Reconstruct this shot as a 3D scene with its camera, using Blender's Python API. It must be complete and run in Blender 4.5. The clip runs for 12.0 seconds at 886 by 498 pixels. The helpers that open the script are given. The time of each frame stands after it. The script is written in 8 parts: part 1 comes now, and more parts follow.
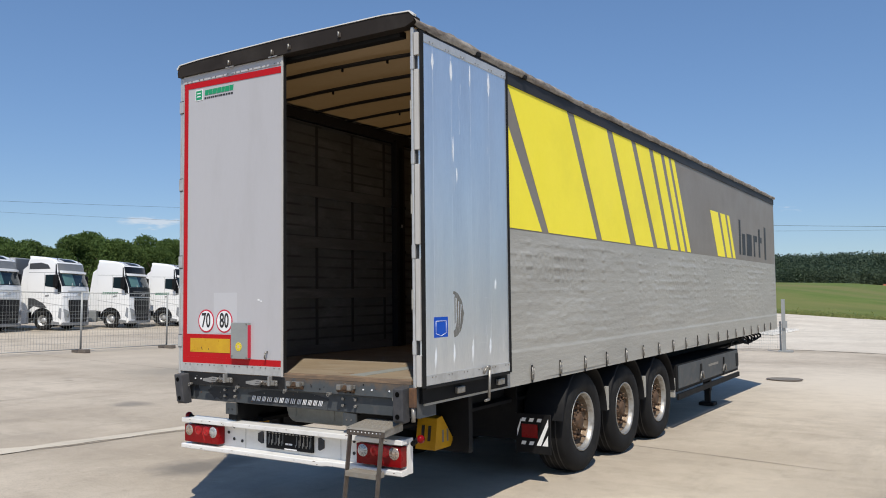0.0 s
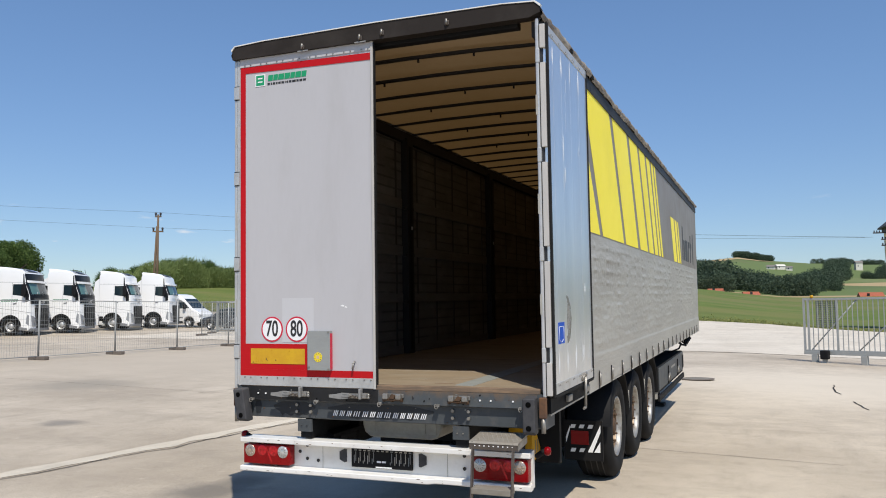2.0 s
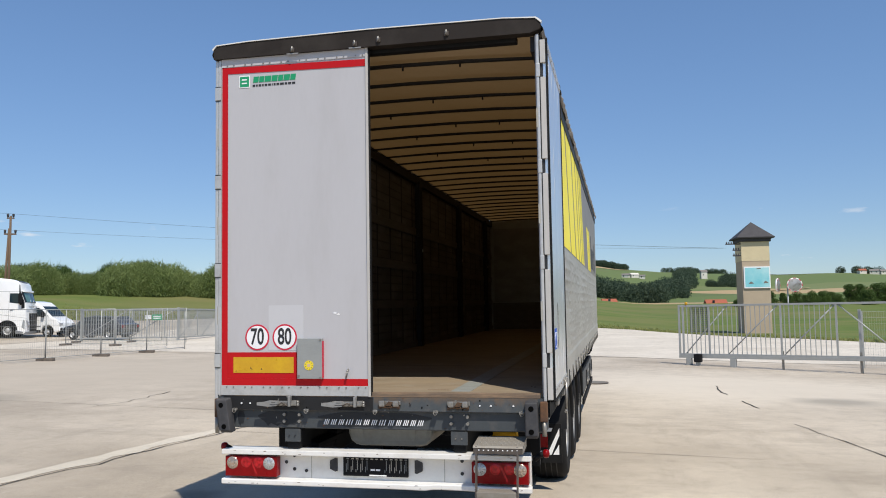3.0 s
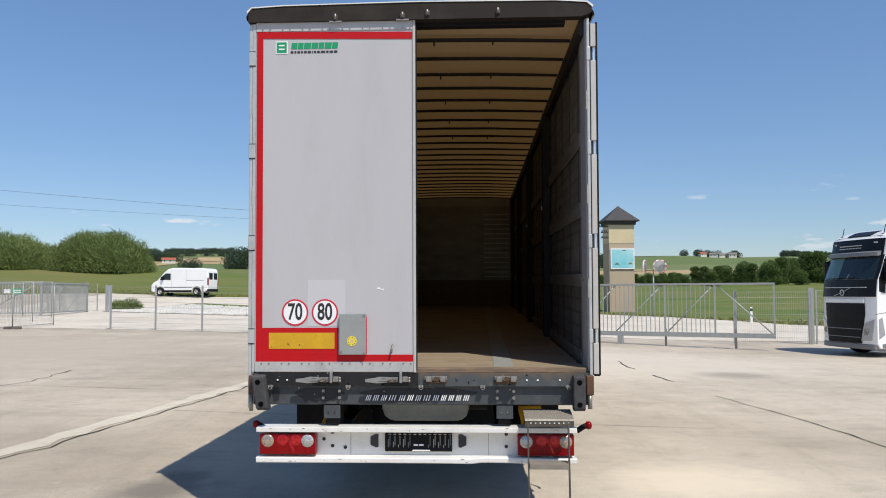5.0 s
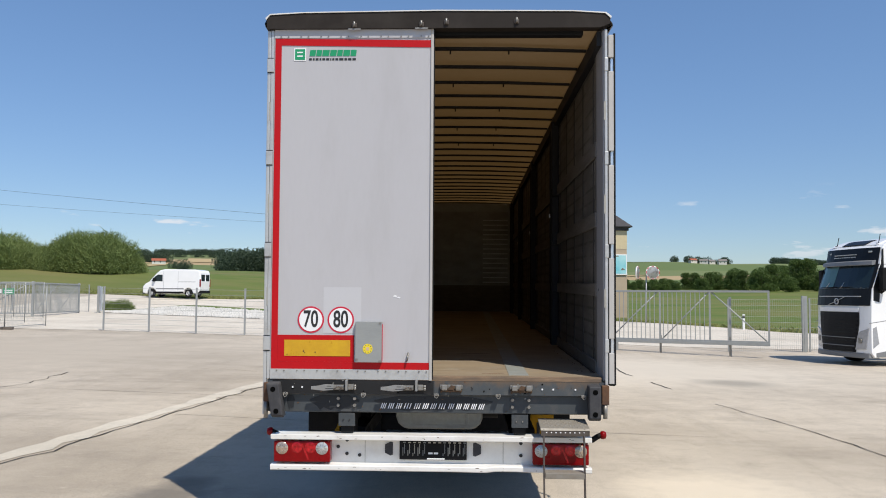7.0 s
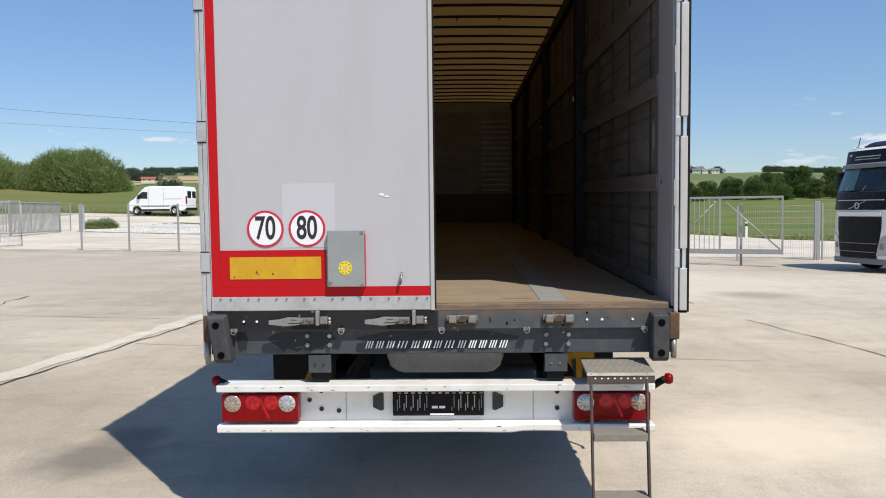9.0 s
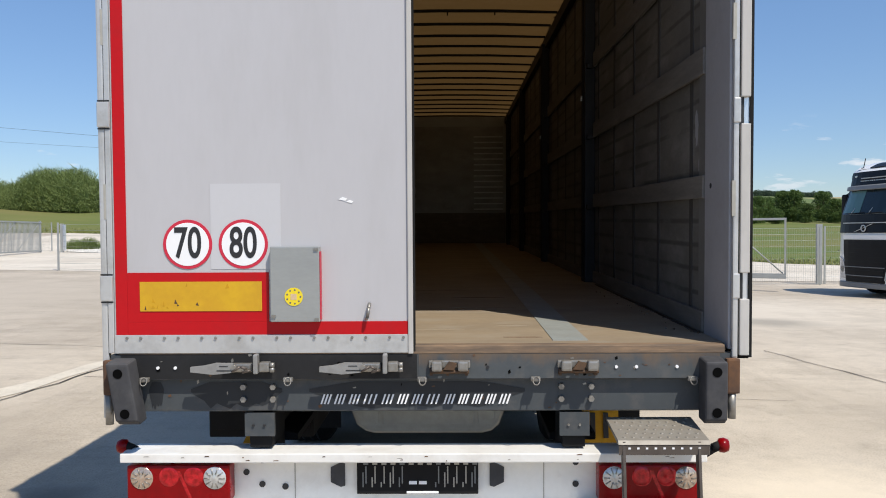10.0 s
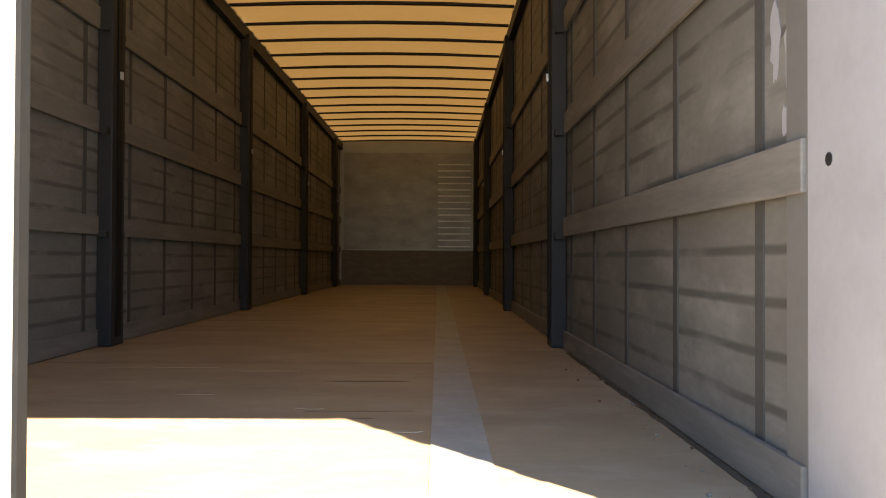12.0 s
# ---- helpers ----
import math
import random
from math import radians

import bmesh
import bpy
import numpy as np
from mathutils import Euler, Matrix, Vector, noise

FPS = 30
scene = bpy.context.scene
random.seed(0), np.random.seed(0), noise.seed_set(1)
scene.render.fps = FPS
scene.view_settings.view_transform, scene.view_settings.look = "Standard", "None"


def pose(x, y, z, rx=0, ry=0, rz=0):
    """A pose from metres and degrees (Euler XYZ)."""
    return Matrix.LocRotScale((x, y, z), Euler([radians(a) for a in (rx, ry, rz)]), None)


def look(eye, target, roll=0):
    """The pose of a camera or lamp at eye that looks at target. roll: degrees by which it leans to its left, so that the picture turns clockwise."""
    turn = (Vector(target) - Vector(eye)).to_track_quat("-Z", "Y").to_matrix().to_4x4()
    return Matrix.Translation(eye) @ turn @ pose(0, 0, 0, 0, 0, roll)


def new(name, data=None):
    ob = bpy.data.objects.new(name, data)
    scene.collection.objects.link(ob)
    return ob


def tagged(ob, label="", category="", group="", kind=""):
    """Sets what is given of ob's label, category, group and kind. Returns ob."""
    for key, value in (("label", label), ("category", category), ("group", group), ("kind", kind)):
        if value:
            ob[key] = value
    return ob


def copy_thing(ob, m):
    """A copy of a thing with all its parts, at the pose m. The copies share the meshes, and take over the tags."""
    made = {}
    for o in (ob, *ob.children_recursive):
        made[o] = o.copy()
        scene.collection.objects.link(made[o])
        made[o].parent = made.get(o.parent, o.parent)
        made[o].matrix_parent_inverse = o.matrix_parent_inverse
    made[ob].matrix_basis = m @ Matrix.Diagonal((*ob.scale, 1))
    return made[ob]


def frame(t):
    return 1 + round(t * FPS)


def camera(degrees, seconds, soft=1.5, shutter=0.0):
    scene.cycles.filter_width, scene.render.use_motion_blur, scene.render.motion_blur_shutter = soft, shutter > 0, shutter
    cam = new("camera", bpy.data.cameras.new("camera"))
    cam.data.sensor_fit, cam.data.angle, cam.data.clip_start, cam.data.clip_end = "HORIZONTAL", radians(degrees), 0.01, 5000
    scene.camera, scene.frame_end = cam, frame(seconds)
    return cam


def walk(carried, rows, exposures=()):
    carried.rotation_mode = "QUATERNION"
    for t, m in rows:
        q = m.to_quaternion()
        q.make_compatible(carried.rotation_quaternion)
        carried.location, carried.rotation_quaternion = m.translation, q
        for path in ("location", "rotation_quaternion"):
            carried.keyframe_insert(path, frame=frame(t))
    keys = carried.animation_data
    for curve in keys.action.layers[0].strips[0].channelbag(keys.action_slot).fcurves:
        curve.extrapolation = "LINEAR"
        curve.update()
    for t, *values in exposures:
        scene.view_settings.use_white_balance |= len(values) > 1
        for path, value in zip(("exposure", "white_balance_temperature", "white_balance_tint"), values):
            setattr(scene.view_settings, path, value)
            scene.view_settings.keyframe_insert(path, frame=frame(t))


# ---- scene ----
cam = camera(57.3, 12.0, soft=1.0)
PATH = [
    (0, (4.543, -4.812, 1.725), (3.475, -3.127, 1.865), -0.1),
    (0.5, (4.101, -4.939, 1.712), (3.106, -3.21, 1.856), -0.5),
    (1, (3.623, -5.047, 1.732), (2.705, -3.277, 1.884), -0.5),
    (1.5, (3.144, -5.264, 1.748), (2.303, -3.454, 1.879), -0.9),
    (2, (2.656, -5.403, 1.735), (1.922, -3.548, 1.886), -0.5),
    (2.5, (2.183, -5.598, 1.761), (1.629, -3.684, 1.932), -0.4),
    (3, (1.77, -5.741, 1.743), (1.349, -3.793, 1.908), -0.7),
    (3.2, (1.617, -5.755, 1.734), (1.218, -3.802, 1.891), -0.6),
    (5, (0.442, -5.946, 1.744), (0.352, -3.95, 1.851), -0.2),
    (5.5, (0.322, -6.049, 1.788), (0.259, -4.052, 1.873), -0.2),
    (6, (0.244, -6.071, 1.768), (0.194, -4.074, 1.881), 0.0),
    (6.5, (0.253, -6.052, 1.8), (0.186, -4.056, 1.916), 0.2),
    (6.7, (0.261, -6.038, 1.792), (0.188, -4.043, 1.915), 0.4),
    (8.5, (0.144, -4.792, 1.734), (0.126, -2.793, 1.692), -0.3),
    (9, (0.128, -4.276, 1.691), (0.078, -2.279, 1.595), -0.6),
    (9.5, (0.103, -3.752, 1.661), (0.053, -1.757, 1.541), -0.4),
    (10, (0.139, -3.206, 1.642), (0.111, -1.207, 1.601), -0.3),
    (10.5, (0.222, -2.654, 1.65), (0.224, -0.654, 1.654), -0.5),
    (11, (0.325, -2.11, 1.646), (0.45, -0.114, 1.65), -0.3),
    (11.5, (0.467, -1.58, 1.625), (0.592, 0.416, 1.661), 0.7),
    (11.8, (0.536, -1.301, 1.637), (0.593, 0.697, 1.692), 0.8),
    (12, (0.563, -1.12, 1.638), (0.574, 0.879, 1.697), 0.2),
]
walk(cam, [(t, look(eye, target, roll)) for t, eye, target, roll in PATH],
     exposures=[(0, -0.15, 6500, 10), (1.2, -0.07, 6500, 10), (2.5, -0.06, 6500, 10), (5, -0.06, 6500, 10), (8, -0.04, 6500, 10), (9.4, 0.05, 6500, 10), (10, 0.06, 6500, 10), (10.5, 0.15, 6500, 10),
                (11, 0.45, 6500, 10), (11.5, 1.0, 6600, 10), (11.8, 1.97, 7200, 10), (12, 2.75, 8000, 10)])

# ---- world ----
# sun behind the camera and to its right, 57 degrees high; clear summer sky
SUN = Vector((1.475, -2.03, 3.93)).normalized()
world = bpy.data.worlds.new("sky")
scene.world = world
world.use_nodes = True
wn = world.node_tree.nodes
sky = wn.new("ShaderNodeTexSky")
sky.sky_type = "NISHITA"
sky.sun_disc = False
sky.sun_elevation = math.asin(SUN.z)
sky.sun_rotation = math.atan2(SUN.x, SUN.y)
sky.altitude = 300
sky.air_density = 1.0
sky.dust_density = 0.25
sky.ozone_density = 2.0
wn["Background"].inputs["Strength"].default_value = 0.118
tone = wn.new("ShaderNodeMix")
tone.data_type, tone.blend_type = "RGBA", "MULTIPLY"
tone.inputs[0].default_value = 1.0
tone.inputs[7].default_value = (0.83, 0.975, 1.13, 1)
world.node_tree.links.new(sky.outputs[0], tone.inputs[6])
wl = world.node_tree.links
wtc, wmp, wno, wsep = wn.new("ShaderNodeTexCoord"), wn.new("ShaderNodeMapping"), wn.new("ShaderNodeTexNoise"), wn.new("ShaderNodeSeparateXYZ")
wmp.inputs["Scale"].default_value = (12, 12, 52)
wno.inputs["Scale"].default_value, wno.inputs["Detail"].default_value, wno.inputs["Roughness"].default_value = 1.0, 5, 0.55
wl.new(wtc.outputs["Generated"], wmp.inputs[0])
wl.new(wmp.outputs[0], wno.inputs["Vector"])
wl.new(wtc.outputs["Generated"], wsep.inputs[0])
# clear dry air: the sky pales less towards the horizon
air, dry = wn.new("ShaderNodeMapRange"), wn.new("ShaderNodeMix")
air.interpolation_type = "SMOOTHSTEP"
for key, val in (("From Min", 0.0), ("From Max", 0.42), ("To Min", 0.0), ("To Max", 1.0)):
    air.inputs[key].default_value = val
wl.new(wsep.outputs["Z"], air.inputs["Value"])
dry.data_type = "RGBA"
dry.inputs[6].default_value, dry.inputs[7].default_value = (0.71, 0.79, 0.93, 1), (0.92, 1.06, 1.2, 1)
wl.new(air.outputs[0], dry.inputs[0])
wl.new(dry.outputs[2], tone.inputs[7])
# a few small fair-weather clouds low over the hills
puff, lowm, highm = wn.new("ShaderNodeMapRange"), wn.new("ShaderNodeMapRange"), wn.new("ShaderNodeMapRange")
for node, src, lo, hi, top in ((puff, wno.outputs["Fac"], 0.63, 0.70, 0.75), (lowm, wsep.outputs["Z"], 0.03, 0.06, 1.0), (highm, wsep.outputs["Z"], 0.13, 0.09, 1.0)):
    node.inputs["From Min"].default_value, node.inputs["From Max"].default_value, node.inputs["To Max"].default_value = lo, hi, top
    wl.new(src, node.inputs["Value"])
m1, m2 = wn.new("ShaderNodeMath"), wn.new("ShaderNodeMath")
m1.operation = m2.operation = "MULTIPLY"
wl.new(puff.outputs[0], m1.inputs[0])
wl.new(lowm.outputs[0], m1.inputs[1])
wl.new(m1.outputs[0], m2.inputs[0])
wl.new(highm.outputs[0], m2.inputs[1])
cloud = wn.new("ShaderNodeMix")
cloud.data_type = "RGBA"
wl.new(m2.outputs[0], cloud.inputs[0])
wl.new(tone.outputs[2], cloud.inputs[6])
cloud.inputs[7].default_value = (7.0, 7.2, 7.6, 1)
wl.new(cloud.outputs[2], wn["Background"].inputs["Color"])
sun_data = bpy.data.lights.new("sun", "SUN")
sun_data.energy, sun_data.angle, sun_data.color = 5.0, radians(0.53), (1.0, 0.94, 0.84)
sun = new("sun", sun_data)
sun.matrix_world = look(SUN * 60, (0, 0, 0))


# ---- materials ----
def mat(name, base, rough=0.6, metal=0.0, tint=None, amount=0.5, scale=3.0, fine=40.0, bump=0.0, bscale=None,
        per=0.0, stretch=(1, 1, 1), rvar=0.12, dirt=None, dirt_amt=0.0, dirt_scale=1.2, glow=None, spec=0.5, coat=0.0):
    """A paint, metal, wood or earth: colour varied at two scales, uneven gloss, relief, and dirt in blotches."""
    m = bpy.data.materials.new(name)
    m.use_nodes = True
    n, l = m.node_tree.nodes, m.node_tree.links
    bs = n["Principled BSDF"]
    tc = n.new("ShaderNodeTexCoord")
    mp = n.new("ShaderNodeMapping")
    mp.inputs["Scale"].default_value = stretch
    l.new(tc.outputs["Object"], mp.inputs["Vector"])

    def noi(sc, det=4, rg=0.55):
        t = n.new("ShaderNodeTexNoise")
        t.inputs["Scale"].default_value, t.inputs["Detail"].default_value, t.inputs["Roughness"].default_value = sc, det, rg
        l.new(mp.outputs[0], t.inputs["Vector"])
        return t.outputs["Fac"]

    def ramp(src, lo, hi):
        r = n.new("ShaderNodeMapRange")
        r.inputs["From Min"].default_value, r.inputs["From Max"].default_value = lo, hi
        l.new(src, r.inputs["Value"])
        return r.outputs[0]

    def mix(fac, a, b, k=1.0):
        x = n.new("ShaderNodeMix")
        x.data_type = "RGBA"
        f = fac
        if k != 1.0:
            mu = n.new("ShaderNodeMath")
            mu.operation = "MULTIPLY"
            mu.inputs[1].default_value = k
            l.new(fac, mu.inputs[0])
            f = mu.outputs[0]
        l.new(f, x.inputs[0])
        for s, v in ((6, a), (7, b)):
            if isinstance(v, tuple):
                x.inputs[s].default_value = (*v, 1)
            else:
                l.new(v, x.inputs[s])
        return x.outputs[2]

    t2 = tint or tuple(c * 0.72 for c in base)
    big, small = noi(scale), noi(fine, 3, 0.6)
    col = mix(ramp(big, 0.35, 0.68), base, t2, amount)
    col = mix(ramp(small, 0.35, 0.7), col, tuple(c * 0.8 for c in t2), amount * 0.4)
    if per:
        oi = n.new("ShaderNodeObjectInfo")
        col = mix(oi.outputs["Random"], col, tuple(min(1, c * 0.55) for c in base), per)
    if dirt:
        col = mix(ramp(noi(dirt_scale, 6, 0.65), 0.5, 0.72), col, dirt, dirt_amt)
    l.new(col, bs.inputs["Base Color"])
    rr = n.new("ShaderNodeMapRange")
    rr.inputs["To Min"].default_value, rr.inputs["To Max"].default_value = max(0.03, rough - rvar), min(1, rough + rvar)
    l.new(big, rr.inputs["Value"])
    l.new(rr.outputs[0], bs.inputs["Roughness"])
    bs.inputs["Metallic"].default_value = metal
    bs.inputs["Specular IOR Level"].default_value = spec
    bs.inputs["Coat Weight"].default_value = coat
    if bump:
        b = n.new("ShaderNodeBump")
        b.inputs["Strength"].default_value, b.inputs["Distance"].default_value = min(1, bump * 20), bump
        l.new(noi(bscale or fine, 5, 0.6), b.inputs["Height"])
        l.new(b.outputs[0], bs.inputs["Normal"])
    if glow:
        bs.inputs["Emission Color"].default_value = (*glow[:3], 1)
        bs.inputs["Emission Strength"].default_value = glow[3]
    return m


def cloth(name, base, through_col, share, rough=0.55, scale=1.5, amount=0.35, bump=0.0, bscale=9.0, stretch=(1, 1, 1)):
    """Coated tarpaulin that lets some daylight through."""
    m = mat(name, base, rough, scale=scale, amount=amount, fine=25, bump=bump, bscale=bscale, dirt=tuple(c * 0.6 for c in base), dirt_amt=0.2, dirt_scale=0.8, spec=0.35, stretch=stretch)
    n, l = m.node_tree.nodes, m.node_tree.links
    bs, out = n["Principled BSDF"], n["Material Output"]
    tr = n.new("ShaderNodeBsdfTranslucent")
    tr.inputs["Color"].default_value = (*through_col, 1)
    mx = n.new("ShaderNodeMixShader")
    mx.inputs[0].default_value = share
    l.new(bs.outputs[0], mx.inputs[1])
    l.new(tr.outputs[0], mx.inputs[2])
    l.new(mx.outputs[0], out.inputs["Surface"])
    return m


M = dict(
    white=mat("white_paint", (0.78, 0.765, 0.725), 0.35, amount=0.25, scale=1.2, dirt=(0.42, 0.37, 0.3), dirt_amt=0.42, dirt_scale=3, coat=0.2),
    cab=mat("cab_white", (0.85, 0.85, 0.84), 0.22, amount=0.15, scale=0.8, coat=0.5),
    doorgrey=mat("door_grey", (0.47, 0.46, 0.47), 0.38, amount=0.14, scale=1.1, stretch=(1, 1, 0.25), dirt=(0.36, 0.34, 0.33), dirt_amt=0.35, dirt_scale=2.2),
    alu=mat("aluminium", (0.58, 0.58, 0.57), 0.42, 0.45, amount=0.4, scale=3.0, dirt=(0.26, 0.24, 0.21), dirt_amt=0.45, dirt_scale=5),
    sheet=mat("bare_sheet", (0.86, 0.88, 0.9), 0.33, 0.88, tint=(0.68, 0.71, 0.76), amount=0.6, scale=1.3, stretch=(3, 3, 0.4), rvar=0.1, dirt=(0.97, 0.97, 0.97), dirt_amt=0.5, dirt_scale=0.9),
    sheet_pale=mat("scuffed_sheet", (0.88, 0.9, 0.92), 0.5, 0.1, amount=0.15, scale=6, stretch=(4, 4, 0.6)),
    sheet_soft=mat("brushed_sheet", (0.9, 0.92, 0.95), 0.4, 0.75, amount=0.3, scale=6, stretch=(4, 4, 0.6)),
    smear=mat("rubbed_sheet", (0.3, 0.29, 0.265), 0.5, 0.5, tint=(0.16, 0.15, 0.13), amount=0.8, scale=14, stretch=(4, 4, 1)),
    flangepale=mat("pale_edge", (0.5, 0.48, 0.45), 0.5, amount=0.4, scale=5, stretch=(1, 1, 0.3), dirt=(0.3, 0.28, 0.26), dirt_amt=0.3, dirt_scale=6),
    flange=mat("flange_grey", (0.15, 0.148, 0.142), 0.55, amount=0.5, scale=4),
    deep=mat("deep_hole", (0.003, 0.003, 0.003), 0.9, spec=0.05, amount=0.1),
    grime=mat("floor_grime", (0.085, 0.073, 0.06), 0.9, spec=0.1, amount=0.6, scale=12),
    freshgrey=mat("cleaner_grey", (0.52, 0.515, 0.528), 0.36, amount=0.1, scale=1.5),
    belt=mat("woven_belt", (0.075, 0.072, 0.068), 0.75, spec=0.25, amount=0.5, scale=8),
    lampdark=mat("lamp_reflector_red", (0.62, 0.012, 0.02), 0.18, 0.3, spec=0.4, tint=(0.25, 0.002, 0.004), amount=0.9, scale=60, coat=0.3),
    red=mat("red_film", (0.48, 0.004, 0.008), 0.5, amount=0.3, scale=2.5, spec=0.25, dirt=(0.3, 0.02, 0.02), dirt_amt=0.3, dirt_scale=5),
    yellow_film=mat("yellow_film", (0.62, 0.36, 0.01), 0.42, tint=(0.5, 0.25, 0.01), amount=0.5, scale=9),
    bar=mat("slate_paint", (0.062, 0.07, 0.075), 0.55, tint=(0.055, 0.062, 0.068), spec=0.3, amount=0.7, scale=4, dirt=(0.14, 0.125, 0.11), dirt_amt=0.6, dirt_scale=8, bump=0.002),
    bar_dark=mat("slate_repaint", (0.026, 0.029, 0.033), 0.5, amount=0.4, scale=6, spec=0.3),
    black=mat("black_plastic", (0.01, 0.01, 0.011), 0.6, spec=0.14, amount=0.4, scale=4, dirt=(0.035, 0.033, 0.03), dirt_amt=0.3, dirt_scale=4),
    rubber=mat("rubber", (0.012, 0.012, 0.0125), 0.8, spec=0.2, amount=0.4, scale=5, dirt=(0.045, 0.042, 0.038), dirt_amt=0.35, dirt_scale=3, bump=0.003),
    chassis=mat("chassis_paint", (0.011, 0.0112, 0.012), 0.7, spec=0.15, amount=0.5, scale=4, dirt=(0.04, 0.034, 0.028), dirt_amt=0.4),
    rust=mat("rusty_hub", (0.16, 0.075, 0.03), 0.85, tint=(0.08, 0.045, 0.03), amount=0.9, scale=14, bump=0.004),
    rim=mat("polished_rim", (0.42, 0.41, 0.385), 0.5, 0.7, amount=0.6, scale=9, dirt=(0.12, 0.08, 0.05), dirt_amt=0.8, dirt_scale=7, bump=0.004, bscale=14),
    fairing_steel=mat("dull_wire", (0.2, 0.21, 0.21), 0.6, 0.2, amount=0.4, scale=8),
    blockfoot=mat("block_foot", (0.15, 0.125, 0.105), 0.85, amount=0.5, scale=6),
    barrel=mat("stained_rim", (0.3, 0.25, 0.19), 0.5, 0.45, tint=(0.14, 0.085, 0.045), amount=0.95, scale=12, dirt=(0.09, 0.06, 0.04), dirt_amt=0.6, dirt_scale=9),
    steel=mat("galvanised", (0.35, 0.36, 0.352), 0.5, 0.25, amount=0.35, scale=6, fine=60),
    zinc=mat("worn_zinc", (0.33, 0.32, 0.3), 0.45, 0.6, tint=(0.2, 0.18, 0.15), amount=0.7, scale=25),
    tread=mat("worn_tread", (0.27, 0.25, 0.215), 0.6, 0.25, tint=(0.24, 0.21, 0.17), amount=0.8, scale=16, dirt=(0.2, 0.16, 0.11), dirt_amt=0.4, dirt_scale=9, bump=0.004, bscale=60),
    bufferrub=mat("worn_buffer", (0.06, 0.06, 0.064), 0.7, spec=0.3, tint=(0.03, 0.03, 0.033), amount=0.6, scale=8, dirt=(0.1, 0.095, 0.088), dirt_amt=0.4, dirt_scale=12, bump=0.004),
    nut=mat("rusty_nut", (0.06, 0.038, 0.024), 0.7, 0.2, tint=(0.13, 0.07, 0.035), amount=0.8, scale=30),
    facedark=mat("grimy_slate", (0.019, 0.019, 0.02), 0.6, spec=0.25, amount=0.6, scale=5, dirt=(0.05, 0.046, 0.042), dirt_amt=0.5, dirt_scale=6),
    lampsilver=mat("lamp_silver", (0.62, 0.5, 0.4), 0.2, 0.6, tint=(0.36, 0.26, 0.2), amount=0.7, scale=60, coat=0.5),
    railsteel=mat("dark_step_rail", (0.12, 0.1, 0.085), 0.5, 0.4, tint=(0.07, 0.055, 0.045), amount=0.7, scale=12),
    panelgrey=mat("scuffed_panel", (0.3, 0.3, 0.29), 0.38, 0.2, tint=(0.2, 0.2, 0.19), amount=0.8, scale=2.5, stretch=(1, 1, 2), dirt=(0.4, 0.4, 0.39), dirt_amt=0.6, dirt_scale=1.6),
    lever=mat("cast_lever", (0.31, 0.31, 0.3), 0.5, 0.3, tint=(0.26, 0.25, 0.24), amount=0.7, scale=22, dirt=(0.12, 0.11, 0.1), dirt_amt=0.4, dirt_scale=14),
    ply=mat("floor_ply", (0.318, 0.248, 0.168), 0.47, tint=(0.225, 0.178, 0.125), amount=0.7, scale=2.2, stretch=(0.9, 1.6, 1), fine=26, bump=0.002, dirt=(0.35, 0.31, 0.25), dirt_amt=0.7, dirt_scale=3.4),
    ply_worn=mat("rubbed_ply", (0.36, 0.3, 0.22), 0.55, amount=0.4, scale=6, stretch=(0.6, 2, 1)),
    sill=mat("worn_sill", (0.26, 0.17, 0.1), 0.7, tint=(0.09, 0.07, 0.055), amount=0.9, scale=9, stretch=(0.5, 2, 4), bump=0.004),
    plate=mat("floor_plate", (0.32, 0.338, 0.318), 0.45, 0.1, amount=0.5, scale=5, dirt=(0.25, 0.2, 0.15), dirt_amt=0.35, dirt_scale=6),
    plank=mat("side_board", (0.168, 0.16, 0.148), 0.66, 0.05, tint=(0.128, 0.12, 0.112), amount=0.7, scale=5, stretch=(1, 0.35, 3), bump=0.002, dirt=(0.32, 0.3, 0.275), dirt_amt=0.35, dirt_scale=6),
    pillar=mat("pillar_paint", (0.028, 0.028, 0.03), 0.6, spec=0.25, amount=0.5, scale=5),
    post=mat("post_grey", (0.34, 0.342, 0.365), 0.5, amount=0.3, scale=3, dirt=(0.2, 0.19, 0.19), dirt_amt=0.25, dirt_scale=7),
    curtain=cloth("curtain_grey", (0.4, 0.385, 0.345), (0.3, 0.28, 0.25), 0.02, 0.42, bump=0.02, bscale=9, stretch=(1, 0.4, 2.0)),
    curtain_top=cloth("curtain_smooth", (0.25, 0.222, 0.19), (0.3, 0.26, 0.2), 0.06, 0.45),
    yellow=cloth("curtain_yellow", (1.0, 0.85, 0.045), (0.5, 0.3, 0.03), 0.02, 0.5, scale=2, amount=0.1),
    band=mat("band_charcoal", (0.028, 0.029, 0.033), 0.6, spec=0.25, amount=0.4, scale=1.5, stretch=(1, 0.3, 1)),
    roof=cloth("roof_tarp", (0.31, 0.265, 0.205), (0.8, 0.44, 0.14), 0.05, 0.6, amount=0.4),
    tarp=mat("grimy_tarp", (0.36, 0.32, 0.27), 0.7, tint=(0.12, 0.095, 0.075), amount=0.95, scale=9, stretch=(1, 0.7, 1.5), dirt=(0.48, 0.44, 0.38), dirt_amt=0.6, dirt_scale=7, bump=0.02, bscale=18),
    header=mat("header_brown", (0.024, 0.019, 0.016), 0.7, spec=0.2, amount=0.5, scale=2, dirt=(0.08, 0.07, 0.06), dirt_amt=0.4),
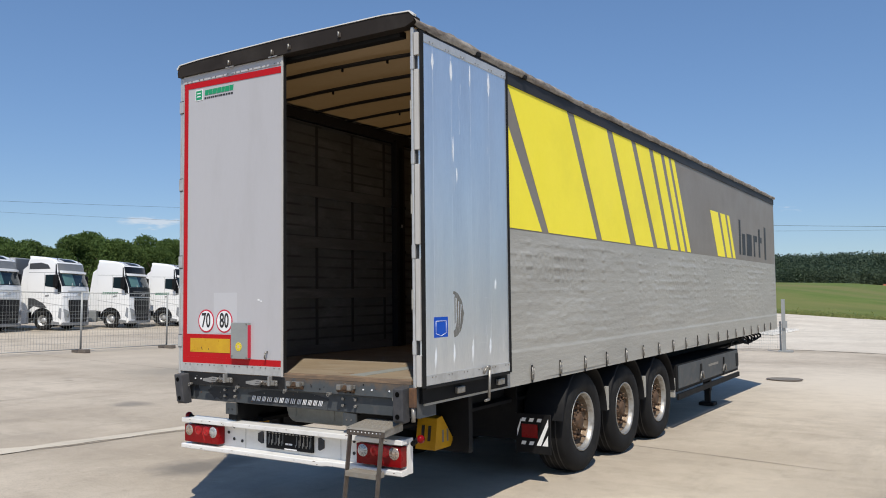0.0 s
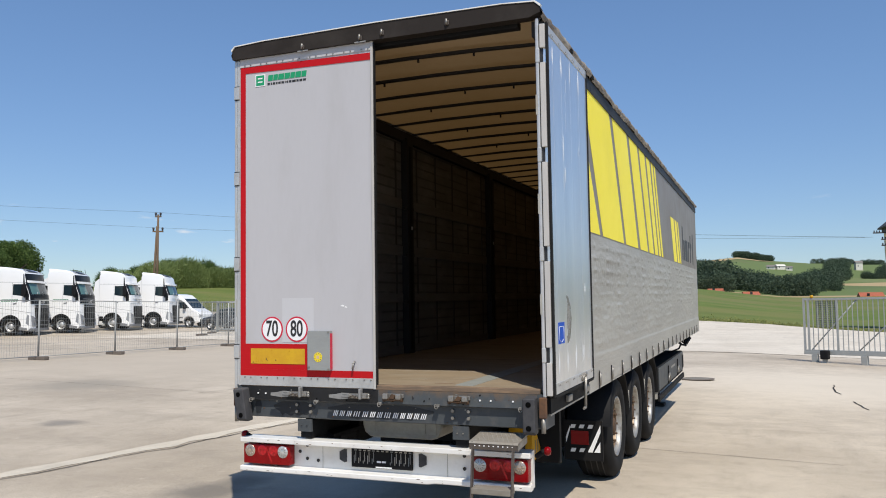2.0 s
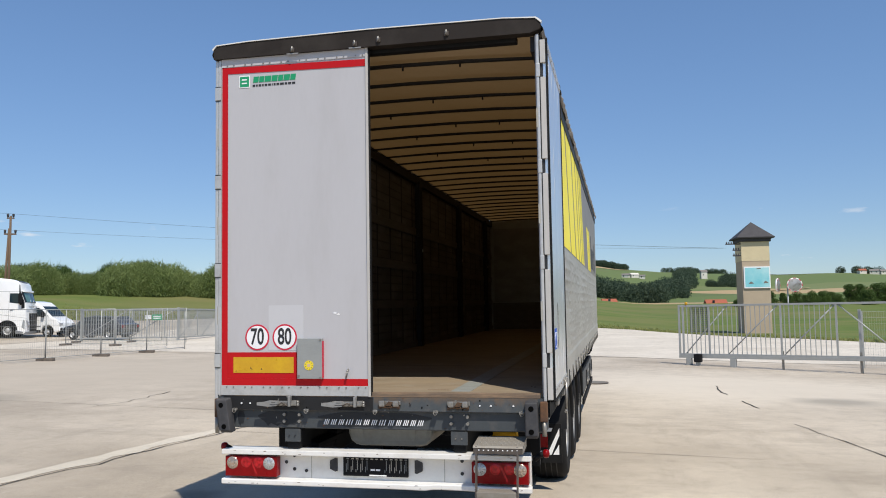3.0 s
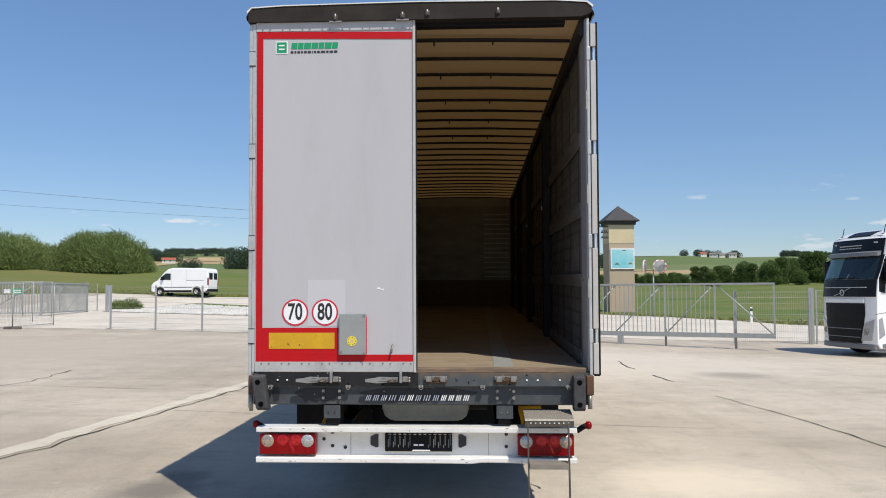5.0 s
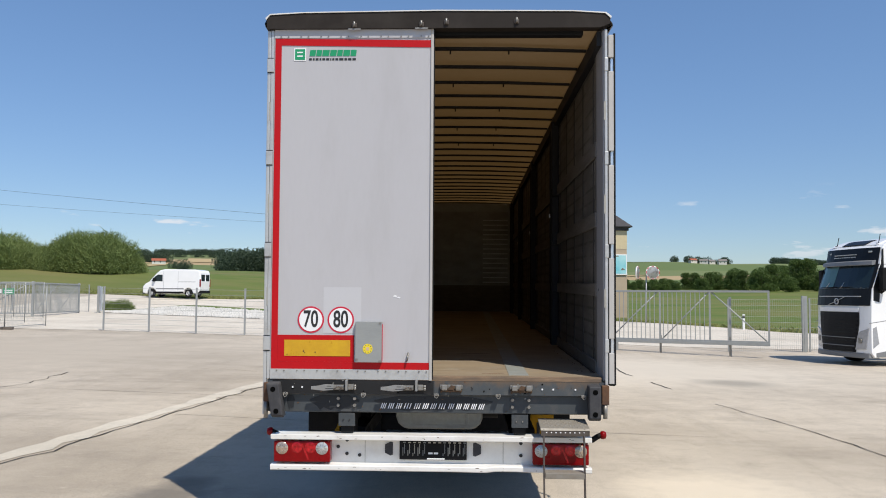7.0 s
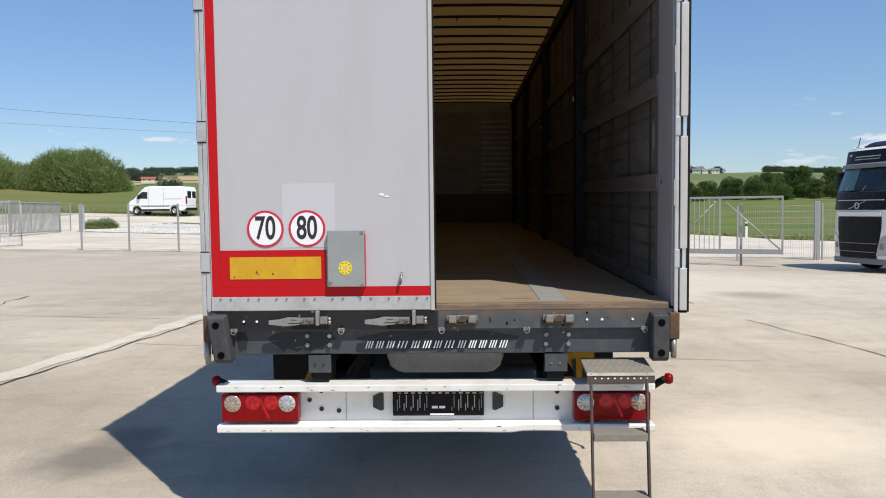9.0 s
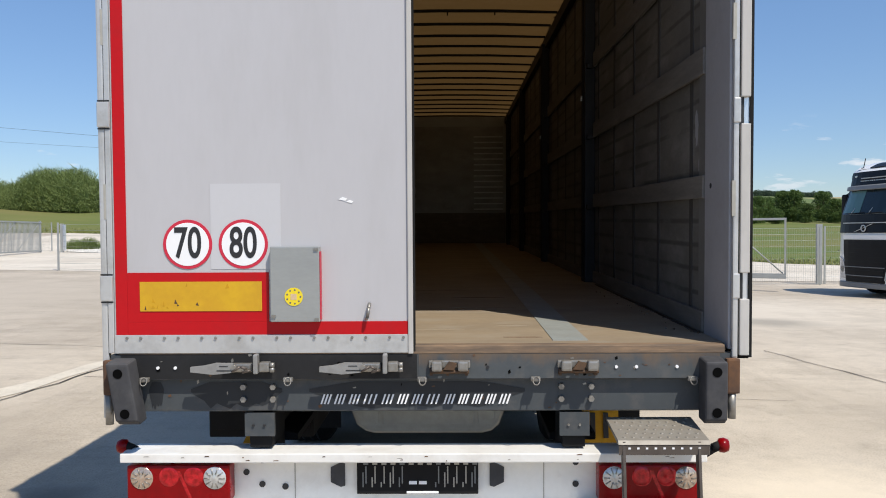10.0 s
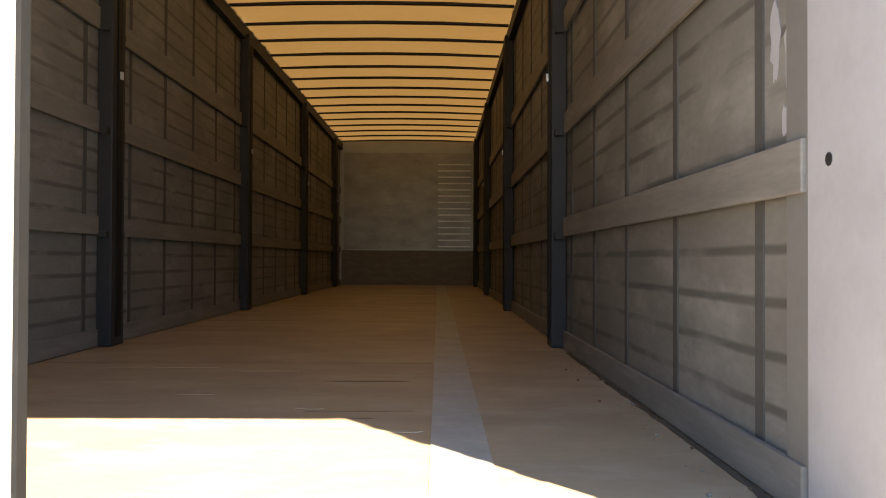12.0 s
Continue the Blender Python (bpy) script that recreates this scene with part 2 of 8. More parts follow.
    chock=mat("chock_yellow", (0.55, 0.29, 0.008), 0.55, spec=0.3, tint=(0.4, 0.2, 0.01), amount=0.6, scale=7),
    lampred=mat("lamp_red", (0.24, 0.001, 0.003), 0.3, spec=0.15, tint=(0.14, 0.001, 0.002), amount=0.6, scale=14, coat=0.15),
    lampclear=mat("lamp_clear", (0.6, 0.6, 0.59), 0.12, 0.4, amount=0.6, scale=40, coat=0.6),
    amber=mat("lamp_amber", (0.75, 0.55, 0.32), 0.15, 0.2, amount=0.5, scale=40, coat=0.6),
    sticker=mat("sticker_white", (0.82, 0.82, 0.82), 0.45, amount=0.1),
    ink=mat("ink_black", (0.02, 0.02, 0.022), 0.5, amount=0.2),
    signred=mat("sign_red", (0.56, 0.02, 0.05), 0.45, amount=0.2),
    blue=mat("sticker_blue", (0.008, 0.085, 0.5), 0.5, spec=0.2, amount=0.2),
    green=mat("logo_green", (0.01, 0.29, 0.12), 0.45, amount=0.15),
    yellowdot=mat("seal_yellow", (0.8, 0.62, 0.02), 0.45, amount=0.1),
    boxgrey=mat("box_grey", (0.36, 0.37, 0.36), 0.4, 0.35, amount=0.35, scale=4, stretch=(1, 1, 3)),
    tank=mat("grey_plastic", (0.4, 0.385, 0.34), 0.5, tint=(0.28, 0.265, 0.23), amount=0.6, scale=5),
    glass=mat("cab_glass", (0.014, 0.026, 0.032), 0.04, amount=0.5, scale=0.8, rvar=0.02, spec=0.45),
    darkgrille=mat("grille", (0.01, 0.01, 0.011), 0.5, spec=0.2, amount=0.3),
)


def lining_material():
    """Grimy inside of the curtains: faint broken horizontal lines where the weave is rubbed."""
    m = mat("curtain_lining", (0.18, 0.174, 0.162), 0.6, tint=(0.115, 0.11, 0.102), amount=0.7, scale=2.2, stretch=(1, 0.6, 1.6), spec=0.25, dirt=(0.36, 0.35, 0.335), dirt_amt=0.4, dirt_scale=3)
    n, l = m.node_tree.nodes, m.node_tree.links
    bs = n["Principled BSDF"]
    src = bs.inputs["Base Color"].links[0].from_socket
    tc, mp, wv, no = n.new("ShaderNodeTexCoord"), n.new("ShaderNodeMapping"), n.new("ShaderNodeTexWave"), n.new("ShaderNodeTexNoise")
    l.new(tc.outputs["Object"], wv.inputs["Vector"])
    wv.bands_direction = "Z"
    wv.inputs["Scale"].default_value, wv.inputs["Distortion"].default_value, wv.inputs["Detail"].default_value, wv.inputs["Detail Scale"].default_value = 2.9, 0.35, 3, 1.2
    mp.inputs["Scale"].default_value = (1, 1.2, 5)
    l.new(tc.outputs["Object"], mp.inputs[0])
    l.new(mp.outputs[0], no.inputs["Vector"])
    no.inputs["Scale"].default_value, no.inputs["Detail"].default_value = 2.0, 5
    r1, r2, mu, mx = n.new("ShaderNodeMapRange"), n.new("ShaderNodeMapRange"), n.new("ShaderNodeMath"), n.new("ShaderNodeMix")
    r1.inputs["From Min"].default_value, r1.inputs["From Max"].default_value = 0.84, 0.97
    r2.inputs["From Min"].default_value, r2.inputs["From Max"].default_value, r2.inputs["To Max"].default_value = 0.36, 0.52, 0.75
    l.new(wv.outputs["Fac"], r1.inputs["Value"])
    l.new(no.outputs["Fac"], r2.inputs["Value"])
    mu.operation = "MULTIPLY"
    l.new(r1.outputs[0], mu.inputs[0])
    l.new(r2.outputs[0], mu.inputs[1])
    mx.data_type = "RGBA"
    l.new(mu.outputs[0], mx.inputs[0])
    l.new(src, mx.inputs[6])
    mx.inputs[7].default_value = (0.06, 0.058, 0.052, 1)
    l.new(mx.outputs[2], bs.inputs["Base Color"])
    return m


def stained_material():
    """Slate paint with rust and wood dirt washed down from the sill in uneven runs."""
    m = mat("stained_slate", (0.078, 0.088, 0.094), 0.55, tint=(0.055, 0.062, 0.068), spec=0.3, amount=0.6, scale=3, dirt=(0.15, 0.135, 0.115), dirt_amt=0.5, dirt_scale=7, bump=0.002)
    n, l = m.node_tree.nodes, m.node_tree.links
    bs = n["Principled BSDF"]
    src = bs.inputs["Base Color"].links[0].from_socket
    tc, mp, no, sp, ma, mr, mx = (n.new("ShaderNode" + k) for k in ("TexCoord", "Mapping", "TexNoise", "SeparateXYZ", "Math", "MapRange", "Mix"))
    mp.inputs["Scale"].default_value = (1, 1, 0.45)
    l.new(tc.outputs["Object"], mp.inputs[0])
    l.new(mp.outputs[0], no.inputs["Vector"])
    no.inputs["Scale"].default_value, no.inputs["Detail"].default_value, no.inputs["Roughness"].default_value = 9, 6, 0.65
    l.new(tc.outputs["Object"], sp.inputs[0])
    ma.operation = "MULTIPLY_ADD"
    l.new(sp.outputs["Z"], ma.inputs[0])
    ma.inputs[1].default_value = 5.0
    l.new(no.outputs["Fac"], ma.inputs[2])
    mr.inputs["From Min"].default_value, mr.inputs["From Max"].default_value, mr.inputs["To Max"].default_value = 6.02, 6.34, 0.9
    l.new(ma.outputs[0], mr.inputs["Value"])
    mx.data_type = "RGBA"
    l.new(mr.outputs[0], mx.inputs[0])
    l.new(src, mx.inputs[6])
    mx.inputs[7].default_value = (0.15, 0.1, 0.062, 1)
    l.new(mx.outputs[2], bs.inputs["Base Color"])
    return m


M["lining"] = lining_material()
M["stained"] = stained_material()


# ---- building helpers ----
def part(name, bm, material, parent=None, label="", smooth=False):
    """Link a bmesh as one mesh object under a thing or a part."""
    me = bpy.data.meshes.new(name)
    bm.to_mesh(me)
    bm.free()
    me.materials.append(M[material] if isinstance(material, str) else material)
    if smooth:
        me.polygons.foreach_set("use_smooth", [True] * len(me.polygons))
    ob = new(name, me)
    if parent is not None:
        ob.parent = parent
    if label:
        tagged(ob, label)
    return ob


def twin(ob, m, parent):
    """Another piece on the same mesh, at the pose m."""
    o = new(ob.name.split(".")[0], ob.data)
    o.parent = parent
    o.matrix_basis = m
    if "label" in ob:
        o["label"] = ob["label"]
    return o


def box(bm, x0, x1, y0, y1, z0, z1, bev=0.0):
    vs = [bm.verts.new((x, y, z)) for x in (x0, x1) for y in (y0, y1) for z in (z0, z1)]
    fs = [bm.faces.new([vs[i] for i in f]) for f in ((0, 1, 3, 2), (4, 6, 7, 5), (0, 4, 5, 1), (2, 3, 7, 6), (0, 2, 6, 4), (1, 5, 7, 3))]
    if bev:
        es = list({e for f in fs for e in f.edges})
        bmesh.ops.bevel(bm, geom=es, offset=bev, segments=2, profile=0.6, affect="EDGES")
    return bm


def B(*a, bev=0.0):
    return box(bmesh.new(), *a, bev=bev)


def rod(bm, p, q, r, seg=10, r2=None, caps=True):
    p, q = Vector(p), Vector(q)
    d = (q - p)
    rot = d.to_track_quat("Z", "Y").to_matrix()
    rings = []
    for c, rad in ((p, r), (q, r if r2 is None else r2)):
        rings.append([bm.verts.new(c + rot @ Vector((rad * math.cos(2 * math.pi * i / seg), rad * math.sin(2 * math.pi * i / seg), 0))) for i in range(seg)])
    for i in range(seg):
        f = bm.faces.new((rings[0][i], rings[0][(i + 1) % seg], rings[1][(i + 1) % seg], rings[1][i]))
        f.smooth = True
    if caps:
        bm.faces.new(rings[0][::-1])
        bm.faces.new(rings[1])
    return bm


def R(p, q, r, seg=10, r2=None):
    return rod(bmesh.new(), p, q, r, seg, r2)


def wire(bm, pts, r, seg=6):
    for a, b in zip(pts, pts[1:]):
        rod(bm, a, b, r, seg)
    return bm


def lathe(bm, prof, seg=32, axis="x", centre=(0, 0, 0)):
    """Turn a profile of (along, radius) round an axis."""
    c = Vector(centre)
    rings = []
    for a, r in prof:
        ring = []
        for i in range(seg):
            u, v = r * math.cos(2 * math.pi * i / seg), r * math.sin(2 * math.pi * i / seg)
            ring.append(bm.verts.new(c + Vector({"x": (a, u, v), "y": (u, a, v), "z": (u, v, a)}[axis])))
        rings.append(ring)
    for r0, r1 in zip(rings, rings[1:]):
        for i in range(seg):
            f = bm.faces.new((r0[i], r0[(i + 1) % seg], r1[(i + 1) % seg], r1[i]))
            f.smooth = True
    return bm


def prism(bm, pts, axis, a, b):
    """A flat outline pushed from a to b along an axis; pts are the two other coordinates in x, y, z order."""
    def at(p, h):
        return {"x": (h, p[0], p[1]), "y": (p[0], h, p[1]), "z": (p[0], p[1], h)}[axis]
    lo, hi = [bm.verts.new(at(p, a)) for p in pts], [bm.verts.new(at(p, b)) for p in pts]
    k = len(pts)
    for i in range(k):
        bm.faces.new((lo[i], lo[(i + 1) % k], hi[(i + 1) % k], hi[i]))
    bm.faces.new(lo[::-1])
    bm.faces.new(hi)
    bmesh.ops.recalc_face_normals(bm, faces=bm.faces[:])
    return bm


def P(pts, axis, a, b):
    return prism(bmesh.new(), pts, axis, a, b)


def disc(bm, c, r, y0, y1, seg=32):
    return prism(bm, [(c[0] + r * math.cos(2 * math.pi * i / seg), c[1] + r * math.sin(2 * math.pi * i / seg)) for i in range(seg)], "y", y0, y1)


def words(name, text, size, material, parent, m, label=""):
    """Readable figures as a mesh, with the built-in font."""
    cu = bpy.data.curves.new(name, "FONT")
    cu.body, cu.size, cu.align_x, cu.align_y, cu.extrude, cu.offset = text, size, "CENTER", "CENTER", 0.0008, 0.0028
    tmp = bpy.data.objects.new(name, cu)
    scene.collection.objects.link(tmp)
    me = bpy.data.meshes.new_from_object(tmp.evaluated_get(bpy.context.evaluated_depsgraph_get()))
    bpy.data.objects.remove(tmp)
    me.materials.clear()
    me.materials.append(M[material])
    ob = new(name, me)
    ob.parent = parent
    ob.matrix_basis = m
    return tagged(ob, label) if label else ob


def thing(name, m, label, category, group=""):
    ob = new(name)
    ob.empty_display_size = 0.2
    ob.matrix_basis = m
    return tagged(ob, label, category, group)


def smooth01(a, b, v):
    t = max(0.0, min(1.0, (v - a) / (b - a)))
    return t * t * (3 - 2 * t)


# ---- ground ----
SKYLINE = ((-60, 1.9), (-30, 2.0), (-24, 2.15), (-20, 2.33), (-17, 2.36), (-14, 2.5), (-11, 2.44), (-7, 2.66), (-4, 2.83), (-0.6, 3.08), (1.5, 3.25), (4, 3.0), (9, 2.95), (15, 2.8), (18, 2.58), (23, 2.55), (30, 2.0), (40, 0.8), (60, 0.6))


def crest_height(a):
    """Height of the hills behind, by their slope as seen from the yard, a degrees left of straight ahead."""
    a = max(-60.0, min(59.9, a))
    for (a0, e0), (a1, e1) in zip(SKYLINE, SKYLINE[1:]):
        if a <= a1:
            e = e0 + (e1 - e0) * smooth01(a0, a1, a)
            return (math.tan(radians(e)) * 1290 - 4.3) / 0.923
    return 20.0


def lie(x, y):
    """Height of the land: a level yard, a slow rise beyond the fence, meadows and then hills."""
    left = 1 - smooth01(-22, 12, x)
    yy = min(y, 66)
    z = left * (0.012 * max(0.0, min(yy, 50) - 30) + 0.062 * max(0.0, yy - 50))
    side = min(-x, 62.0)
    z += (0.0118 * max(0.0, side - 3) + 0.0117 * max(0.0, side - 20)) * (1 - smooth01(90, 200, -x))
    # the yard falls a little towards the sliding gate and the lorry beside it
    z -= 0.28 * smooth01(-1, 11, x) * smooth01(4, 22, y) * (1 - 0.6 * smooth01(30, 48, y))
    # and dips where the row of lorries stands
    z -= 0.17 * smooth01(24, 34, -x) * (1 - smooth01(43, 56, -x)) * (1 - smooth01(44, 56, y))
    d = math.hypot(x, y)
    z += smooth01(72, 115, d) * (1.2 + 1.7 * left) + smooth01(110, 260, d) * 3.5
    if d > 190 and y > -400:
        a = math.degrees(math.atan2(-x, y))
        z += crest_height(a) * smooth01(300, 1500, d) + 5 * noise.noise((x * 0.004, y * 0.004, 3.1)) * smooth01(250, 600, d)
    return z


def yard_edge(x):
    """Far edge of the paving, where the meadow begins."""
    if x > 14:
        return 54 - 3.2 * min(x - 14, 4) - 0.9 * max(0, x - 18)
    if x > -6:
        return min(75, 54 + (14 - x) * 1.9)
    return 75 - 10.5 * smooth01(8, 22, -x) + 1.5 * smooth01(24, 31, -x) - 6 * smooth01(33, 45, -x)


def ground_sheet():
    bm = bmesh.new()
    radii = [0.0] + [4 * 1.07 ** i for i in range(102)]
    seg = 240
    prev = None
    for r in radii:
        if r == 0:
            ring = [bm.verts.new((0, 10, -0.3))]
        else:
            ring = []
            for i in range(seg):
                x, y = r * math.sin(2 * math.pi * i / seg), 10 + r * math.cos(2 * math.pi * i / seg)
                inside = 1 - smooth01(-3, 3, y - yard_edge(x))
                ring.append(bm.verts.new((x, y, lie(x, y) - 0.35 * inside)))
        if prev:
            for i in range(seg):
                j = (i + 1) % seg
                bm.faces.new((prev[0], ring[i], ring[j]) if len(prev) == 1 else (prev[i], ring[i], ring[j], prev[j])).smooth = True
        prev = ring
    bmesh.ops.recalc_face_normals(bm, faces=bm.faces[:])
    return bm


def land_material():
    m = bpy.data.materials.new("meadow_and_fields")
    m.use_nodes = True
    n, l = m.node_tree.nodes, m.node_tree.links
    bs = n["Principled BSDF"]
    g = n.new("ShaderNodeNewGeometry")
    sx = n.new("ShaderNodeSeparateXYZ")
    l.new(g.outputs["Position"], sx.inputs[0])

    def tex(kind, sc, **k):
        t = n.new(kind)
        mp = n.new("ShaderNodeMapping")
        mp.inputs["Scale"].default_value = k.get("stretch", (1, 1, 1))
        l.new(g.outputs["Position"], mp.inputs[0])
        t.inputs["Scale"].default_value = sc
        l.new(mp.outputs[0], t.inputs["Vector"])
        return t

    def ramp(src, cols):
        r = n.new("ShaderNodeValToRGB")
        el = r.color_ramp.elements
        for i, (p, c) in enumerate(cols):
            e = el[i] if i < 2 else el.new(p)
            e.position, e.color = p, (*c, 1)
        l.new(src, r.inputs[0])
        return r

    def mix(fac, a, b):
        x = n.new("ShaderNodeMix")
        x.data_type = "RGBA"
        for s, v in ((0, fac), (6, a), (7, b)):
            if hasattr(v, "links"):
                l.new(v, x.inputs[s])
            else:
                x.inputs[s].default_value = v
        return x.outputs[2]

    near = tex("ShaderNodeTexNoise", 0.22, stretch=(0.5, 1, 1))
    near.inputs["Detail"].default_value = 8
    nearc = ramp(near.outputs["Fac"], [(0.33, (0.085, 0.14, 0.024)), (0.5, (0.135, 0.185, 0.038)), (0.68, (0.22, 0.2, 0.075))])
    blades = tex("ShaderNodeTexNoise", 5.0, stretch=(1, 1, 0.3))
    blades.inputs["Detail"].default_value = 5
    nearc1 = mix(blades.outputs["Fac"], nearc.outputs[0], (0.075, 0.105, 0.024, 1))
    broadm = tex("ShaderNodeTexNoise", 0.045, stretch=(0.7, 0.9, 1))
    broadm.inputs["Detail"].default_value = 6
    bands = n.new("ShaderNodeMapRange")
    for key, val in (("From Min", 0.44), ("From Max", 0.66), ("To Max", 0.8)):
        bands.inputs[key].default_value = val
    l.new(broadm.outputs["Fac"], bands.inputs["Value"])
    nearc2 = mix(bands.outputs[0], nearc1, (0.17, 0.155, 0.06, 1))
    field = tex("ShaderNodeTexVoronoi", 0.0062, stretch=(0.55, 1.5, 0.0))
    # field greens are greyed to carry the haze over the hills
    fieldc = ramp(field.outputs["Color"], [(0.0, (0.115, 0.155, 0.055)), (0.36, (0.145, 0.175, 0.07)), (0.55, (0.105, 0.14, 0.055)), (0.62, (0.36, 0.27, 0.15)), (0.78, (0.125, 0.15, 0.06)), (0.9, (0.33, 0.25, 0.14))])
    fieldc.color_ramp.interpolation = "CONSTANT"
    dist = n.new("ShaderNodeVectorMath")
    dist.operation = "LENGTH"
    l.new(g.outputs["Position"], dist.inputs[0])
    mr = n.new("ShaderNodeMapRange")
    mr.inputs["From Min"].default_value, mr.inputs["From Max"].default_value = 240, 300
    l.new(dist.outputs["Value"], mr.inputs["Value"])
    l.new(mix(mr.outputs[0], nearc2, fieldc.outputs[0]), bs.inputs["Base Color"])
    bs.inputs["Roughness"].default_value = 0.9
    bs.inputs["Specular IOR Level"].default_value = 0.2
    return m


def concrete_material(name, a, b, spots=()):
    """Weathered pale concrete: broad stains, drag marks, grit and hairline cracks."""
    m = bpy.data.materials.new(name)
    m.use_nodes = True
    n, l = m.node_tree.nodes, m.node_tree.links
    bs = n["Principled BSDF"]
    g = n.new("ShaderNodeNewGeometry")

    def noi(sc, det=6, rg=0.6, stretch=(1, 1, 1), rot=0.0):
        mp = n.new("ShaderNodeMapping")
        mp.inputs["Scale"].default_value = stretch
        mp.inputs["Rotation"].default_value = (0, 0, rot)
        l.new(g.outputs["Position"], mp.inputs[0])
        t = n.new("ShaderNodeTexNoise")
        t.inputs["Scale"].default_value, t.inputs["Detail"].default_value, t.inputs["Roughness"].default_value = sc, det, rg
        l.new(mp.outputs[0], t.inputs["Vector"])
        return t.outputs["Fac"]

    def rng(src, lo, hi, to=1.0):
        r = n.new("ShaderNodeMapRange")
        r.inputs["From Min"].default_value, r.inputs["From Max"].default_value, r.inputs["To Max"].default_value = lo, hi, to
        l.new(src, r.inputs["Value"])
        return r.outputs[0]

    def mix(fac, p, q):
        x = n.new("ShaderNodeMix")
        x.data_type = "RGBA"
        l.new(fac, x.inputs[0])
        for s, v in ((6, p), (7, q)):
            if isinstance(v, tuple):
                x.inputs[s].default_value = (*v, 1)
            else:
                l.new(v, x.inputs[s])
        return x.outputs[2]

    c = mix(rng(noi(0.22, 7, 0.62), 0.4, 0.62), a, b)
    c = mix(rng(noi(0.7, 7, 0.7, (0.5, 1.3, 1), 0.5), 0.5, 0.72, 0.6), c, tuple(v * 0.68 for v in b))
    c = mix(rng(noi(0.9, 8, 0.75, (1.6, 0.25, 1), -0.12), 0.52, 0.66, 0.32), c, tuple(v * 0.66 for v in b))
    c = mix(rng(noi(2.2, 7, 0.75), 0.5, 0.72, 0.42), c, tuple(v * 0.66 for v in b))
    c = mix(rng(noi(7.5, 6, 0.75), 0.55, 0.75, 0.38), c, tuple(v * 0.62 for v in b))
    c = mix(rng(noi(5.0, 5, 0.7), 0.6, 0.78, 0.45), c, tuple(min(0.75, v * 1.18) for v in a))
    c = mix(rng(noi(75, 4, 0.75), 0.48, 0.72, 0.8), c, tuple(v * 0.5 for v in b))
    c = mix(rng(noi(150, 3, 0.8), 0.58, 0.75, 0.7), c, tuple(min(0.8, v * 1.35) for v in a))
    c = mix(rng(noi(1.1, 4, 0.6), 0.66, 0.75, 0.5), c, tuple(v * 0.5 for v in b))
    for sx, sy, sr, sc in spots:
        v = n.new("ShaderNodeVectorMath")
        v.operation = "DISTANCE"
        l.new(g.outputs["Position"], v.inputs[0])
        v.inputs[1].default_value = (sx, sy, 0)
        ad = n.new("ShaderNodeMath")
        ad.operation = "MULTIPLY_ADD"
        l.new(noi(2.4, 6, 0.65), ad.inputs[0])
        ad.inputs[1].default_value = sr * 0.8
        l.new(v.outputs["Value"], ad.inputs[2])
        fade = n.new("ShaderNodeMapRange")
        fade.inputs["From Min"].default_value, fade.inputs["From Max"].default_value = sr * 1.25, sr * 0.7
        fade.inputs["To Max"].default_value = 0.75
        l.new(ad.outputs[0], fade.inputs["Value"])
        c = mix(fade.outputs[0], c, sc)
    l.new(c, bs.inputs["Base Color"])
    bs.inputs["Roughness"].default_value = 0.72
    bs.inputs["Specular IOR Level"].default_value = 0.5
    bp = n.new("ShaderNodeBump")
    bp.inputs["Strength"].default_value, bp.inputs["Distance"].default_value = 0.5, 0.004
    l.new(noi(45, 6, 0.7), bp.inputs["Height"])
    l.new(bp.outputs[0], bs.inputs["Normal"])
    return m


M["land"] = land_material()
M["concrete"] = concrete_material("yard_concrete", (0.55, 0.478, 0.38), (0.385, 0.326, 0.25), spots=((-15.0, 17.0, 13.0, (0.43, 0.37, 0.29)), (4.6, 15.5, 9.0, (0.62, 0.55, 0.445)), (9.5, 5.5, 4.5, (0.62, 0.545, 0.435)), (2.4, 1.7, 1.25, (0.66, 0.57, 0.44)), (-2.45, 1.2, 0.62, (0.13, 0.115, 0.095)), (-2.4, 1.75, 0.4, (0.16, 0.14, 0.11)), (-7.5, 4.2, 0.5, (0.2, 0.18, 0.15)), (6.0, 12.0, 1.3, (0.28, 0.25, 0.2)), (-12, 9, 2.0, (0.27, 0.24, 0.19))))
M["concrete_pale"] = concrete_material("pale_concrete", (0.66, 0.595, 0.49), (0.58, 0.52, 0.42))
M["road"] = concrete_material("road_concrete", (0.68, 0.615, 0.515), (0.58, 0.515, 0.42))
M["crack"] = mat("crack_fill", (0.028, 0.024, 0.019), 0.9, amount=0.5, scale=3)
M["stain"] = mat("oil_stain", (0.19, 0.17, 0.14), 0.75, amount=0.6, scale=3)

tagged(part("ground", ground_sheet(), "land"), "green meadow and farmed hills behind the yard", "ground", kind="structure")


def paving(name, x0, x1, ylow, yhigh, nx, ny, lift, material, label):
    """A paved sheet laid on the land between two edges."""
    bm = bmesh.new()
    rows = []
    for i in range(nx + 1):
        x = x0 + (x1 - x0) * i / nx
        lo, hi = ylow(x), yhigh(x)
        rows.append([bm.verts.new((x, lo + (hi - lo) * j / ny, lie(x, lo + (hi - lo) * j / ny) + lift)) for j in range(ny + 1)])
    for r0, r1 in zip(rows, rows[1:]):
        for j in range(ny):
            bm.faces.new((r0[j], r1[j], r1[j + 1], r0[j + 1])).smooth = True
    return tagged(part(name, bm, material), label, "pavement", kind="structure")


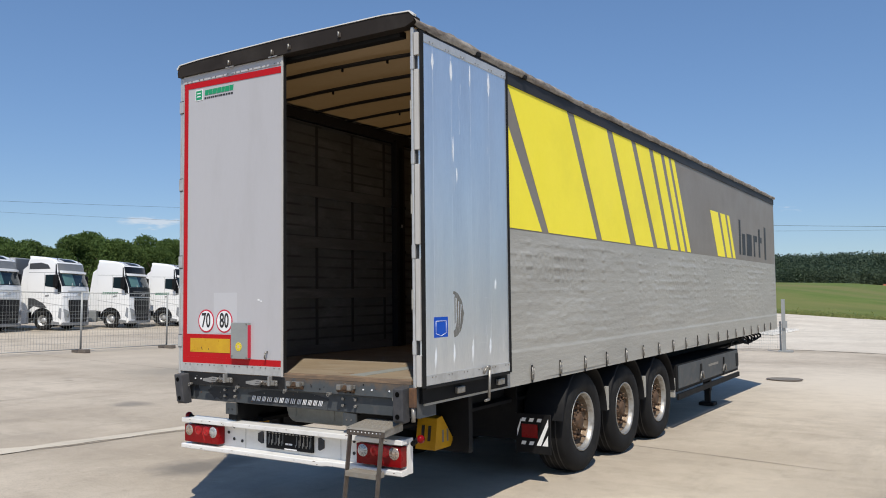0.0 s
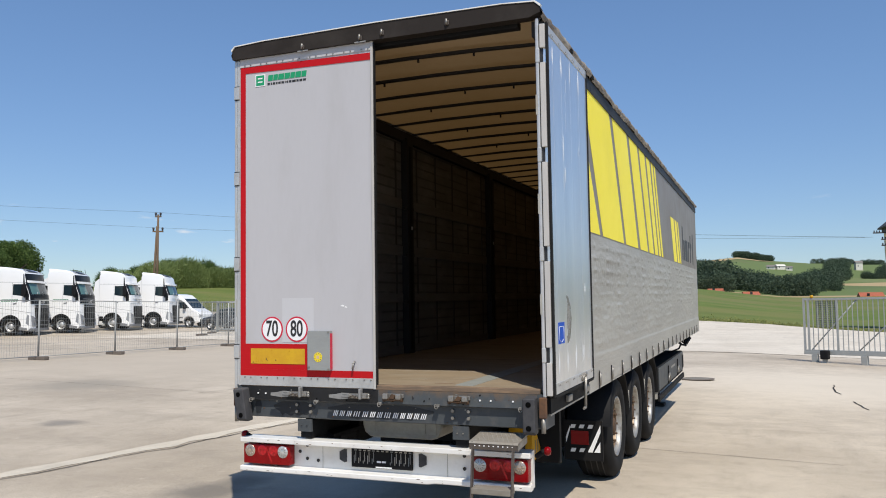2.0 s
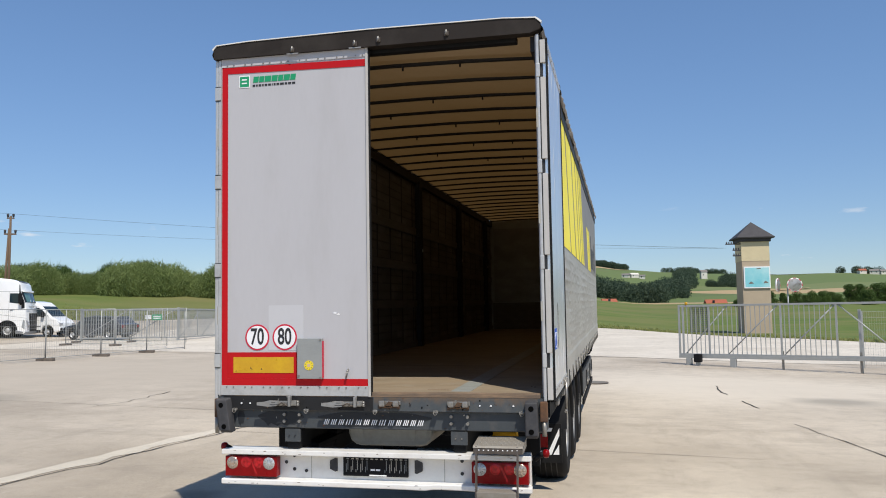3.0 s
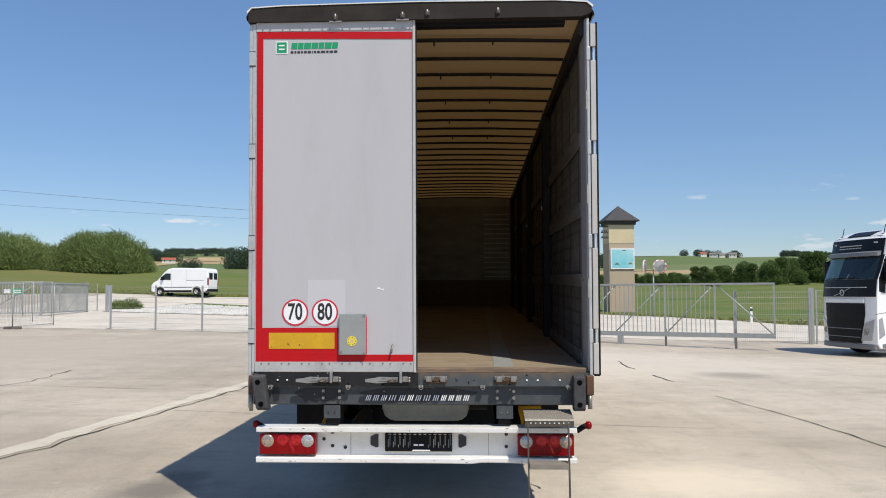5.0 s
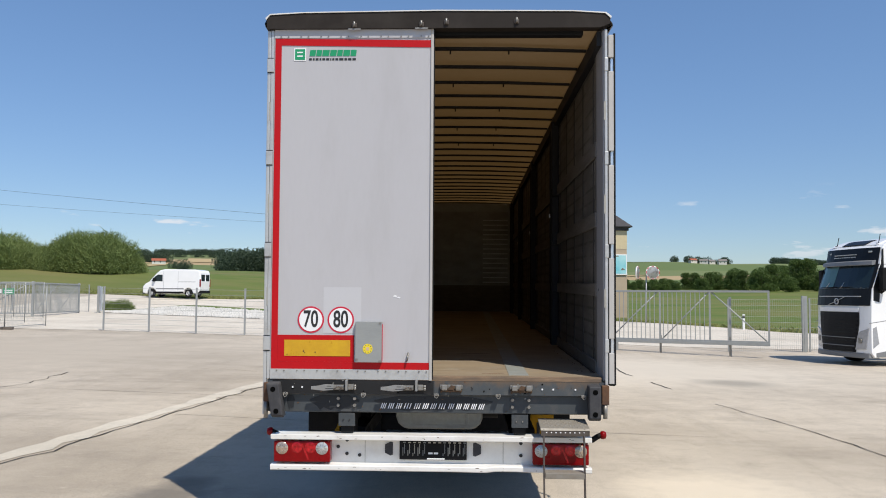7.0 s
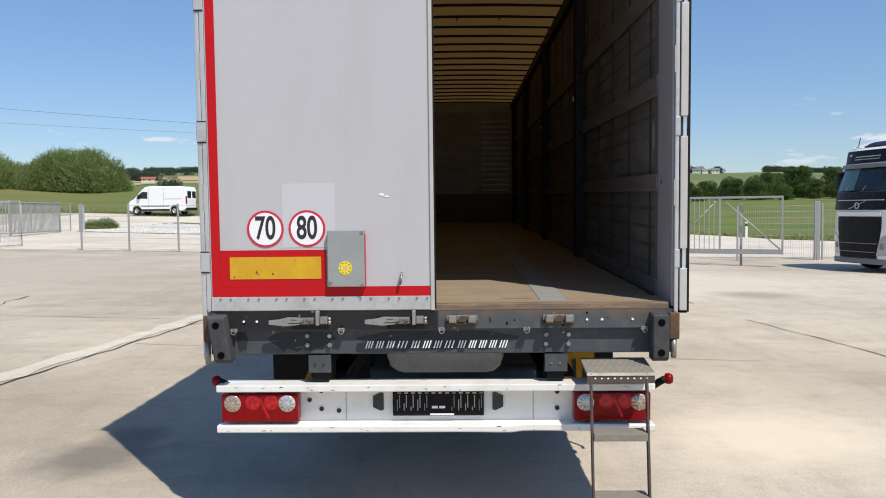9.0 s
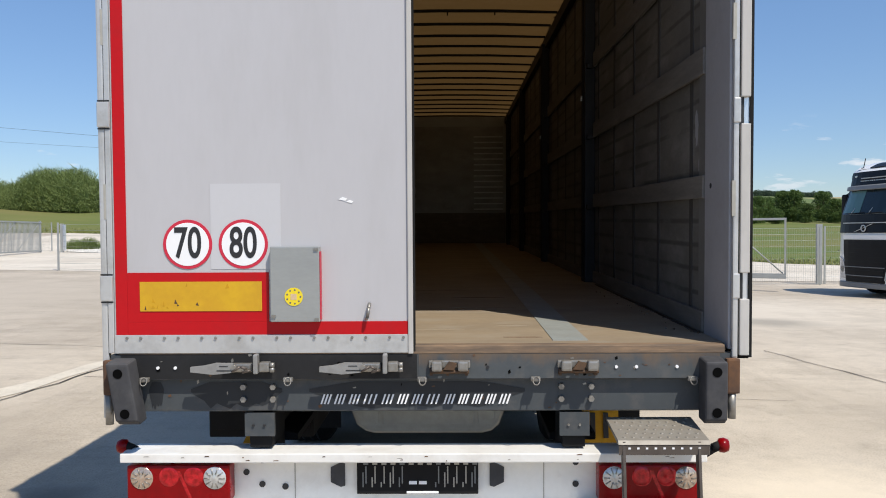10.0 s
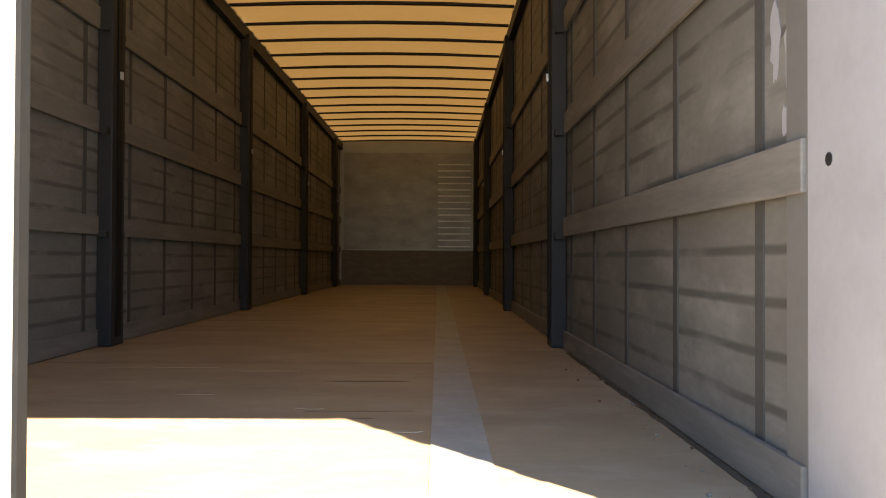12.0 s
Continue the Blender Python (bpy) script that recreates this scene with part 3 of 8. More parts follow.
paving("pavement", -130, 70, lambda x: -60, yard_edge, 100, 90, 0.0, "concrete", "weathered pale concrete yard with cracks and stains")
paving("road", -6, 66, lambda x: min(28 - 0.12 * (x - 8), yard_edge(x) - 1.0), lambda x: yard_edge(x) - 0.05, 72, 24, 0.012, "road", "bright concrete side road behind the gate")

paving("forecourt", -33, -5.95, lambda x: 29.75 - 0.24 * max(0, x + 16.2) - 0.05 * min(0, x + 16.2), lambda x: yard_edge(x) - 0.05, 30, 24, 0.009, "road", "bright swept concrete between the fence and the meadow")


def sheet_height(x, y):
    """Height of the ground sheet between its rings."""
    r = math.hypot(x, y - 10)
    i = math.floor(math.log(r / 4) / math.log(1.07))
    k = (math.atan2(x, y - 10) / (2 * math.pi) % 1.0) * 240
    j = math.floor(k)

    def knot(a, b):
        q, t = 4 * 1.07 ** a, 2 * math.pi * b / 240
        return lie(q * math.sin(t), 10 + q * math.cos(t))

    f, h = (r / (4 * 1.07 ** i) - 1) / 0.07, k - j
    return (knot(i, j) * (1 - h) + knot(i, j + 1) * h) * (1 - f) + (knot(i + 1, j) * (1 - h) + knot(i + 1, j + 1) * h) * f


def field(a0, a1, d0, d1, material, label, taper=0.0):
    """A ploughed or reaped field on the far hillside, a0 to a1 degrees left of straight ahead."""
    bm = bmesh.new()
    rows = []
    for i in range(25):
        t = radians(a0 + (a1 - a0) * i / 24)
        near = d0 + (d1 - d0) * taper * i / 24 + 9 * math.sin(i * 0.4)
        r = [near + (d1 - near) * j / 8 for j in range(9)]
        rows.append([bm.verts.new((-d * math.sin(t), -6 + d * math.cos(t), sheet_height(-d * math.sin(t), -6 + d * math.cos(t)) + 0.5)) for d in r])
    for r0, r1 in zip(rows, rows[1:]):
        for j in range(8):
            bm.faces.new((r0[j], r1[j], r1[j + 1], r0[j + 1])).smooth = True
    return tagged(part("field", bm, material), label, "field", kind="structure")


M["stubble"] = mat("stubble", (0.42, 0.31, 0.16), 0.9, tint=(0.34, 0.27, 0.13), amount=0.7, scale=0.02, fine=0.2)
field(24.0, 20.8, 650, 780, "stubble", "tan reaped field on the far hillside", 0.85)
field(-9.0, -12.2, 640, 790, "stubble", "tan reaped field on the far hillside", 0.9)
field(-9.0, -14.4, 1170, 1235, "stubble", "pale stubble field on the far hillside", 0.8)
field(4.2, -0.7, 1050, 1235, "stubble", "tan reaped field below the hilltop", 0.92)
field(19.4, 16.6, 830, 1000, "stubble", "pale stubble field on the far hillside", 0.6)


def streak(name, pts, wid, lift, material, label, jit=0.0):
    """A thin crack, joint strip or stain lying on the paving along a line."""
    bm = bmesh.new()
    fine = []
    for (ax, ay), (bx, by) in zip(pts, pts[1:]):
        k = max(1, int(math.hypot(bx - ax, by - ay) / 0.35))
        fine += [(ax + (bx - ax) * i / k, ay + (by - ay) * i / k) for i in range(k)]
    fine.append(pts[-1])
    prev = None
    for i, (x, y) in enumerate(fine):
        a, b = fine[max(0, i - 1)], fine[min(len(fine) - 1, i + 1)]
        t = Vector((b[0] - a[0], b[1] - a[1])).normalized()
        nrm = Vector((-t.y, t.x))
        off = jit * noise.noise((x * 1.7, y * 1.7, 5.0)) + jit * 0.5 * noise.noise((x * 6, y * 6, 1.0))
        w = wid * (0.6 + 0.8 * abs(noise.noise((x * 2.3, y * 2.3, 9.0))) * 1.4) if jit else wid
        c = Vector((x, y)) + nrm * off
        pr = [bm.verts.new((*(c + nrm * s * w / 2), lie(x, y) + lift)) for s in (-1, 1)]
        if prev:
            bm.faces.new((prev[0], pr[0], pr[1], prev[1]))
        prev = pr
    return tagged(part(name, bm, material), label, "pavement", kind="structure")


# pale repaired strip with a long crack beside it, across the yard beside the trailer
streak("pavement_strip", [(-6.6, -18), (-5.45, -4), (-5.02, 0.6), (-4.72, 2.8), (-4.45, 5.5), (-4.25, 7.2), (-4.02, 9.3), (-3.85, 10.6), (-3.2, 15), (-2.4, 21)], 0.36, 0.004, "concrete_pale", "pale patched strip in the concrete", 0.07)
streak("pavement_crack", [(-6.4, -18), (-5.25, -4), (-4.84, 0.5), (-4.48, 2.7), (-4.25, 5.2), (-4.1, 6.6), (-3.97, 7.7), (-3.84, 9.0), (-3.62, 10.6), (-3.0, 15), (-2.2, 21)], 0.026, 0.008, "crack", "long open crack in the concrete", 0.13)
streak("pavement_crack", [(4.42, 8.0), (4.54, 7.0), (4.8, 5.45), (4.93, 4.2), (4.95, 3.5), (5.02, 2.8)], 0.02, 0.008, "crack", "hairline crack in the concrete", 0.06)
streak("pavement_crack", [(4.05, 15.6), (3.98, 14.2), (4.02, 13.2)], 0.035, 0.008, "crack", "hairline crack in the concrete", 0.1)
streak("pavement_crack", [(4.1, 11.7), (4.23, 10.3)], 0.03, 0.008, "crack", "hairline crack in the concrete", 0.1)
streak("pavement_crack", [(-8.4, 8.5), (-8.2, 9.4), (-8.4, 10.6), (-8.5, 11.6)], 0.025, 0.008, "crack", "hairline crack in the concrete", 0.14)
streak("pavement_crack", [(-6.1, 12.4), (-5.2, 12.9), (-4.6, 12.7)], 0.02, 0.008, "crack", "hairline crack in the concrete", 0.14)
streak("pavement_joint", [(-24, 10.6), (-10, 8.95), (-7.4, 8.66), (-4.3, 8.3), (-1.5, 8.0)], 0.014, 0.007, "crack", "straight joint between concrete slabs", 0.015)
streak("pavement_joint", [(-4.1, 5.98), (-2.85, 5.75), (3.4, 4.6)], 0.013, 0.007, "crack", "straight joint between concrete slabs", 0.015)


# ---- the curtain-sided trailer ----
NOSE = 0.95
trailer = thing("semi_trailer", pose(0, 0.035, 0, NOSE, 0, 0), "grey curtain-sided semi-trailer with yellow stripes, one rear door open", "semi-trailer")
T = trailer


def down(y, z):
    """Height in the trailer's own frame of a place z above the level yard at y."""
    return z - math.tan(radians(NOSE)) * y


LEN = 13.7
FLOOR = 1.19
# floor, its plate strip and the worn sill
part("floor", B(-1.235, 1.235, 0.06, LEN - 0.05, FLOOR - 0.03, FLOOR), "ply", T, "brown plywood load floor")
part("floor_plate", B(0.545, 0.69, 0.13, LEN - 0.1, FLOOR - 0.005, FLOOR + 0.003), "plate", T, "pale metal strip along the floor")
part("sill", B(-1.21, 1.21, 0.0, 0.058, FLOOR - 0.032, FLOOR + 0.002, bev=0.004), "sill", T, "worn wooden sill edge")
# front wall
front = part("front_wall", B(-1.25, 1.25, LEN - 0.04, LEN + 0.02, 1.0, 3.83), "boxgrey", T, "grey front bulkhead")
part("lower_panel", B(-1.2, 1.2, LEN - 0.06, LEN - 0.044, FLOOR + 0.002, 1.82), "plank", front, "dull lower panel")
part("upper_panel", B(-1.16, 1.16, LEN - 0.055, LEN - 0.045, 1.84, 3.6), "panelgrey", front, "scuffed upper panel")
for k in range(14):
    part("rib", B(0.55, 1.15, LEN - 0.064, LEN - 0.056, 1.88 + 0.115 * k, 1.885 + 0.115 * k + 0.02), "alu", front)

# roof: tarp on cross bows, dark rear header
bm = bmesh.new()
cols = 10
for j in range(61):
    y = 0.05 + (LEN - 0.05) * j / 60
    for i in range(cols + 1):
        x = -1.22 + 2.44 * i / cols
        bm.verts.new((x, y, 3.80 + 0.035 * (1 - (x / 1.22) ** 2) + 0.008 * math.cos(2 * math.pi * (y - 0.04) / 0.56)))
bm.verts.ensure_lookup_table()
for j in range(60):
    for i in range(cols):
        a = j * (cols + 1) + i
        bm.faces.new((bm.verts[a], bm.verts[a + 1], bm.verts[a + cols + 2], bm.verts[a + cols + 1])).smooth = True
part("roof_tarp", bm, "roof", T, "translucent tan roof tarpaulin")
bow = part("roof_bow", P([(-1.186, 3.76), (-0.6, 3.776), (0, 3.782), (0.6, 3.776), (1.186, 3.76), (1.186, 3.776), (0.6, 3.798), (0, 3.804), (-0.6, 3.798), (-1.186, 3.776)], "y", -0.021, 0.021), "pillar", T)
bow.matrix_basis = pose(0, 0.6, 0)
stud = part("bow_clip", B(-0.006, 0.006, -0.01, 0.01, 3.754, 3.782), "black", T)
stud.matrix_basis = pose(0.08, 0.62, 0)
for k in range(24):
    y = 0.6 + 0.556 * k
    if k and y < LEN - 0.1:
        twin(bow, pose(0, y, 0), T)
    if k < 9:
        for x in (0.08, 0.56) if k % 2 == 0 else (-0.5,):
            if k or x != 0.08:
                twin(stud, pose(x, y + 0.03, 0), T)
part("header", P([(-1.275, 3.765), (1.2, 3.765), (1.2, 3.765), (1.275, 3.795), (1.275, 3.835), (1.235, 3.868), (1.0, 3.884), (0, 3.892), (-1.0, 3.88), (-1.24, 3.866), (-1.275, 3.84)], "y", -0.03, 0.06), "header", T, "dark brown rear roof beam")
part("top_seam", P([(-1.28, 3.83), (-1.25, 3.868), (-1.0, 3.882), (0, 3.894), (1.0, 3.886), (1.238, 3.87), (1.28, 3.832), (1.286, 3.846), (1.245, 3.878), (1.0, 3.893), (0, 3.901), (-1.0, 3.889), (-1.252, 3.876), (-1.285, 3.846)], "y", -0.036, 0.0), "white", T, "pale edge of the roof cover")
for x, z in ((-0.62, 3.765), (-0.12, 3.77), (0.065, 3.785), (0.585, 3.79)):
    lk = part("header_catch", B(x - 0.016, x + 0.02, -0.04, -0.03, z + 0.004, z + 0.04, bev=0.006), "railsteel", T, "small steel door catch")
    part("pin", R((x + 0.002, -0.044, z + 0.01), (x + 0.002, -0.044, z + 0.047), 0.008, 8), "zinc", lk)
    if z < 3.775:
        part("clamp", B(x - 0.045, x + 0.05, -0.036, -0.03, z - 0.012, z - 0.002, bev=0.002), "lever", lk)
part("inner_header", B(-1.09, 1.09, 0.065, 0.15, 3.738, 3.79, bev=0.008), "chassis", T, "dark inner roof beam")
# roof edges along both sides
for s in (1, -1):
    e = 1.288 * s
    bm = bmesh.new()
    prof = [(1.2, 3.80), (1.235, 3.828), (1.26, 3.834), (1.278, 3.822), (1.287, 3.803), (1.283, 3.783), (1.268, 3.764)]
    rows = []
    for j in range(700):
        y = -0.02 + (LEN + 0.06) * j / 699
        fold = 0.011 * (1 - 2 * abs(noise.noise((y * 4.2, 0.0, 8.0 * s)))) - 0.004
        rows.append([bm.verts.new((s * (px + fold + 0.009 * noise.noise((y * 9.0 + pz * 40, pz * 30, s)) + 0.01 * noise.noise((y * 2.6, pz * 15, s))), y, pz + 0.012 * noise.noise((y * 2.2, pz * 9, 4 * s)) + 0.008 * noise.noise((y * 11.0, pz * 25, 2 * s)))) for px, pz in prof])
    for r0, r1 in zip(rows, rows[1:]):
        for i in range(len(prof) - 1):
            bm.faces.new((r0[i], r0[i + 1], r1[i + 1], r1[i])).smooth = True
    bmesh.ops.recalc_face_normals(bm, faces=bm.faces[:])
    part("roof_edge", bm, "tarp", T, "wrinkled grimy edge of the roof tarpaulin")
    part("roof_rail", B(min(s * 1.19, s * 1.262), max(s * 1.19, s * 1.262), 0.065, LEN, 3.655, 3.765), "band", T, "charcoal top rail")
for y in (0.9, 1.75):
    part("rail_pad", B(1.27, 1.3, y - 0.025, y + 0.025, 3.755, 3.79, bev=0.004), "rubber", T)


def curtain(s):
    """Side curtain with dents and ripples in its lower half."""
    bm = bmesh.new()
    ny, nz = (820, 200) if s > 0 else (200, 60)
    z0, z1 = 1.03, 3.665
    grid = []
    for j in range(ny + 1):
        y = 0.1 + (LEN - 0.12) * (j / ny) ** 1.4
        row = []
        for i in range(nz + 1):
            z = z0 + (z1 - z0) * i / nz
            low = (1 - smooth01(2.25, 2.37, z)) * smooth01(1.3, 1.4, z)
            r = (z + 0.014 * noise.noise((y * 0.7, z, 1.0))) / 0.108
            k = math.floor(r)
            ridge = 1 - 2 * abs(math.sin(math.pi * r)) ** 0.7
            across = (y - 1.84) / 0.615
            near_belt = math.exp(-((across - round(across)) * 0.615 / 0.04) ** 2)
            fine = max(0, math.cos(2 * math.pi * (y / 0.1 + 0.3 * noise.noise((k * 3.3, y * 0.4, s))))) ** 2 * smooth01(-0.05, 0.3, noise.noise((y * 0.55, k * 0.35, 3.0 * s)))
            knob = max(0, math.cos(2 * math.pi * r)) ** 2
            fade = 0.5 + 0.5 * smooth01(1.5, 2.05, z)
            d = low * fade * (0.003 * ridge * (0.4 + 0.8 * fine) + 0.008 * near_belt * knob + 0.0045 * fine * knob)
            d += low * (0.011 * noise.noise((y * 0.9, z * 2.5, 2.0 * s)) + 0.005 * noise.noise((y * 3.2, z * 15, 7.0)) + 0.0025 * noise.noise((y * 9, z * 26, 2.0)))
            d += 0.012 * noise.noise((y * 0.5, z * 0.5, 9.0)) * (1 - smooth01(2.0, 2.36, z))
            d = max(d, -0.003) + 0.008 * (1 - smooth01(1.295, 1.312, z))
            row.append(bm.verts.new((s * (1.25 + d), y, z)))
        grid.append(row)
    for r0, r1 in zip(grid, grid[1:]):
        for i in range(nz):
            bm.faces.new((r0[i], r0[i + 1], r1[i + 1], r1[i])).smooth = True
    bmesh.ops.recalc_face_normals(bm, faces=bm.faces[:])
    cu = part("side_curtain", bm, "curtain", T, "grey side curtain with yellow stripes")
    ZT, ZB = 3.655, 2.385
    polys = [[(1.42, 3.36), (1.42, ZB), (2.13, ZB)], [(1.42, ZT), (2.765, ZT), (3.51, ZB), (2.28, ZB), (1.5, 3.62)],
             [(2.94, ZT), (3.87, ZT), (4.585, ZB), (3.665, ZB)], [(4.05, ZT), (4.69, ZT), (5.46, ZB), (4.79, ZB)],
             [(4.85, ZT), (5.36, ZT), (6.07, ZB), (5.62, ZB)], [(5.52, ZT), (5.85, ZT), (6.56, ZB), (6.22, ZB)],
             [(6.0, ZT), (6.19, ZT), (6.9, ZB), (6.69, ZB)], [(6.31, ZT), (6.47, ZT), (7.2, ZB), (7.02, ZB)],
             [(8.37, 3.11), (8.86, 3.11), (9.29, ZB), (8.80, ZB)], [(9.02, 3.11), (9.34, 3.11), (9.74, ZB), (9.42, ZB)], [(9.48, 3.11), (9.64, 3.11), (10.05, ZB), (9.87, ZB)]]
    for p in polys:
        part("stripe", P(p if s > 0 else p, "x", s * 1.2508 - 0.0015 * (s < 0), s * 1.2508 + 0.0025 * s), "yellow", cu)
    part("upper_field", B(min(s * 1.2494, s * 1.2504), max(s * 1.2494, s * 1.2504), 1.38, LEN - 0.03, 2.372, 3.66), "curtain_top", cu, "darker grey upper half")
    # the dark word mark, as plain blocks
    for y0, y1, za, zb in ((10.37, 10.5, 2.47, 3.1), (10.62, 10.86, 2.47, 2.86), (11.0, 11.42, 2.47, 2.88), (11.6, 11.72, 2.47, 2.88), (11.74, 11.92, 2.76, 2.88), (12.05, 12.2, 2.47, 3.03), (12.2, 12.36, 2.76, 2.87), (12.62, 12.78, 2.44, 3.1)):
        part("mark", B(min(s * 1.2508, s * 1.2535), max(s * 1.2508, s * 1.2535), y0, y1, za, zb), "ink", cu)
    part("small_notice", B(min(s * 1.2508, s * 1.253), max(s * 1.2508, s * 1.253), 12.7, 13.1, 1.2, 1.27), "sticker", cu)
    # straps with steel hooks along the lower edge
    for k in range(20):
        y = 1.84 + 0.615 * k
        if y > LEN - 0.2:
            break
        if k == 0:
            st = part("strap", B(s * 1.268 - 0.003, s * 1.268 + 0.003, -0.011, 0.011, 1.0, 1.16), "black", cu)
            hk = part("buckle", wire(bmesh.new(), [(s * 1.276, -0.018, 1.03), (s * 1.28, -0.018, 1.14), (s * 1.28, 0.018, 1.14), (s * 1.276, 0.018, 1.03), (s * 1.276, -0.018, 1.06), (s * 1.28, 0.018, 1.1)], 0.0045, 5), "zinc", cu)
            st.matrix_basis = hk.matrix_basis = pose(0, y, 0)
        else:
            twin(st, pose(0, y, 0), cu)
            twin(hk, pose(0, y, 0), cu)
    part("hem", B(min(s * 1.243, s * 1.258), max(s * 1.243, s * 1.258), 0.1, LEN - 0.02, 1.0, 1.035), "curtain", cu)
    part("lining", B(min(s * 1.2435, s * 1.2465), max(s * 1.2435, s * 1.2465), 0.3, LEN - 0.03, 1.05, 3.65), "lining", cu, "grimy dark grey inner side")
    # belts sewn to the inside
    y = 0.58
    k = 0
    while y < LEN - 0.3:
        if abs((y + 1.0) % 3.1 - 1.14) > 0.16 or y < 2:
            part("belt", B(min(s * 1.239, s * 1.2432), max(s * 1.239, s * 1.2432), y - 0.021, y + 0.021, 1.06, 3.63), "belt", cu, "dark woven belt")
        y += 0.606
        k += 1
    return cu


curtain(1)
curtain(-1)

# inside: pillars and side boards
for s in (1, -1):
    for y in (3.24, 6.3, 9.5, 12.6):
        pil = part("pillar", B(min(s * 1.16, s * 1.24), max(s * 1.16, s * 1.24), y - 0.085, y + 0.085, FLOOR + 0.002, 3.7, bev=0.006), "pillar", T, "dark sliding pillar")
        part("channel", B(min(s * 1.152, s * 1.1595), max(s * 1.152, s * 1.1595), y - 0.03, y + 0.03, FLOOR + 0.05, 3.6), "black", pil)
        part("bracket", B(min(s * 1.14, s * 1.1515), max(s * 1.14, s * 1.1515), y - 0.012, y + 0.012, 2.62, 2.66), "alu", pil)
        for z in (1.83, 2.375, 2.92):
            part("board_pocket", B(min(s * 1.172, s * 1.215), max(s * 1.172, s * 1.215), y - 0.125, y + 0.125, z - 0.065, z - 0.03, bev=0.004), "pillar", pil)
    edges = (0.33, 3.13, 6.19, 9.39, 12.49, LEN - 0.06)
    starts = (0.335, 3.35, 6.41, 9.61, 12.71)
    for a, b in zip(starts, edges[1:]):
        for z, h in ((1.24, 0.046), (1.83, 0.05), (2.375, 0.058), (2.92, 0.058)):
            part("side_board", B(min(s * 1.218, s * 1.235), max(s * 1.218, s * 1.235), a, b, z - h, z + h, bev=0.004), "plank", T, "grey scuffed side board")
    part("rear_post", B(min(s * 1.226, s * 1.248), max(s * 1.226, s * 1.248), 0.014, 0.328, FLOOR - 0.02, 3.76, bev=0.006), "post", T, "light grey corner post")
    part("post_flange", B(min(s * 1.228, s * 1.243), max(s * 1.228, s * 1.243), 0.329, 0.42, FLOOR + 0.002, 3.66, bev=0.004), "flange", T, "dull grey flange beside the post")

# rear beam
beam = part("rear_beam", P([(0.0, 1.158), (0.0, 1.058), (0.032, 1.05), (0.032, 0.925), (0.06, 0.915), (0.28, 0.915), (0.28, 1.158)], "x", -1.24, 1.24), "bar", T, "slate grey rear beam with worn paint")
for s in (1, -1):
    bm = P([(-0.09, 1.138), (0.0, 1.146), (0.0, 0.895), (-0.06, 0.89), (-0.088, 0.91)], "x", *((1.108, 1.195) if s > 0 else (-1.225, -1.135)))
    if s < 0:
        for v in bm.verts:
            v.co.x += (1.12 - v.co.z) * 0.16
    bmesh.ops.bevel(bm, geom=[e for e in bm.edges if min(v.co.y for v in e.verts) < -0.04], offset=0.012, segments=3, profile=0.6, affect="EDGES", clamp_overlap=True)
    bf = part("buffer", bm, "bufferrub", T, "charcoal rubber buffer with two bolt holes")
    for z in (1.098, 0.94):
        bx = 1.152 if s > 0 else -1.18 + (1.12 - z) * 0.16
        part("bolt_hole", lathe(bmesh.new(), [(-0.0915, 0.019), (-0.0912, 0.0)], 16, "y", (bx, 0, z)), "deep", bf)
    part("corner_casting", B(min(s * 1.208, s * 1.262), max(s * 1.208, s * 1.262), -0.03, 0.0, 1.0, 1.14, bev=0.008), "rust", T, "rusty corner bracket")
# word mark on the beam, as plain slanted dashes of its size
wx = -0.405
for w in (0.046, 0.05, 0.05, 0.066, 0.054, 0.05, 0.05, 0.062, 0.05, 0.046, 0.046, 0.046, 0.05):
    for dx in (0.0, w * 0.3, w * 0.6):
        part("mark", P([(wx + dx, 0.951), (wx + dx + 0.007, 0.951), (wx + dx + 0.021, 0.991), (wx + dx + 0.014, 0.991)], "y", 0.0262, 0.0285), "sticker", beam)
    wx += w + 0.0085
for x in (-0.66, 0.62):
    for dx in (-0.055, 0.065):
        for z in (1.022, 0.972):
            part("bolt", R((x + dx, 0.014, z), (x + dx, 0.032, z), 0.0125, 6), "zinc", beam)
for x in (-1.05, -0.98, 0.78, 0.86, 1.02, 0.27):
    part("rivet", R((x, -0.006, 1.105), (x, 0.001, 1.105), 0.0065, 8), "sticker" if x != 0.27 else "ink", beam)


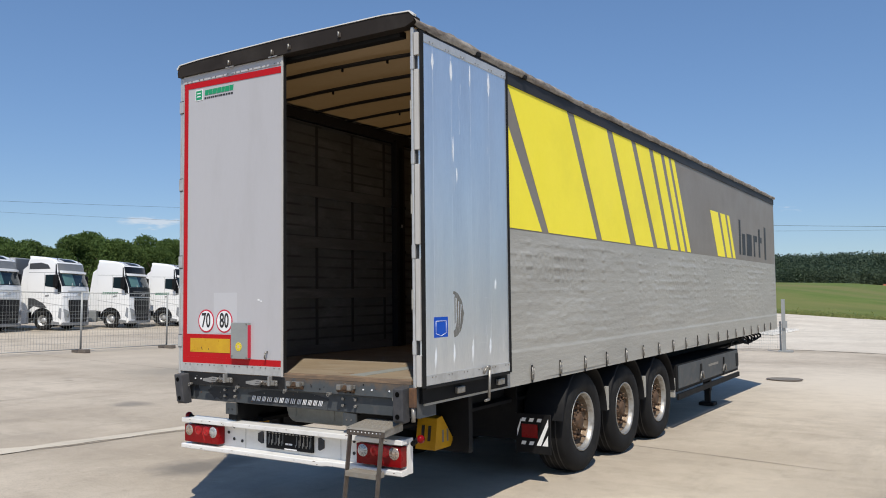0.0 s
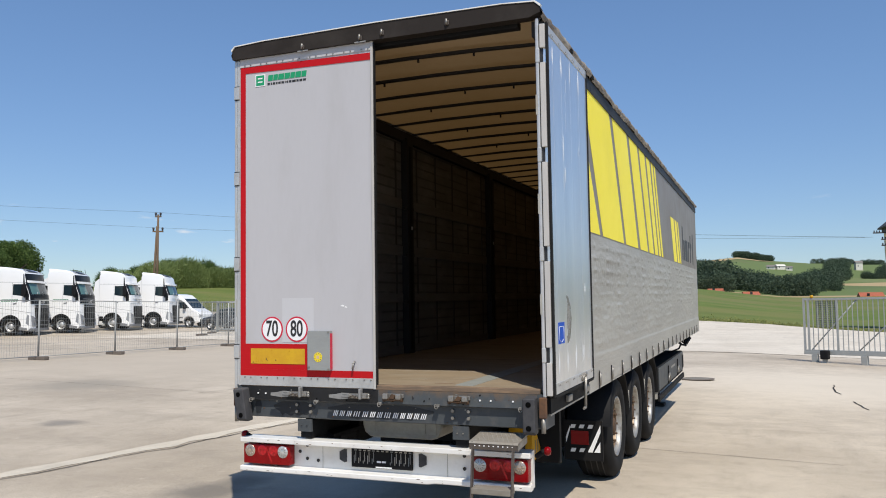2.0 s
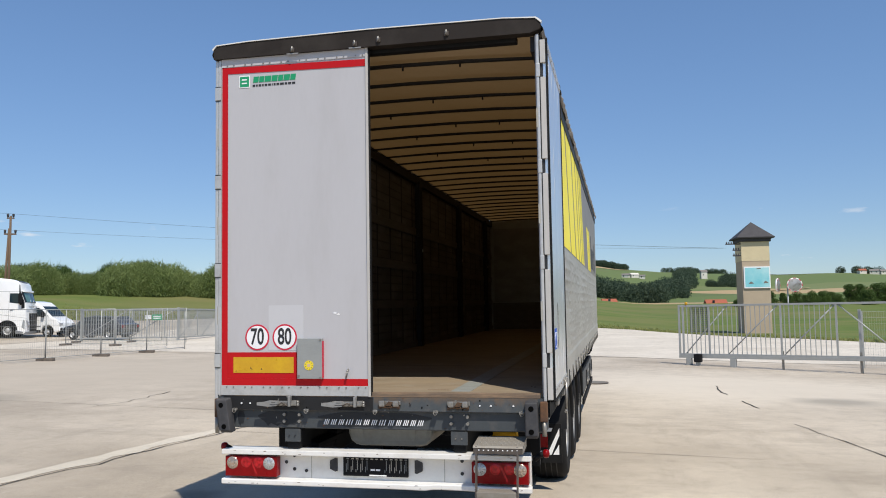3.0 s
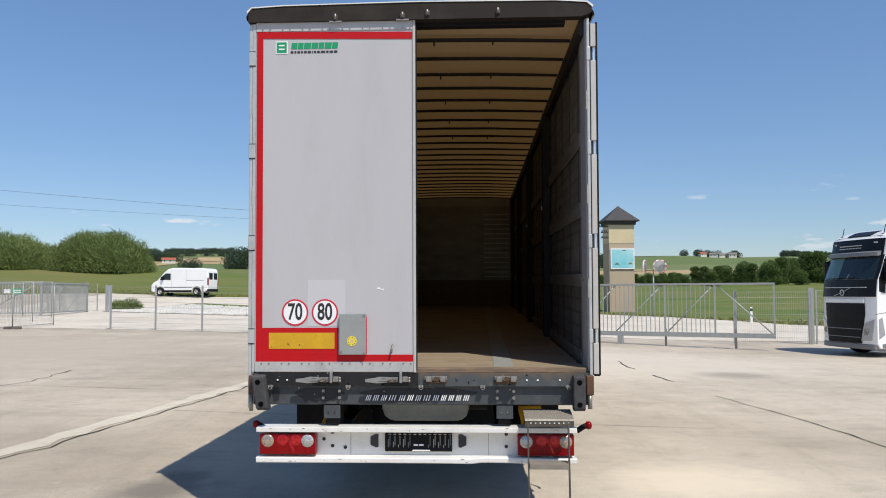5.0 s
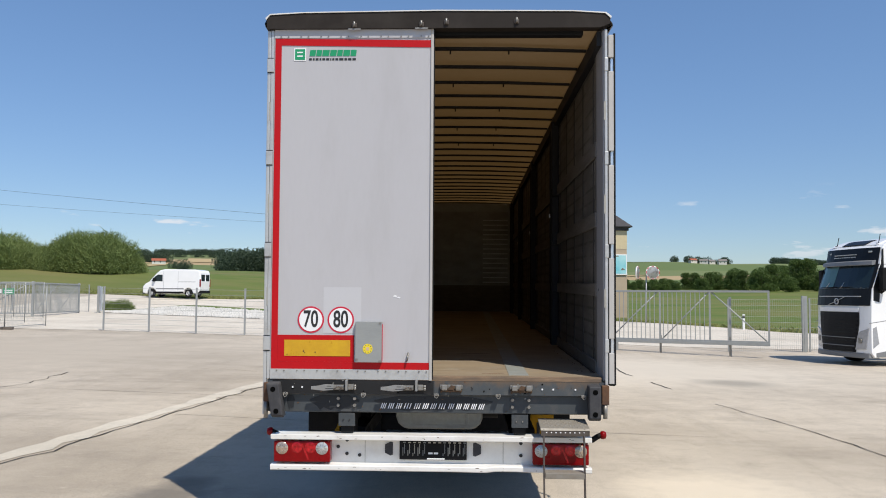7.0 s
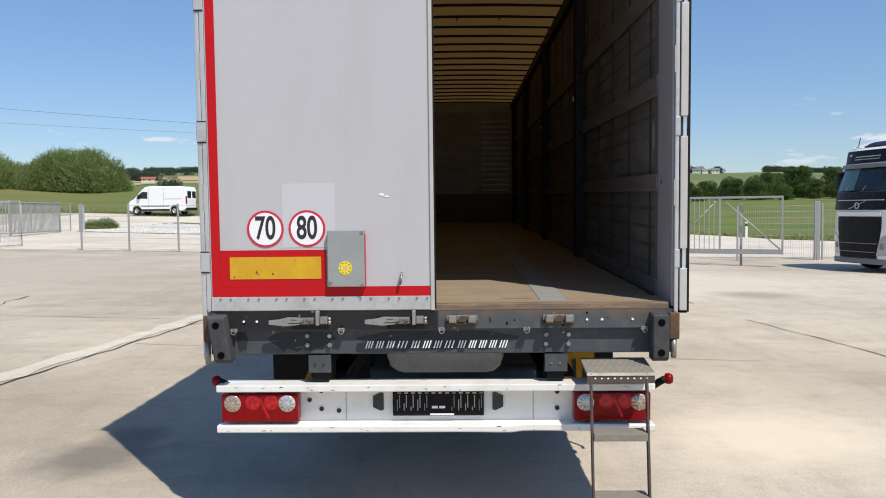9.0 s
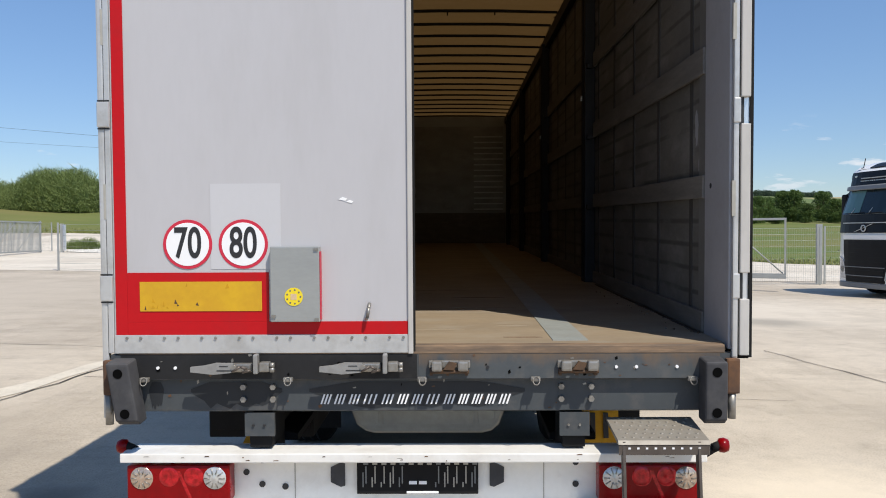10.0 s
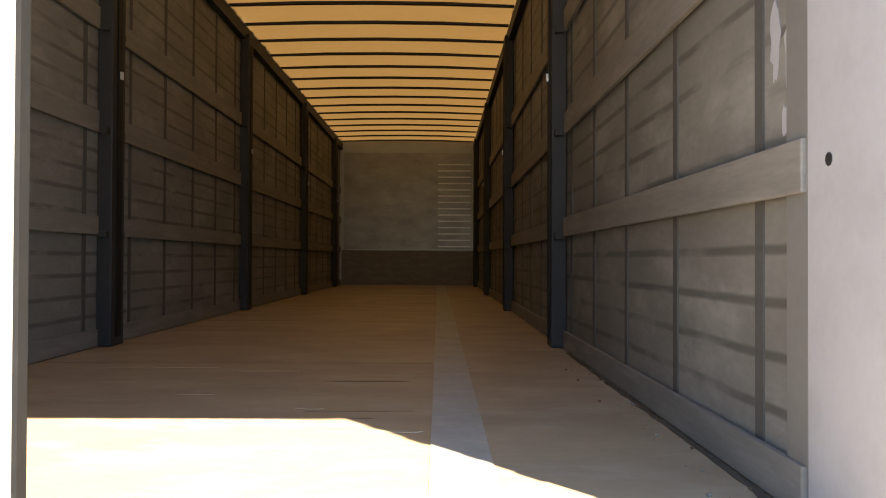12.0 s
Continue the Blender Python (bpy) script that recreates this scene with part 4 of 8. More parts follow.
def latch(x0):
    """Under-floor latch for a door bar: lever, body and keeper."""
    la = part("latch_body", B(x0 + 0.13, x0 + 0.24, -0.035, -0.001, 1.092, 1.126, bev=0.006), "zinc", T, "worn steel door latch")
    part("lever", P([(x0, 1.116), (x0 + 0.05, 1.121), (x0 + 0.1, 1.132), (x0 + 0.17, 1.13), (x0 + 0.17, 1.094), (x0 + 0.09, 1.086), (x0, 1.096)], "y", -0.05, -0.036), "lever", la, "worn pressed lever")
    part("keeper", B(x0 + 0.25, x0 + 0.268, -0.06, -0.02, 1.089, 1.166, bev=0.005), "lever", la)
    part("jaw", B(x0 + 0.269, x0 + 0.31, -0.045, -0.002, 1.094, 1.132, bev=0.006), "zinc", la)
    part("slot", B(x0 + 0.105, x0 + 0.16, -0.0515, -0.0495, 1.1, 1.104), "ink", la)
    part("slot", B(x0 + 0.115, x0 + 0.15, -0.0515, -0.0495, 1.118, 1.121), "ink", la)
    part("spring_clip", wire(bmesh.new(), [(x0 + 0.165, -0.055, 1.098), (x0 + 0.2, -0.056, 1.118), (x0 + 0.225, -0.05, 1.106), (x0 + 0.205, -0.05, 1.094), (x0 + 0.24, -0.045, 1.102)], 0.005, 6), "railsteel", la)
    part("pivot", R((x0 + 0.172, -0.056, 1.114), (x0 + 0.172, -0.036, 1.114), 0.011, 8), "zinc", la)
    for z in (1.102, 1.12):
        part("nut", R((x0 + 0.311, -0.03, z), (x0 + 0.328, -0.03, z), 0.011, 6), "zinc", la)


latch(-0.905)
latch(-0.395)
for x0 in (0.035, 0.545):
    la = part("open_keeper", B(x0, x0 + 0.165, -0.02, -0.001, 1.104, 1.134, bev=0.005), "zinc", T, "rusty empty door keeper")
    for dx in (0.012, 0.115):
        part("cheek", B(x0 + dx, x0 + dx + 0.042, -0.055, -0.021, 1.096, 1.138, bev=0.009), "zinc", la)
    part("bar", R((x0 + 0.005, -0.03, 1.092), (x0 + 0.16, -0.03, 1.092), 0.008, 8), "nut", la)
    part("tongue", P([(x0 + 0.058, 1.102), (x0 + 0.08, 1.134), (x0 + 0.112, 1.126), (x0 + 0.1, 1.1)], "y", -0.045, -0.03), "nut", la)
    for dx in (0.01, 0.075, 0.15):
        part("foot", B(x0 + dx - 0.006, x0 + dx + 0.006, -0.03, -0.001, 1.076, 1.103), "nut", la)
for x in (-1.1, -0.525, 0.01, 0.46, 1.08):
    rb = part("lashing_eye", B(x - 0.02, x + 0.018, -0.022, -0.001, 1.05, 1.068, bev=0.004), "zinc", T)
    bm = bmesh.new()
    for i in range(20):
        a, b = 2 * math.pi * i / 20, 2 * math.pi * (i + 1) / 20
        rod(bm, (x + 0.013 * math.cos(a), -0.028 + 0.006 * math.sin(a), 1.054 + 0.015 * math.sin(a)), (x + 0.013 * math.cos(b), -0.028 + 0.006 * math.sin(b), 1.054 + 0.015 * math.sin(b)), 0.0026, 6)
    part("ring", bm, "zinc", rb)
# darker repaint on the beam and rust under the open sill
rz = random.Random(9)
for x0, x1 in ((-0.93, -0.56), (-0.45, 0.42), (-1.1, -1.04)):
    top, bot = [], []
    k = 14
    for i in range(k + 1):
        x = x0 + (x1 - x0) * i / k
        edge = min(1, 5 * min(i, k - i) / k)
        bot.append((x, 1.0 - edge * (0.045 + 0.025 * rz.random())))
        top.append((x, 1.012 + edge * 0.03))
    part("repaint", P(bot + top[::-1], "y", 0.0302, 0.0318), "bar_dark", beam)
rc = random.Random(17)
for k in range(46):
    low = k % 3 == 0
    x, z = rc.uniform(-1.08, 1.08), rc.uniform(0.925, 1.04) if low else rc.uniform(1.065, 1.15)
    w, h = rc.uniform(0.003, 0.013), rc.uniform(0.003, 0.02)
    y0 = 0.0298 if low else -0.0026
    part("paint_chip", P([(x, z), (x + w, z + h * 0.3), (x + w * 0.7, z + h), (x - w * 0.3, z + h * 0.6)], "y", y0, y0 + 0.001), rc.choice(("rust", "zinc", "nut", "deep")), beam)
part("upper_face", B(-1.2, -0.012, -0.0012, -0.0002, 1.06, 1.157), "facedark", beam, "darker slate face below the shut door")
part("upper_face", B(-0.005, 1.19, -0.0012, -0.0002, 1.06, 1.157), "stained", beam, "slate face stained with rust below the sill")

# shut left door
door = part("door", B(-1.222, -0.034, 0.0, 0.04, 1.162, 3.768, bev=0.004), "doorgrey", T, "shut light grey rear door")
for z0, z1 in ((1.164, 1.238), (3.70, 3.766)):
    part("edge_rail", B(-1.22, -0.048, -0.006, -0.0005, z0, z1, bev=0.002), "alu" if z0 < 2 else "doorgrey", door, "aluminium edge rail")
    for k in range(8):
        for dx in (0, 0.055):
            part("rivet", R((-1.17 + k * 0.15 + dx, -0.011, z1 - 0.012 if z0 < 2 else z0 + 0.012), (-1.17 + k * 0.15 + dx, -0.006, z1 - 0.012 if z0 < 2 else z0 + 0.012), 0.006, 6), "zinc", door)
part("edge_profile", B(-0.0465, -0.026, -0.01, 0.03, 1.16, 3.772, bev=0.004), "flangepale", door, "pale closing edge")
part("gasket", B(-0.0255, -0.018, -0.002, 0.025, 1.17, 3.76), "rubber", door)
part("red_film", P([(-1.214, 3.648), (-0.048, 3.628), (-0.048, 3.682), (-1.214, 3.699)], "y", -0.0035, -0.0004), "red", door, "red marking film")
for a in ((-1.214, -1.167, 1.2385, 3.6475), (-1.1665, -0.042, 1.2385, 1.29), (-1.1665, -0.60, 1.2905, 1.487)):
    part("red_film", B(a[0], a[1], -0.0035, -0.0004, a[2], a[3]), "red", door, "red marking film")
part("rear_marker", B(-1.116, -0.628, -0.006, -0.0038, 1.333, 1.451), "yellow_film", door, "yellow reflective marker plate")
for cx, figure in ((-0.922, "70"), (-0.7, "80")):
    sg = part("speed_sticker", disc(bmesh.new(), (cx, 1.6), 0.0985, -0.003, -0.0004), "signred", door, "round speed sticker with a red rim")
    part("face", disc(bmesh.new(), (cx, 1.6), 0.086, -0.004, -0.0031), "sticker", sg)
    w = words("number", figure, 0.155, "ink", sg, pose(cx, -0.0045, 1.6, 90, 0, 0) @ Matrix.Diagonal((0.72, 1.1, 1, 1)), "black figures " + figure)
rs = random.Random(31)
for k in range(11):
    x, z = (rs.uniform(-1.1, -0.96), rs.uniform(1.335, 1.38)) if k < 8 else (rs.uniform(-1.0, -0.65), rs.uniform(1.34, 1.44))
    part("scratch", P([(x, z), (x + rs.uniform(0.002, 0.009), z + rs.uniform(0.003, 0.02)), (x + rs.uniform(0.006, 0.016), z + rs.uniform(-0.003, 0.003))], "y", -0.0068, -0.0061), "chock" if k % 3 else "nut", door)
pb = part("document_box", B(-0.588, -0.392, -0.035, -0.0005, 1.292, 1.59, bev=0.004), "boxgrey", door, "grey metal document box")
part("seal", disc(bmesh.new(), (-0.495, 1.392), 0.036, -0.037, -0.0352), "yellowdot", pb, "round yellow sticker")
for k in range(9):
    a = 2 * math.pi * k / 9
    part("mark", disc(bmesh.new(), (-0.495 + 0.027 * math.cos(a), 1.392 + 0.027 * math.sin(a)), 0.004, -0.0376, -0.0371, 6), "stain", pb)
part("mark", B(-0.507, -0.483, -0.0376, -0.0371, 1.38, 1.404), "amber", pb)
for x, z in ((-0.575, 1.315), (-0.405, 1.58), (-0.405, 1.302)):
    part("catch", B(x - 0.008, x + 0.008, -0.04, -0.035, z - 0.006, z + 0.006), "zinc", pb)
part("side_film", B(-0.3915, -0.389, -0.034, -0.001, 1.3, 1.57), "signred", pb)
part("hook", wire(bmesh.new(), [(-0.2, -0.002, 1.36), (-0.2, -0.03, 1.345), (-0.205, -0.03, 1.31), (-0.212, -0.012, 1.30)], 0.007), "zinc", door)
# logo: green square with plain bars, and bars for its small print
lg = part("logo_patch", B(-1.073, -0.983, -0.003, -0.0004, 3.53, 3.625), "sticker", door, "green and white logo patch")
part("mark", B(-1.066, -0.99, -0.004, -0.0031, 3.537, 3.618), "green", lg)
for z in (3.56, 3.588):
    part("mark", B(-1.05, -1.006, -0.0048, -0.0041, z, z + 0.01), "sticker", lg)
x = -0.957
for w in (0.044, 0.04, 0.052, 0.048, 0.04, 0.05, 0.042):
    part("mark", P([(x, 3.566), (x + w, 3.566), (x + w + 0.006, 3.612), (x + 0.006, 3.612)], "y", -0.0026, -0.0004), "green", door)
    x += w + 0.0055
x = -0.96
for w in (0.026, 0.018, 0.026, 0.018, 0.026, 0.028, 0.012, 0.02, 0.026, 0.036, 0.024, 0.03, 0.03):
    part("mark", B(x, x + w - 0.005, -0.0026, -0.0004, 3.534, 3.55), "ink", door)
    x += w + 0.003
# scratches and dents on the door
for x, z, w, h in ((-0.32, 1.775, 0.035, 0.01), (-0.29, 1.765, 0.03, 0.008), (-0.8, 1.30, 0.05, 0.012)):
    part("scuff", P([(x, z), (x + w * 0.5, z + h), (x + w, z + h * 0.3), (x + w * 0.8, z - h * 0.6)], "y", -0.0018, -0.0004), "sticker", door)
part("fresh_patch", B(-0.83, -0.55, -0.0015, -0.0004, 1.5, 1.84), "freshgrey", door, "cleaner patch of door paint")

# hinge columns: tubes with knuckles, on both rear corners
KZ = (1.425, 2.115, 2.80, 3.495)


def hinge_column(s, x0, top, bottom, wide, y0, label):
    col = part("hinge_column", B(s * x0 - wide / 2, s * x0 + wide / 2, y0 - wide / 2, y0 + wide / 2, bottom, top, bev=wide * 0.3), "alu", T, label)
    for z in KZ:
        part("knuckle", B(s * x0 - wide * 0.56, s * x0 + wide * 0.75 if s > 0 else s * x0 + wide * 0.56, y0 - wide * 0.7, y0 + wide * 0.45, z - 0.05, z + 0.05, bev=0.006), "alu", col)
    for z in (1.77, 2.46, 3.15):
        part("slot", B(s * x0 - 0.007 - s * wide * 0.42, s * x0 + 0.007 - s * wide * 0.42, y0 - wide * 0.53, y0, z - 0.07, z + 0.07), "tank", col)
    return col


hinge_column(1, 1.246, 3.76, 1.14, 0.022, 0.0, "aluminium hinge column of the open door")
hinge_column(-1, 1.26, 3.76, 0.9, 0.028, 0.012, "aluminium hinge column of the shut door")
part("hinge_strip", B(-1.2455, -1.223, -0.004, 0.04, 1.165, 3.76, bev=0.003), "alu", T, "pale hinge strip")
for z in KZ:
    part("hinge_leaf", B(-1.272, -1.2235, -0.012, -0.0045, z - 0.05, z + 0.05, bev=0.003), "alu", T, "pale hinge leaf")
part("hinge_gap", B(-1.2473, -1.2457, -0.002, 0.03, 1.165, 3.76), "ink", T)
for z in KZ:
    for dz in (-0.055, 0.055):
        part("leaf_gap", B(-1.2725, -1.2235, -0.0052, -0.0044, z + dz - 0.003, z + dz + 0.003), "ink", T)
part("lock_rod_end", R((1.235, -0.01, 0.9), (1.235, -0.01, 1.0), 0.016, 10), "zinc", T)
part("lock_rod_end", R((-1.245, -0.01, 0.88), (-1.245, -0.01, 1.0), 0.016, 10), "zinc", T)

# open right door, swung round flat against the side
flap = part("door", B(1.283, 1.313, 0.012, 1.345, 1.15, 3.72, bev=0.004), "sheet", T, "bare metal rear door swung open flat against the side")
for a in ((0.004, 0.04, 1.14, 3.73), (1.325, 1.355, 1.14, 3.73)):
    part("gasket", B(1.306 if a[0] < 1 else 1.28, 1.32, *a), "rubber", flap)
part("gasket", B(1.28, 1.32, 0.0405, 1.3245, 1.13, 1.149), "rubber", flap)
part("edge_rail", B(1.3135, 1.318, 0.045, 1.32, 1.155, 1.225), "alu", flap, "pale lower edge rail")
part("edge_rail", B(1.3135, 1.318, 0.045, 1.32, 3.655, 3.715), "alu", flap, "pale upper edge rail")
zz = [1.15] + [v for k in KZ for v in (k - 0.052, k + 0.052)] + [3.715]
for z0, z1 in zip(zz[::2], zz[1::2]):
    part("edge_profile", B(1.267, 1.3045, -0.012, 0.0115, z0, z1, bev=0.004), "flangepale", flap, "pale folded door edge")
# black strip stands in for the shade in the hinge gap
part("edge_core", B(1.253, 1.2822, 0.0045, 0.0115, 1.15, 3.715), "ink", flap)
flap.matrix_basis = pose(-0.003, 0, 0)
rf = random.Random(2)
for k in range(6):
    for z in (1.21, 3.67):
        for dy in (0, 0.045):
            part("rivet", R((1.318, 0.12 + k * 0.225 + dy, z), (1.322, 0.12 + k * 0.225 + dy, z), 0.006, 6), "zinc", flap)
for y in (0.17, 0.43, 0.72, 1.02):
    part("seam", B(1.3132, 1.3136, y - 0.0015, y + 0.0015, 1.226, 3.654), "sheet_soft", flap)


def drip(y, z0, z1, w, bend=0.0, mt="sheet_pale"):
    """A pale run of sealant or rubbed metal, thick in the middle, on the open door."""
    n = 10
    lft = [(y + bend * i / n + w * math.sin(math.pi * (i + 0.4) / (n + 0.8)) * rf.uniform(0.6, 1.0), z0 + (z1 - z0) * i / n) for i in range(n + 1)]
    rgt = [(y + bend * i / n - w * math.sin(math.pi * (i + 0.4) / (n + 0.8)) * rf.uniform(0.5, 0.9), z0 + (z1 - z0) * i / n) for i in range(n + 1)]
    part("streak", P(lft + rgt[::-1], "x", 1.3134, 1.314), mt, flap)


for y, z0, z1, w in ((0.168, 3.47, 3.6, 0.018), (0.43, 3.44, 3.6, 0.022), (0.715, 3.46, 3.63, 0.011), (1.02, 3.44, 3.64, 0.021), (0.45, 2.82, 3.02, 0.012), (0.50, 2.66, 2.78, 0.010), (0.17, 1.27, 1.42, 0.019), (0.43, 1.29, 1.43, 0.017), (0.71, 1.28, 1.45, 0.019), (0.99, 1.32, 1.45, 0.02), (1.09, 1.84, 1.93, 0.02)):
    drip(y, z0, z1, w, 0.012 if z0 < 2 else 0.0)
for k in range(14):
    y, z, h = rf.uniform(0.08, 1.28), rf.choice((rf.uniform(1.24, 1.5), rf.uniform(1.24, 3.5))), rf.uniform(0.04, 0.2)
    drip(y, z, z + h, rf.uniform(0.002, 0.006), rf.uniform(-0.01, 0.01), "sheet_soft")
for k in range(14):
    y, z = rf.uniform(0.12, 1.0), rf.uniform(1.4, 2.1)
    part("scratch", P([(y, z), (y + rf.uniform(0.05, 0.16), z + rf.uniform(-0.01, 0.012)), (y + 0.06, z + 0.004)], "x", 1.3134, 1.3138), "sheet_soft", flap)
st = part("sticker", B(1.3132, 1.3145, 0.155, 0.345, 1.49, 1.64), "blue", flap, "square blue sticker")
part("mark", wire(bmesh.new(), [(1.3147, 0.18, 1.52), (1.3147, 0.18, 1.61), (1.3147, 0.32, 1.61), (1.3147, 0.32, 1.52), (1.3147, 0.25, 1.5), (1.3147, 0.18, 1.52)], 0.002, 4), "sheet_pale", st)
arcs = [-88 + 178 * k / 22 for k in range(23)]
outer = [(0.43 + 0.15 * math.cos(radians(a)) * rf.uniform(0.92, 1.04), 1.655 + 0.175 * math.sin(radians(a))) for a in arcs]
inner = [(0.425 + 0.06 * math.cos(radians(a)) * rf.uniform(0.7, 1.2), 1.67 + 0.14 * math.sin(radians(a))) for a in arcs[::-1]]
part("rub_mark", P(outer + inner, "x", 1.3134, 1.3138), "smear", flap, "dark rubbed crescent on the metal")
for k in range(7):
    y = 0.445 + 0.018 * k
    top = 1.79 - 0.012 * k
    part("rub_line", P([(y, top), (y + 0.012, top - 0.005), (y + 0.01 - 0.006 * k, top - 0.2), (y - 0.004 * k, top - 0.21)], "x", 1.3138, 1.3141), "sheet_soft" if k % 2 else "stain", flap)
part("retaining_rod", wire(bmesh.new(), [(1.322, 0.86, 1.17), (1.34, 0.88, 1.215), (1.34, 0.93, 1.225), (1.335, 0.945, 1.2), (1.33, 0.93, 0.96), (1.33, 0.87, 0.955)], 0.011, 8), "zinc", flap)
part("side_rail", B(1.2, 1.27, 0.06, 1.36, 1.02, 1.128), "chassis", T, "dark side rail")
part("side_rail", B(-1.262, -1.2, 0.1, LEN, 1.0, 1.06), "chassis", T, "dark side rail")
for y in (0.55, 1.2):
    part("latch_body", B(1.27, 1.3, y - 0.05, y + 0.06, 1.05, 1.1, bev=0.006), "zinc", T, "worn steel door latch")

# chassis
for s in (1, -1):
    part("frame_beam", P([(s * 0.55, 1.1), (s * 0.75, 1.1), (s * 0.75, 1.07), (s * 0.66, 1.06), (s * 0.66, 0.78), (s * 0.75, 0.76), (s * 0.75, 0.73), (s * 0.55, 0.73), (s * 0.55, 0.76), (s * 0.64, 0.78), (s * 0.64, 1.06), (s * 0.55, 1.07)], "y", 0.3, LEN - 0.4), "chassis", T, "dark steel chassis beam")
cross = part("cross_member", B(-1.19, 1.19, -0.04, 0.04, 1.04, 1.14), "chassis", T)
cross.matrix_basis = pose(0, 0.6, 0)
for k in range(1, 15):
    twin(cross, pose(0, 0.6 + 0.9 * k, 0), T)
part("floor_underside", B(-1.2, 1.2, 0.3, LEN - 0.1, 1.142, 1.158), "chassis", T)
for y, z in ((1.25, 0.84), (1.75, 0.82)):
    tkk = part("air_tank", R((-0.52, y, z), (0.5, y, z), 0.15, 20), "chassis", T, "dark steel air tank")
    for x in (-0.3, 0.28):
        part("tank_strap", lathe(bmesh.new(), [(x - 0.02, 0.152), (x - 0.02, 0.156), (x + 0.02, 0.156), (x + 0.02, 0.152)], 20, "x", (0, y, z)), "black", tkk)
for x0, x1 in ((-1.08, -0.78), (-0.74, -0.56)):
    bx = part("valve_box", B(x0, x1, 0.75, 1.6, 0.62, 1.03, bev=0.01), "chassis", T, "dark box under the floor")
    part("panel", B(x0 + 0.02, x1 - 0.02, 0.742, 0.7495, 0.66, 0.99, bev=0.003), "black", bx)
part("spray_flap", B(-0.66, 0.8, 2.43, 2.45, 0.36, 0.95), "black", T, "black spray flap across the chassis")
WY = (3.22, 4.49, 5.77)
TR = 0.515


def wheel(x, y, s):
    z = down(y, TR)
    hub = part("wheel", lathe(bmesh.new(), [(-0.17, 0.29), (-0.19, 0.36), (-0.185, 0.46), (-0.15, 0.505), (-0.13, TR), (0.13, TR), (0.15, 0.505), (0.187, 0.46), (0.192, 0.4), (0.19, 0.36), (0.168, 0.308), (0.15, 0.295)], 48, "x"), "rubber", T, "black truck tyre on a worn rim", True)
    hub.matrix_basis = pose(x, y, z, 0, 0, 0 if s > 0 else 180)
    part("rim", lathe(bmesh.new(), [(0.158, 0.293), (0.166, 0.306), (0.174, 0.304), (0.172, 0.292), (0.155, 0.281), (0.13, 0.277), (0.12, 0.268)], 40, "x"), "rim", hub, "polished rim", True)
    part("rim_barrel", lathe(bmesh.new(), [(0.1195, 0.268), (0.08, 0.258), (0.03, 0.25), (0.02, 0.225)], 40, "x"), "barrel", hub, "brown stained inner rim", True)
    part("disc", lathe(bmesh.new(), [(0.02, 0.226), (0.045, 0.222), (0.068, 0.208), (0.082, 0.195), (0.085, 0.125), (-0.1, 0.12)], 32, "x"), "rust", hub, "rusty wheel disc", True)
    part("hub", lathe(bmesh.new(), [(0.02, 0.121), (0.105, 0.118), (0.115, 0.105), (0.118, 0.085), (0.145, 0.078), (0.152, 0.062), (0.154, 0.0)], 20, "x"), "nut", hub, "rusty wheel hub", True)
    nut = rod(R((0.08, 0, 0), (0.118, 0, 0), 0.021, 6, 0.019), (0.118, 0, 0), (0.15, 0, 0), 0.012, 6)
    first_nut = part("wheel_nut", nut, "nut", hub)
    first_bolt = part("hub_bolt", R((0.1, 0, 0), (0.128, 0, 0), 0.011, 6), "nut", hub)
    first_hole = part("hand_hole", R((0.02, 0, 0), (0.066, 0, 0), 0.02, 10), "ink", hub)
    for ob, rad, turn in ((first_nut, 0.1675, 0.0), (first_bolt, 0.098, 0.3), (first_hole, 0.217, 0.314)):
        for i in range(10):
            a = 2 * math.pi * i / 10 + turn
            m = pose(0, rad * math.cos(a), rad * math.sin(a))
            if i:
                twin(ob, m, hub)
            else:
                ob.matrix_basis = m
    g = bmesh.new()
    for rr in (-0.085, -0.03, 0.03, 0.085):
        lathe(g, [(rr - 0.006, TR + 0.001), (rr - 0.006, TR + 0.0035), (rr + 0.006, TR + 0.0035), (rr + 0.006, TR + 0.001)], 48, "x")
    part("tread", g, "ink", hub)


for y in WY:
    for s in (1, -1):
        wheel(s * 1.0, y, s)
        # arched mudguard with a rolled edge
        bm = bmesh.new()
        rows = []
        z0 = down(y, TR) + 0.02
        for i in range(25):
            a = radians(2 + 172 * i / 24)
            rows.append([bm.verts.new((s * px, y + rr * math.cos(a), z0 + rr * math.sin(a))) for px, rr in ((0.78, 0.60), (1.2, 0.60), (1.215, 0.585), (1.2, 0.575), (0.78, 0.585))])
        for r0, r1 in zip(rows, rows[1:]):
            for i in range(4):
                bm.faces.new((r0[i], r0[i + 1], r1[i + 1], r1[i])).smooth = True
        part("mudguard", bm, "black", T, "black plastic mudguard")
    part("axle", R((-0.9, y, down(y, TR)), (0.9, y, down(y, TR)), 0.07, 12), "chassis", T)
    for s in (1, -1):
        part("air_bag", R((s * 0.6, y + 0.35, 0.42), (s * 0.6, y + 0.35, 0.75), 0.14, 16), "rubber", T)
        part("hanger", B(s * 0.6 - 0.06, s * 0.6 + 0.06, y - 0.5, y - 0.38, 0.35, 0.75), "chassis", T)
for y in (3.85, 5.13):
    part("guard_plate", B(1.08, 1.2, y - 0.03, y + 0.05, 0.5, 0.76), "tank", T, "pale plastic guard plate")
part("guard_plate", B(1.06, 1.2, 6.36, 6.42, 0.36, 0.62), "tank", T, "pale plastic guard plate")
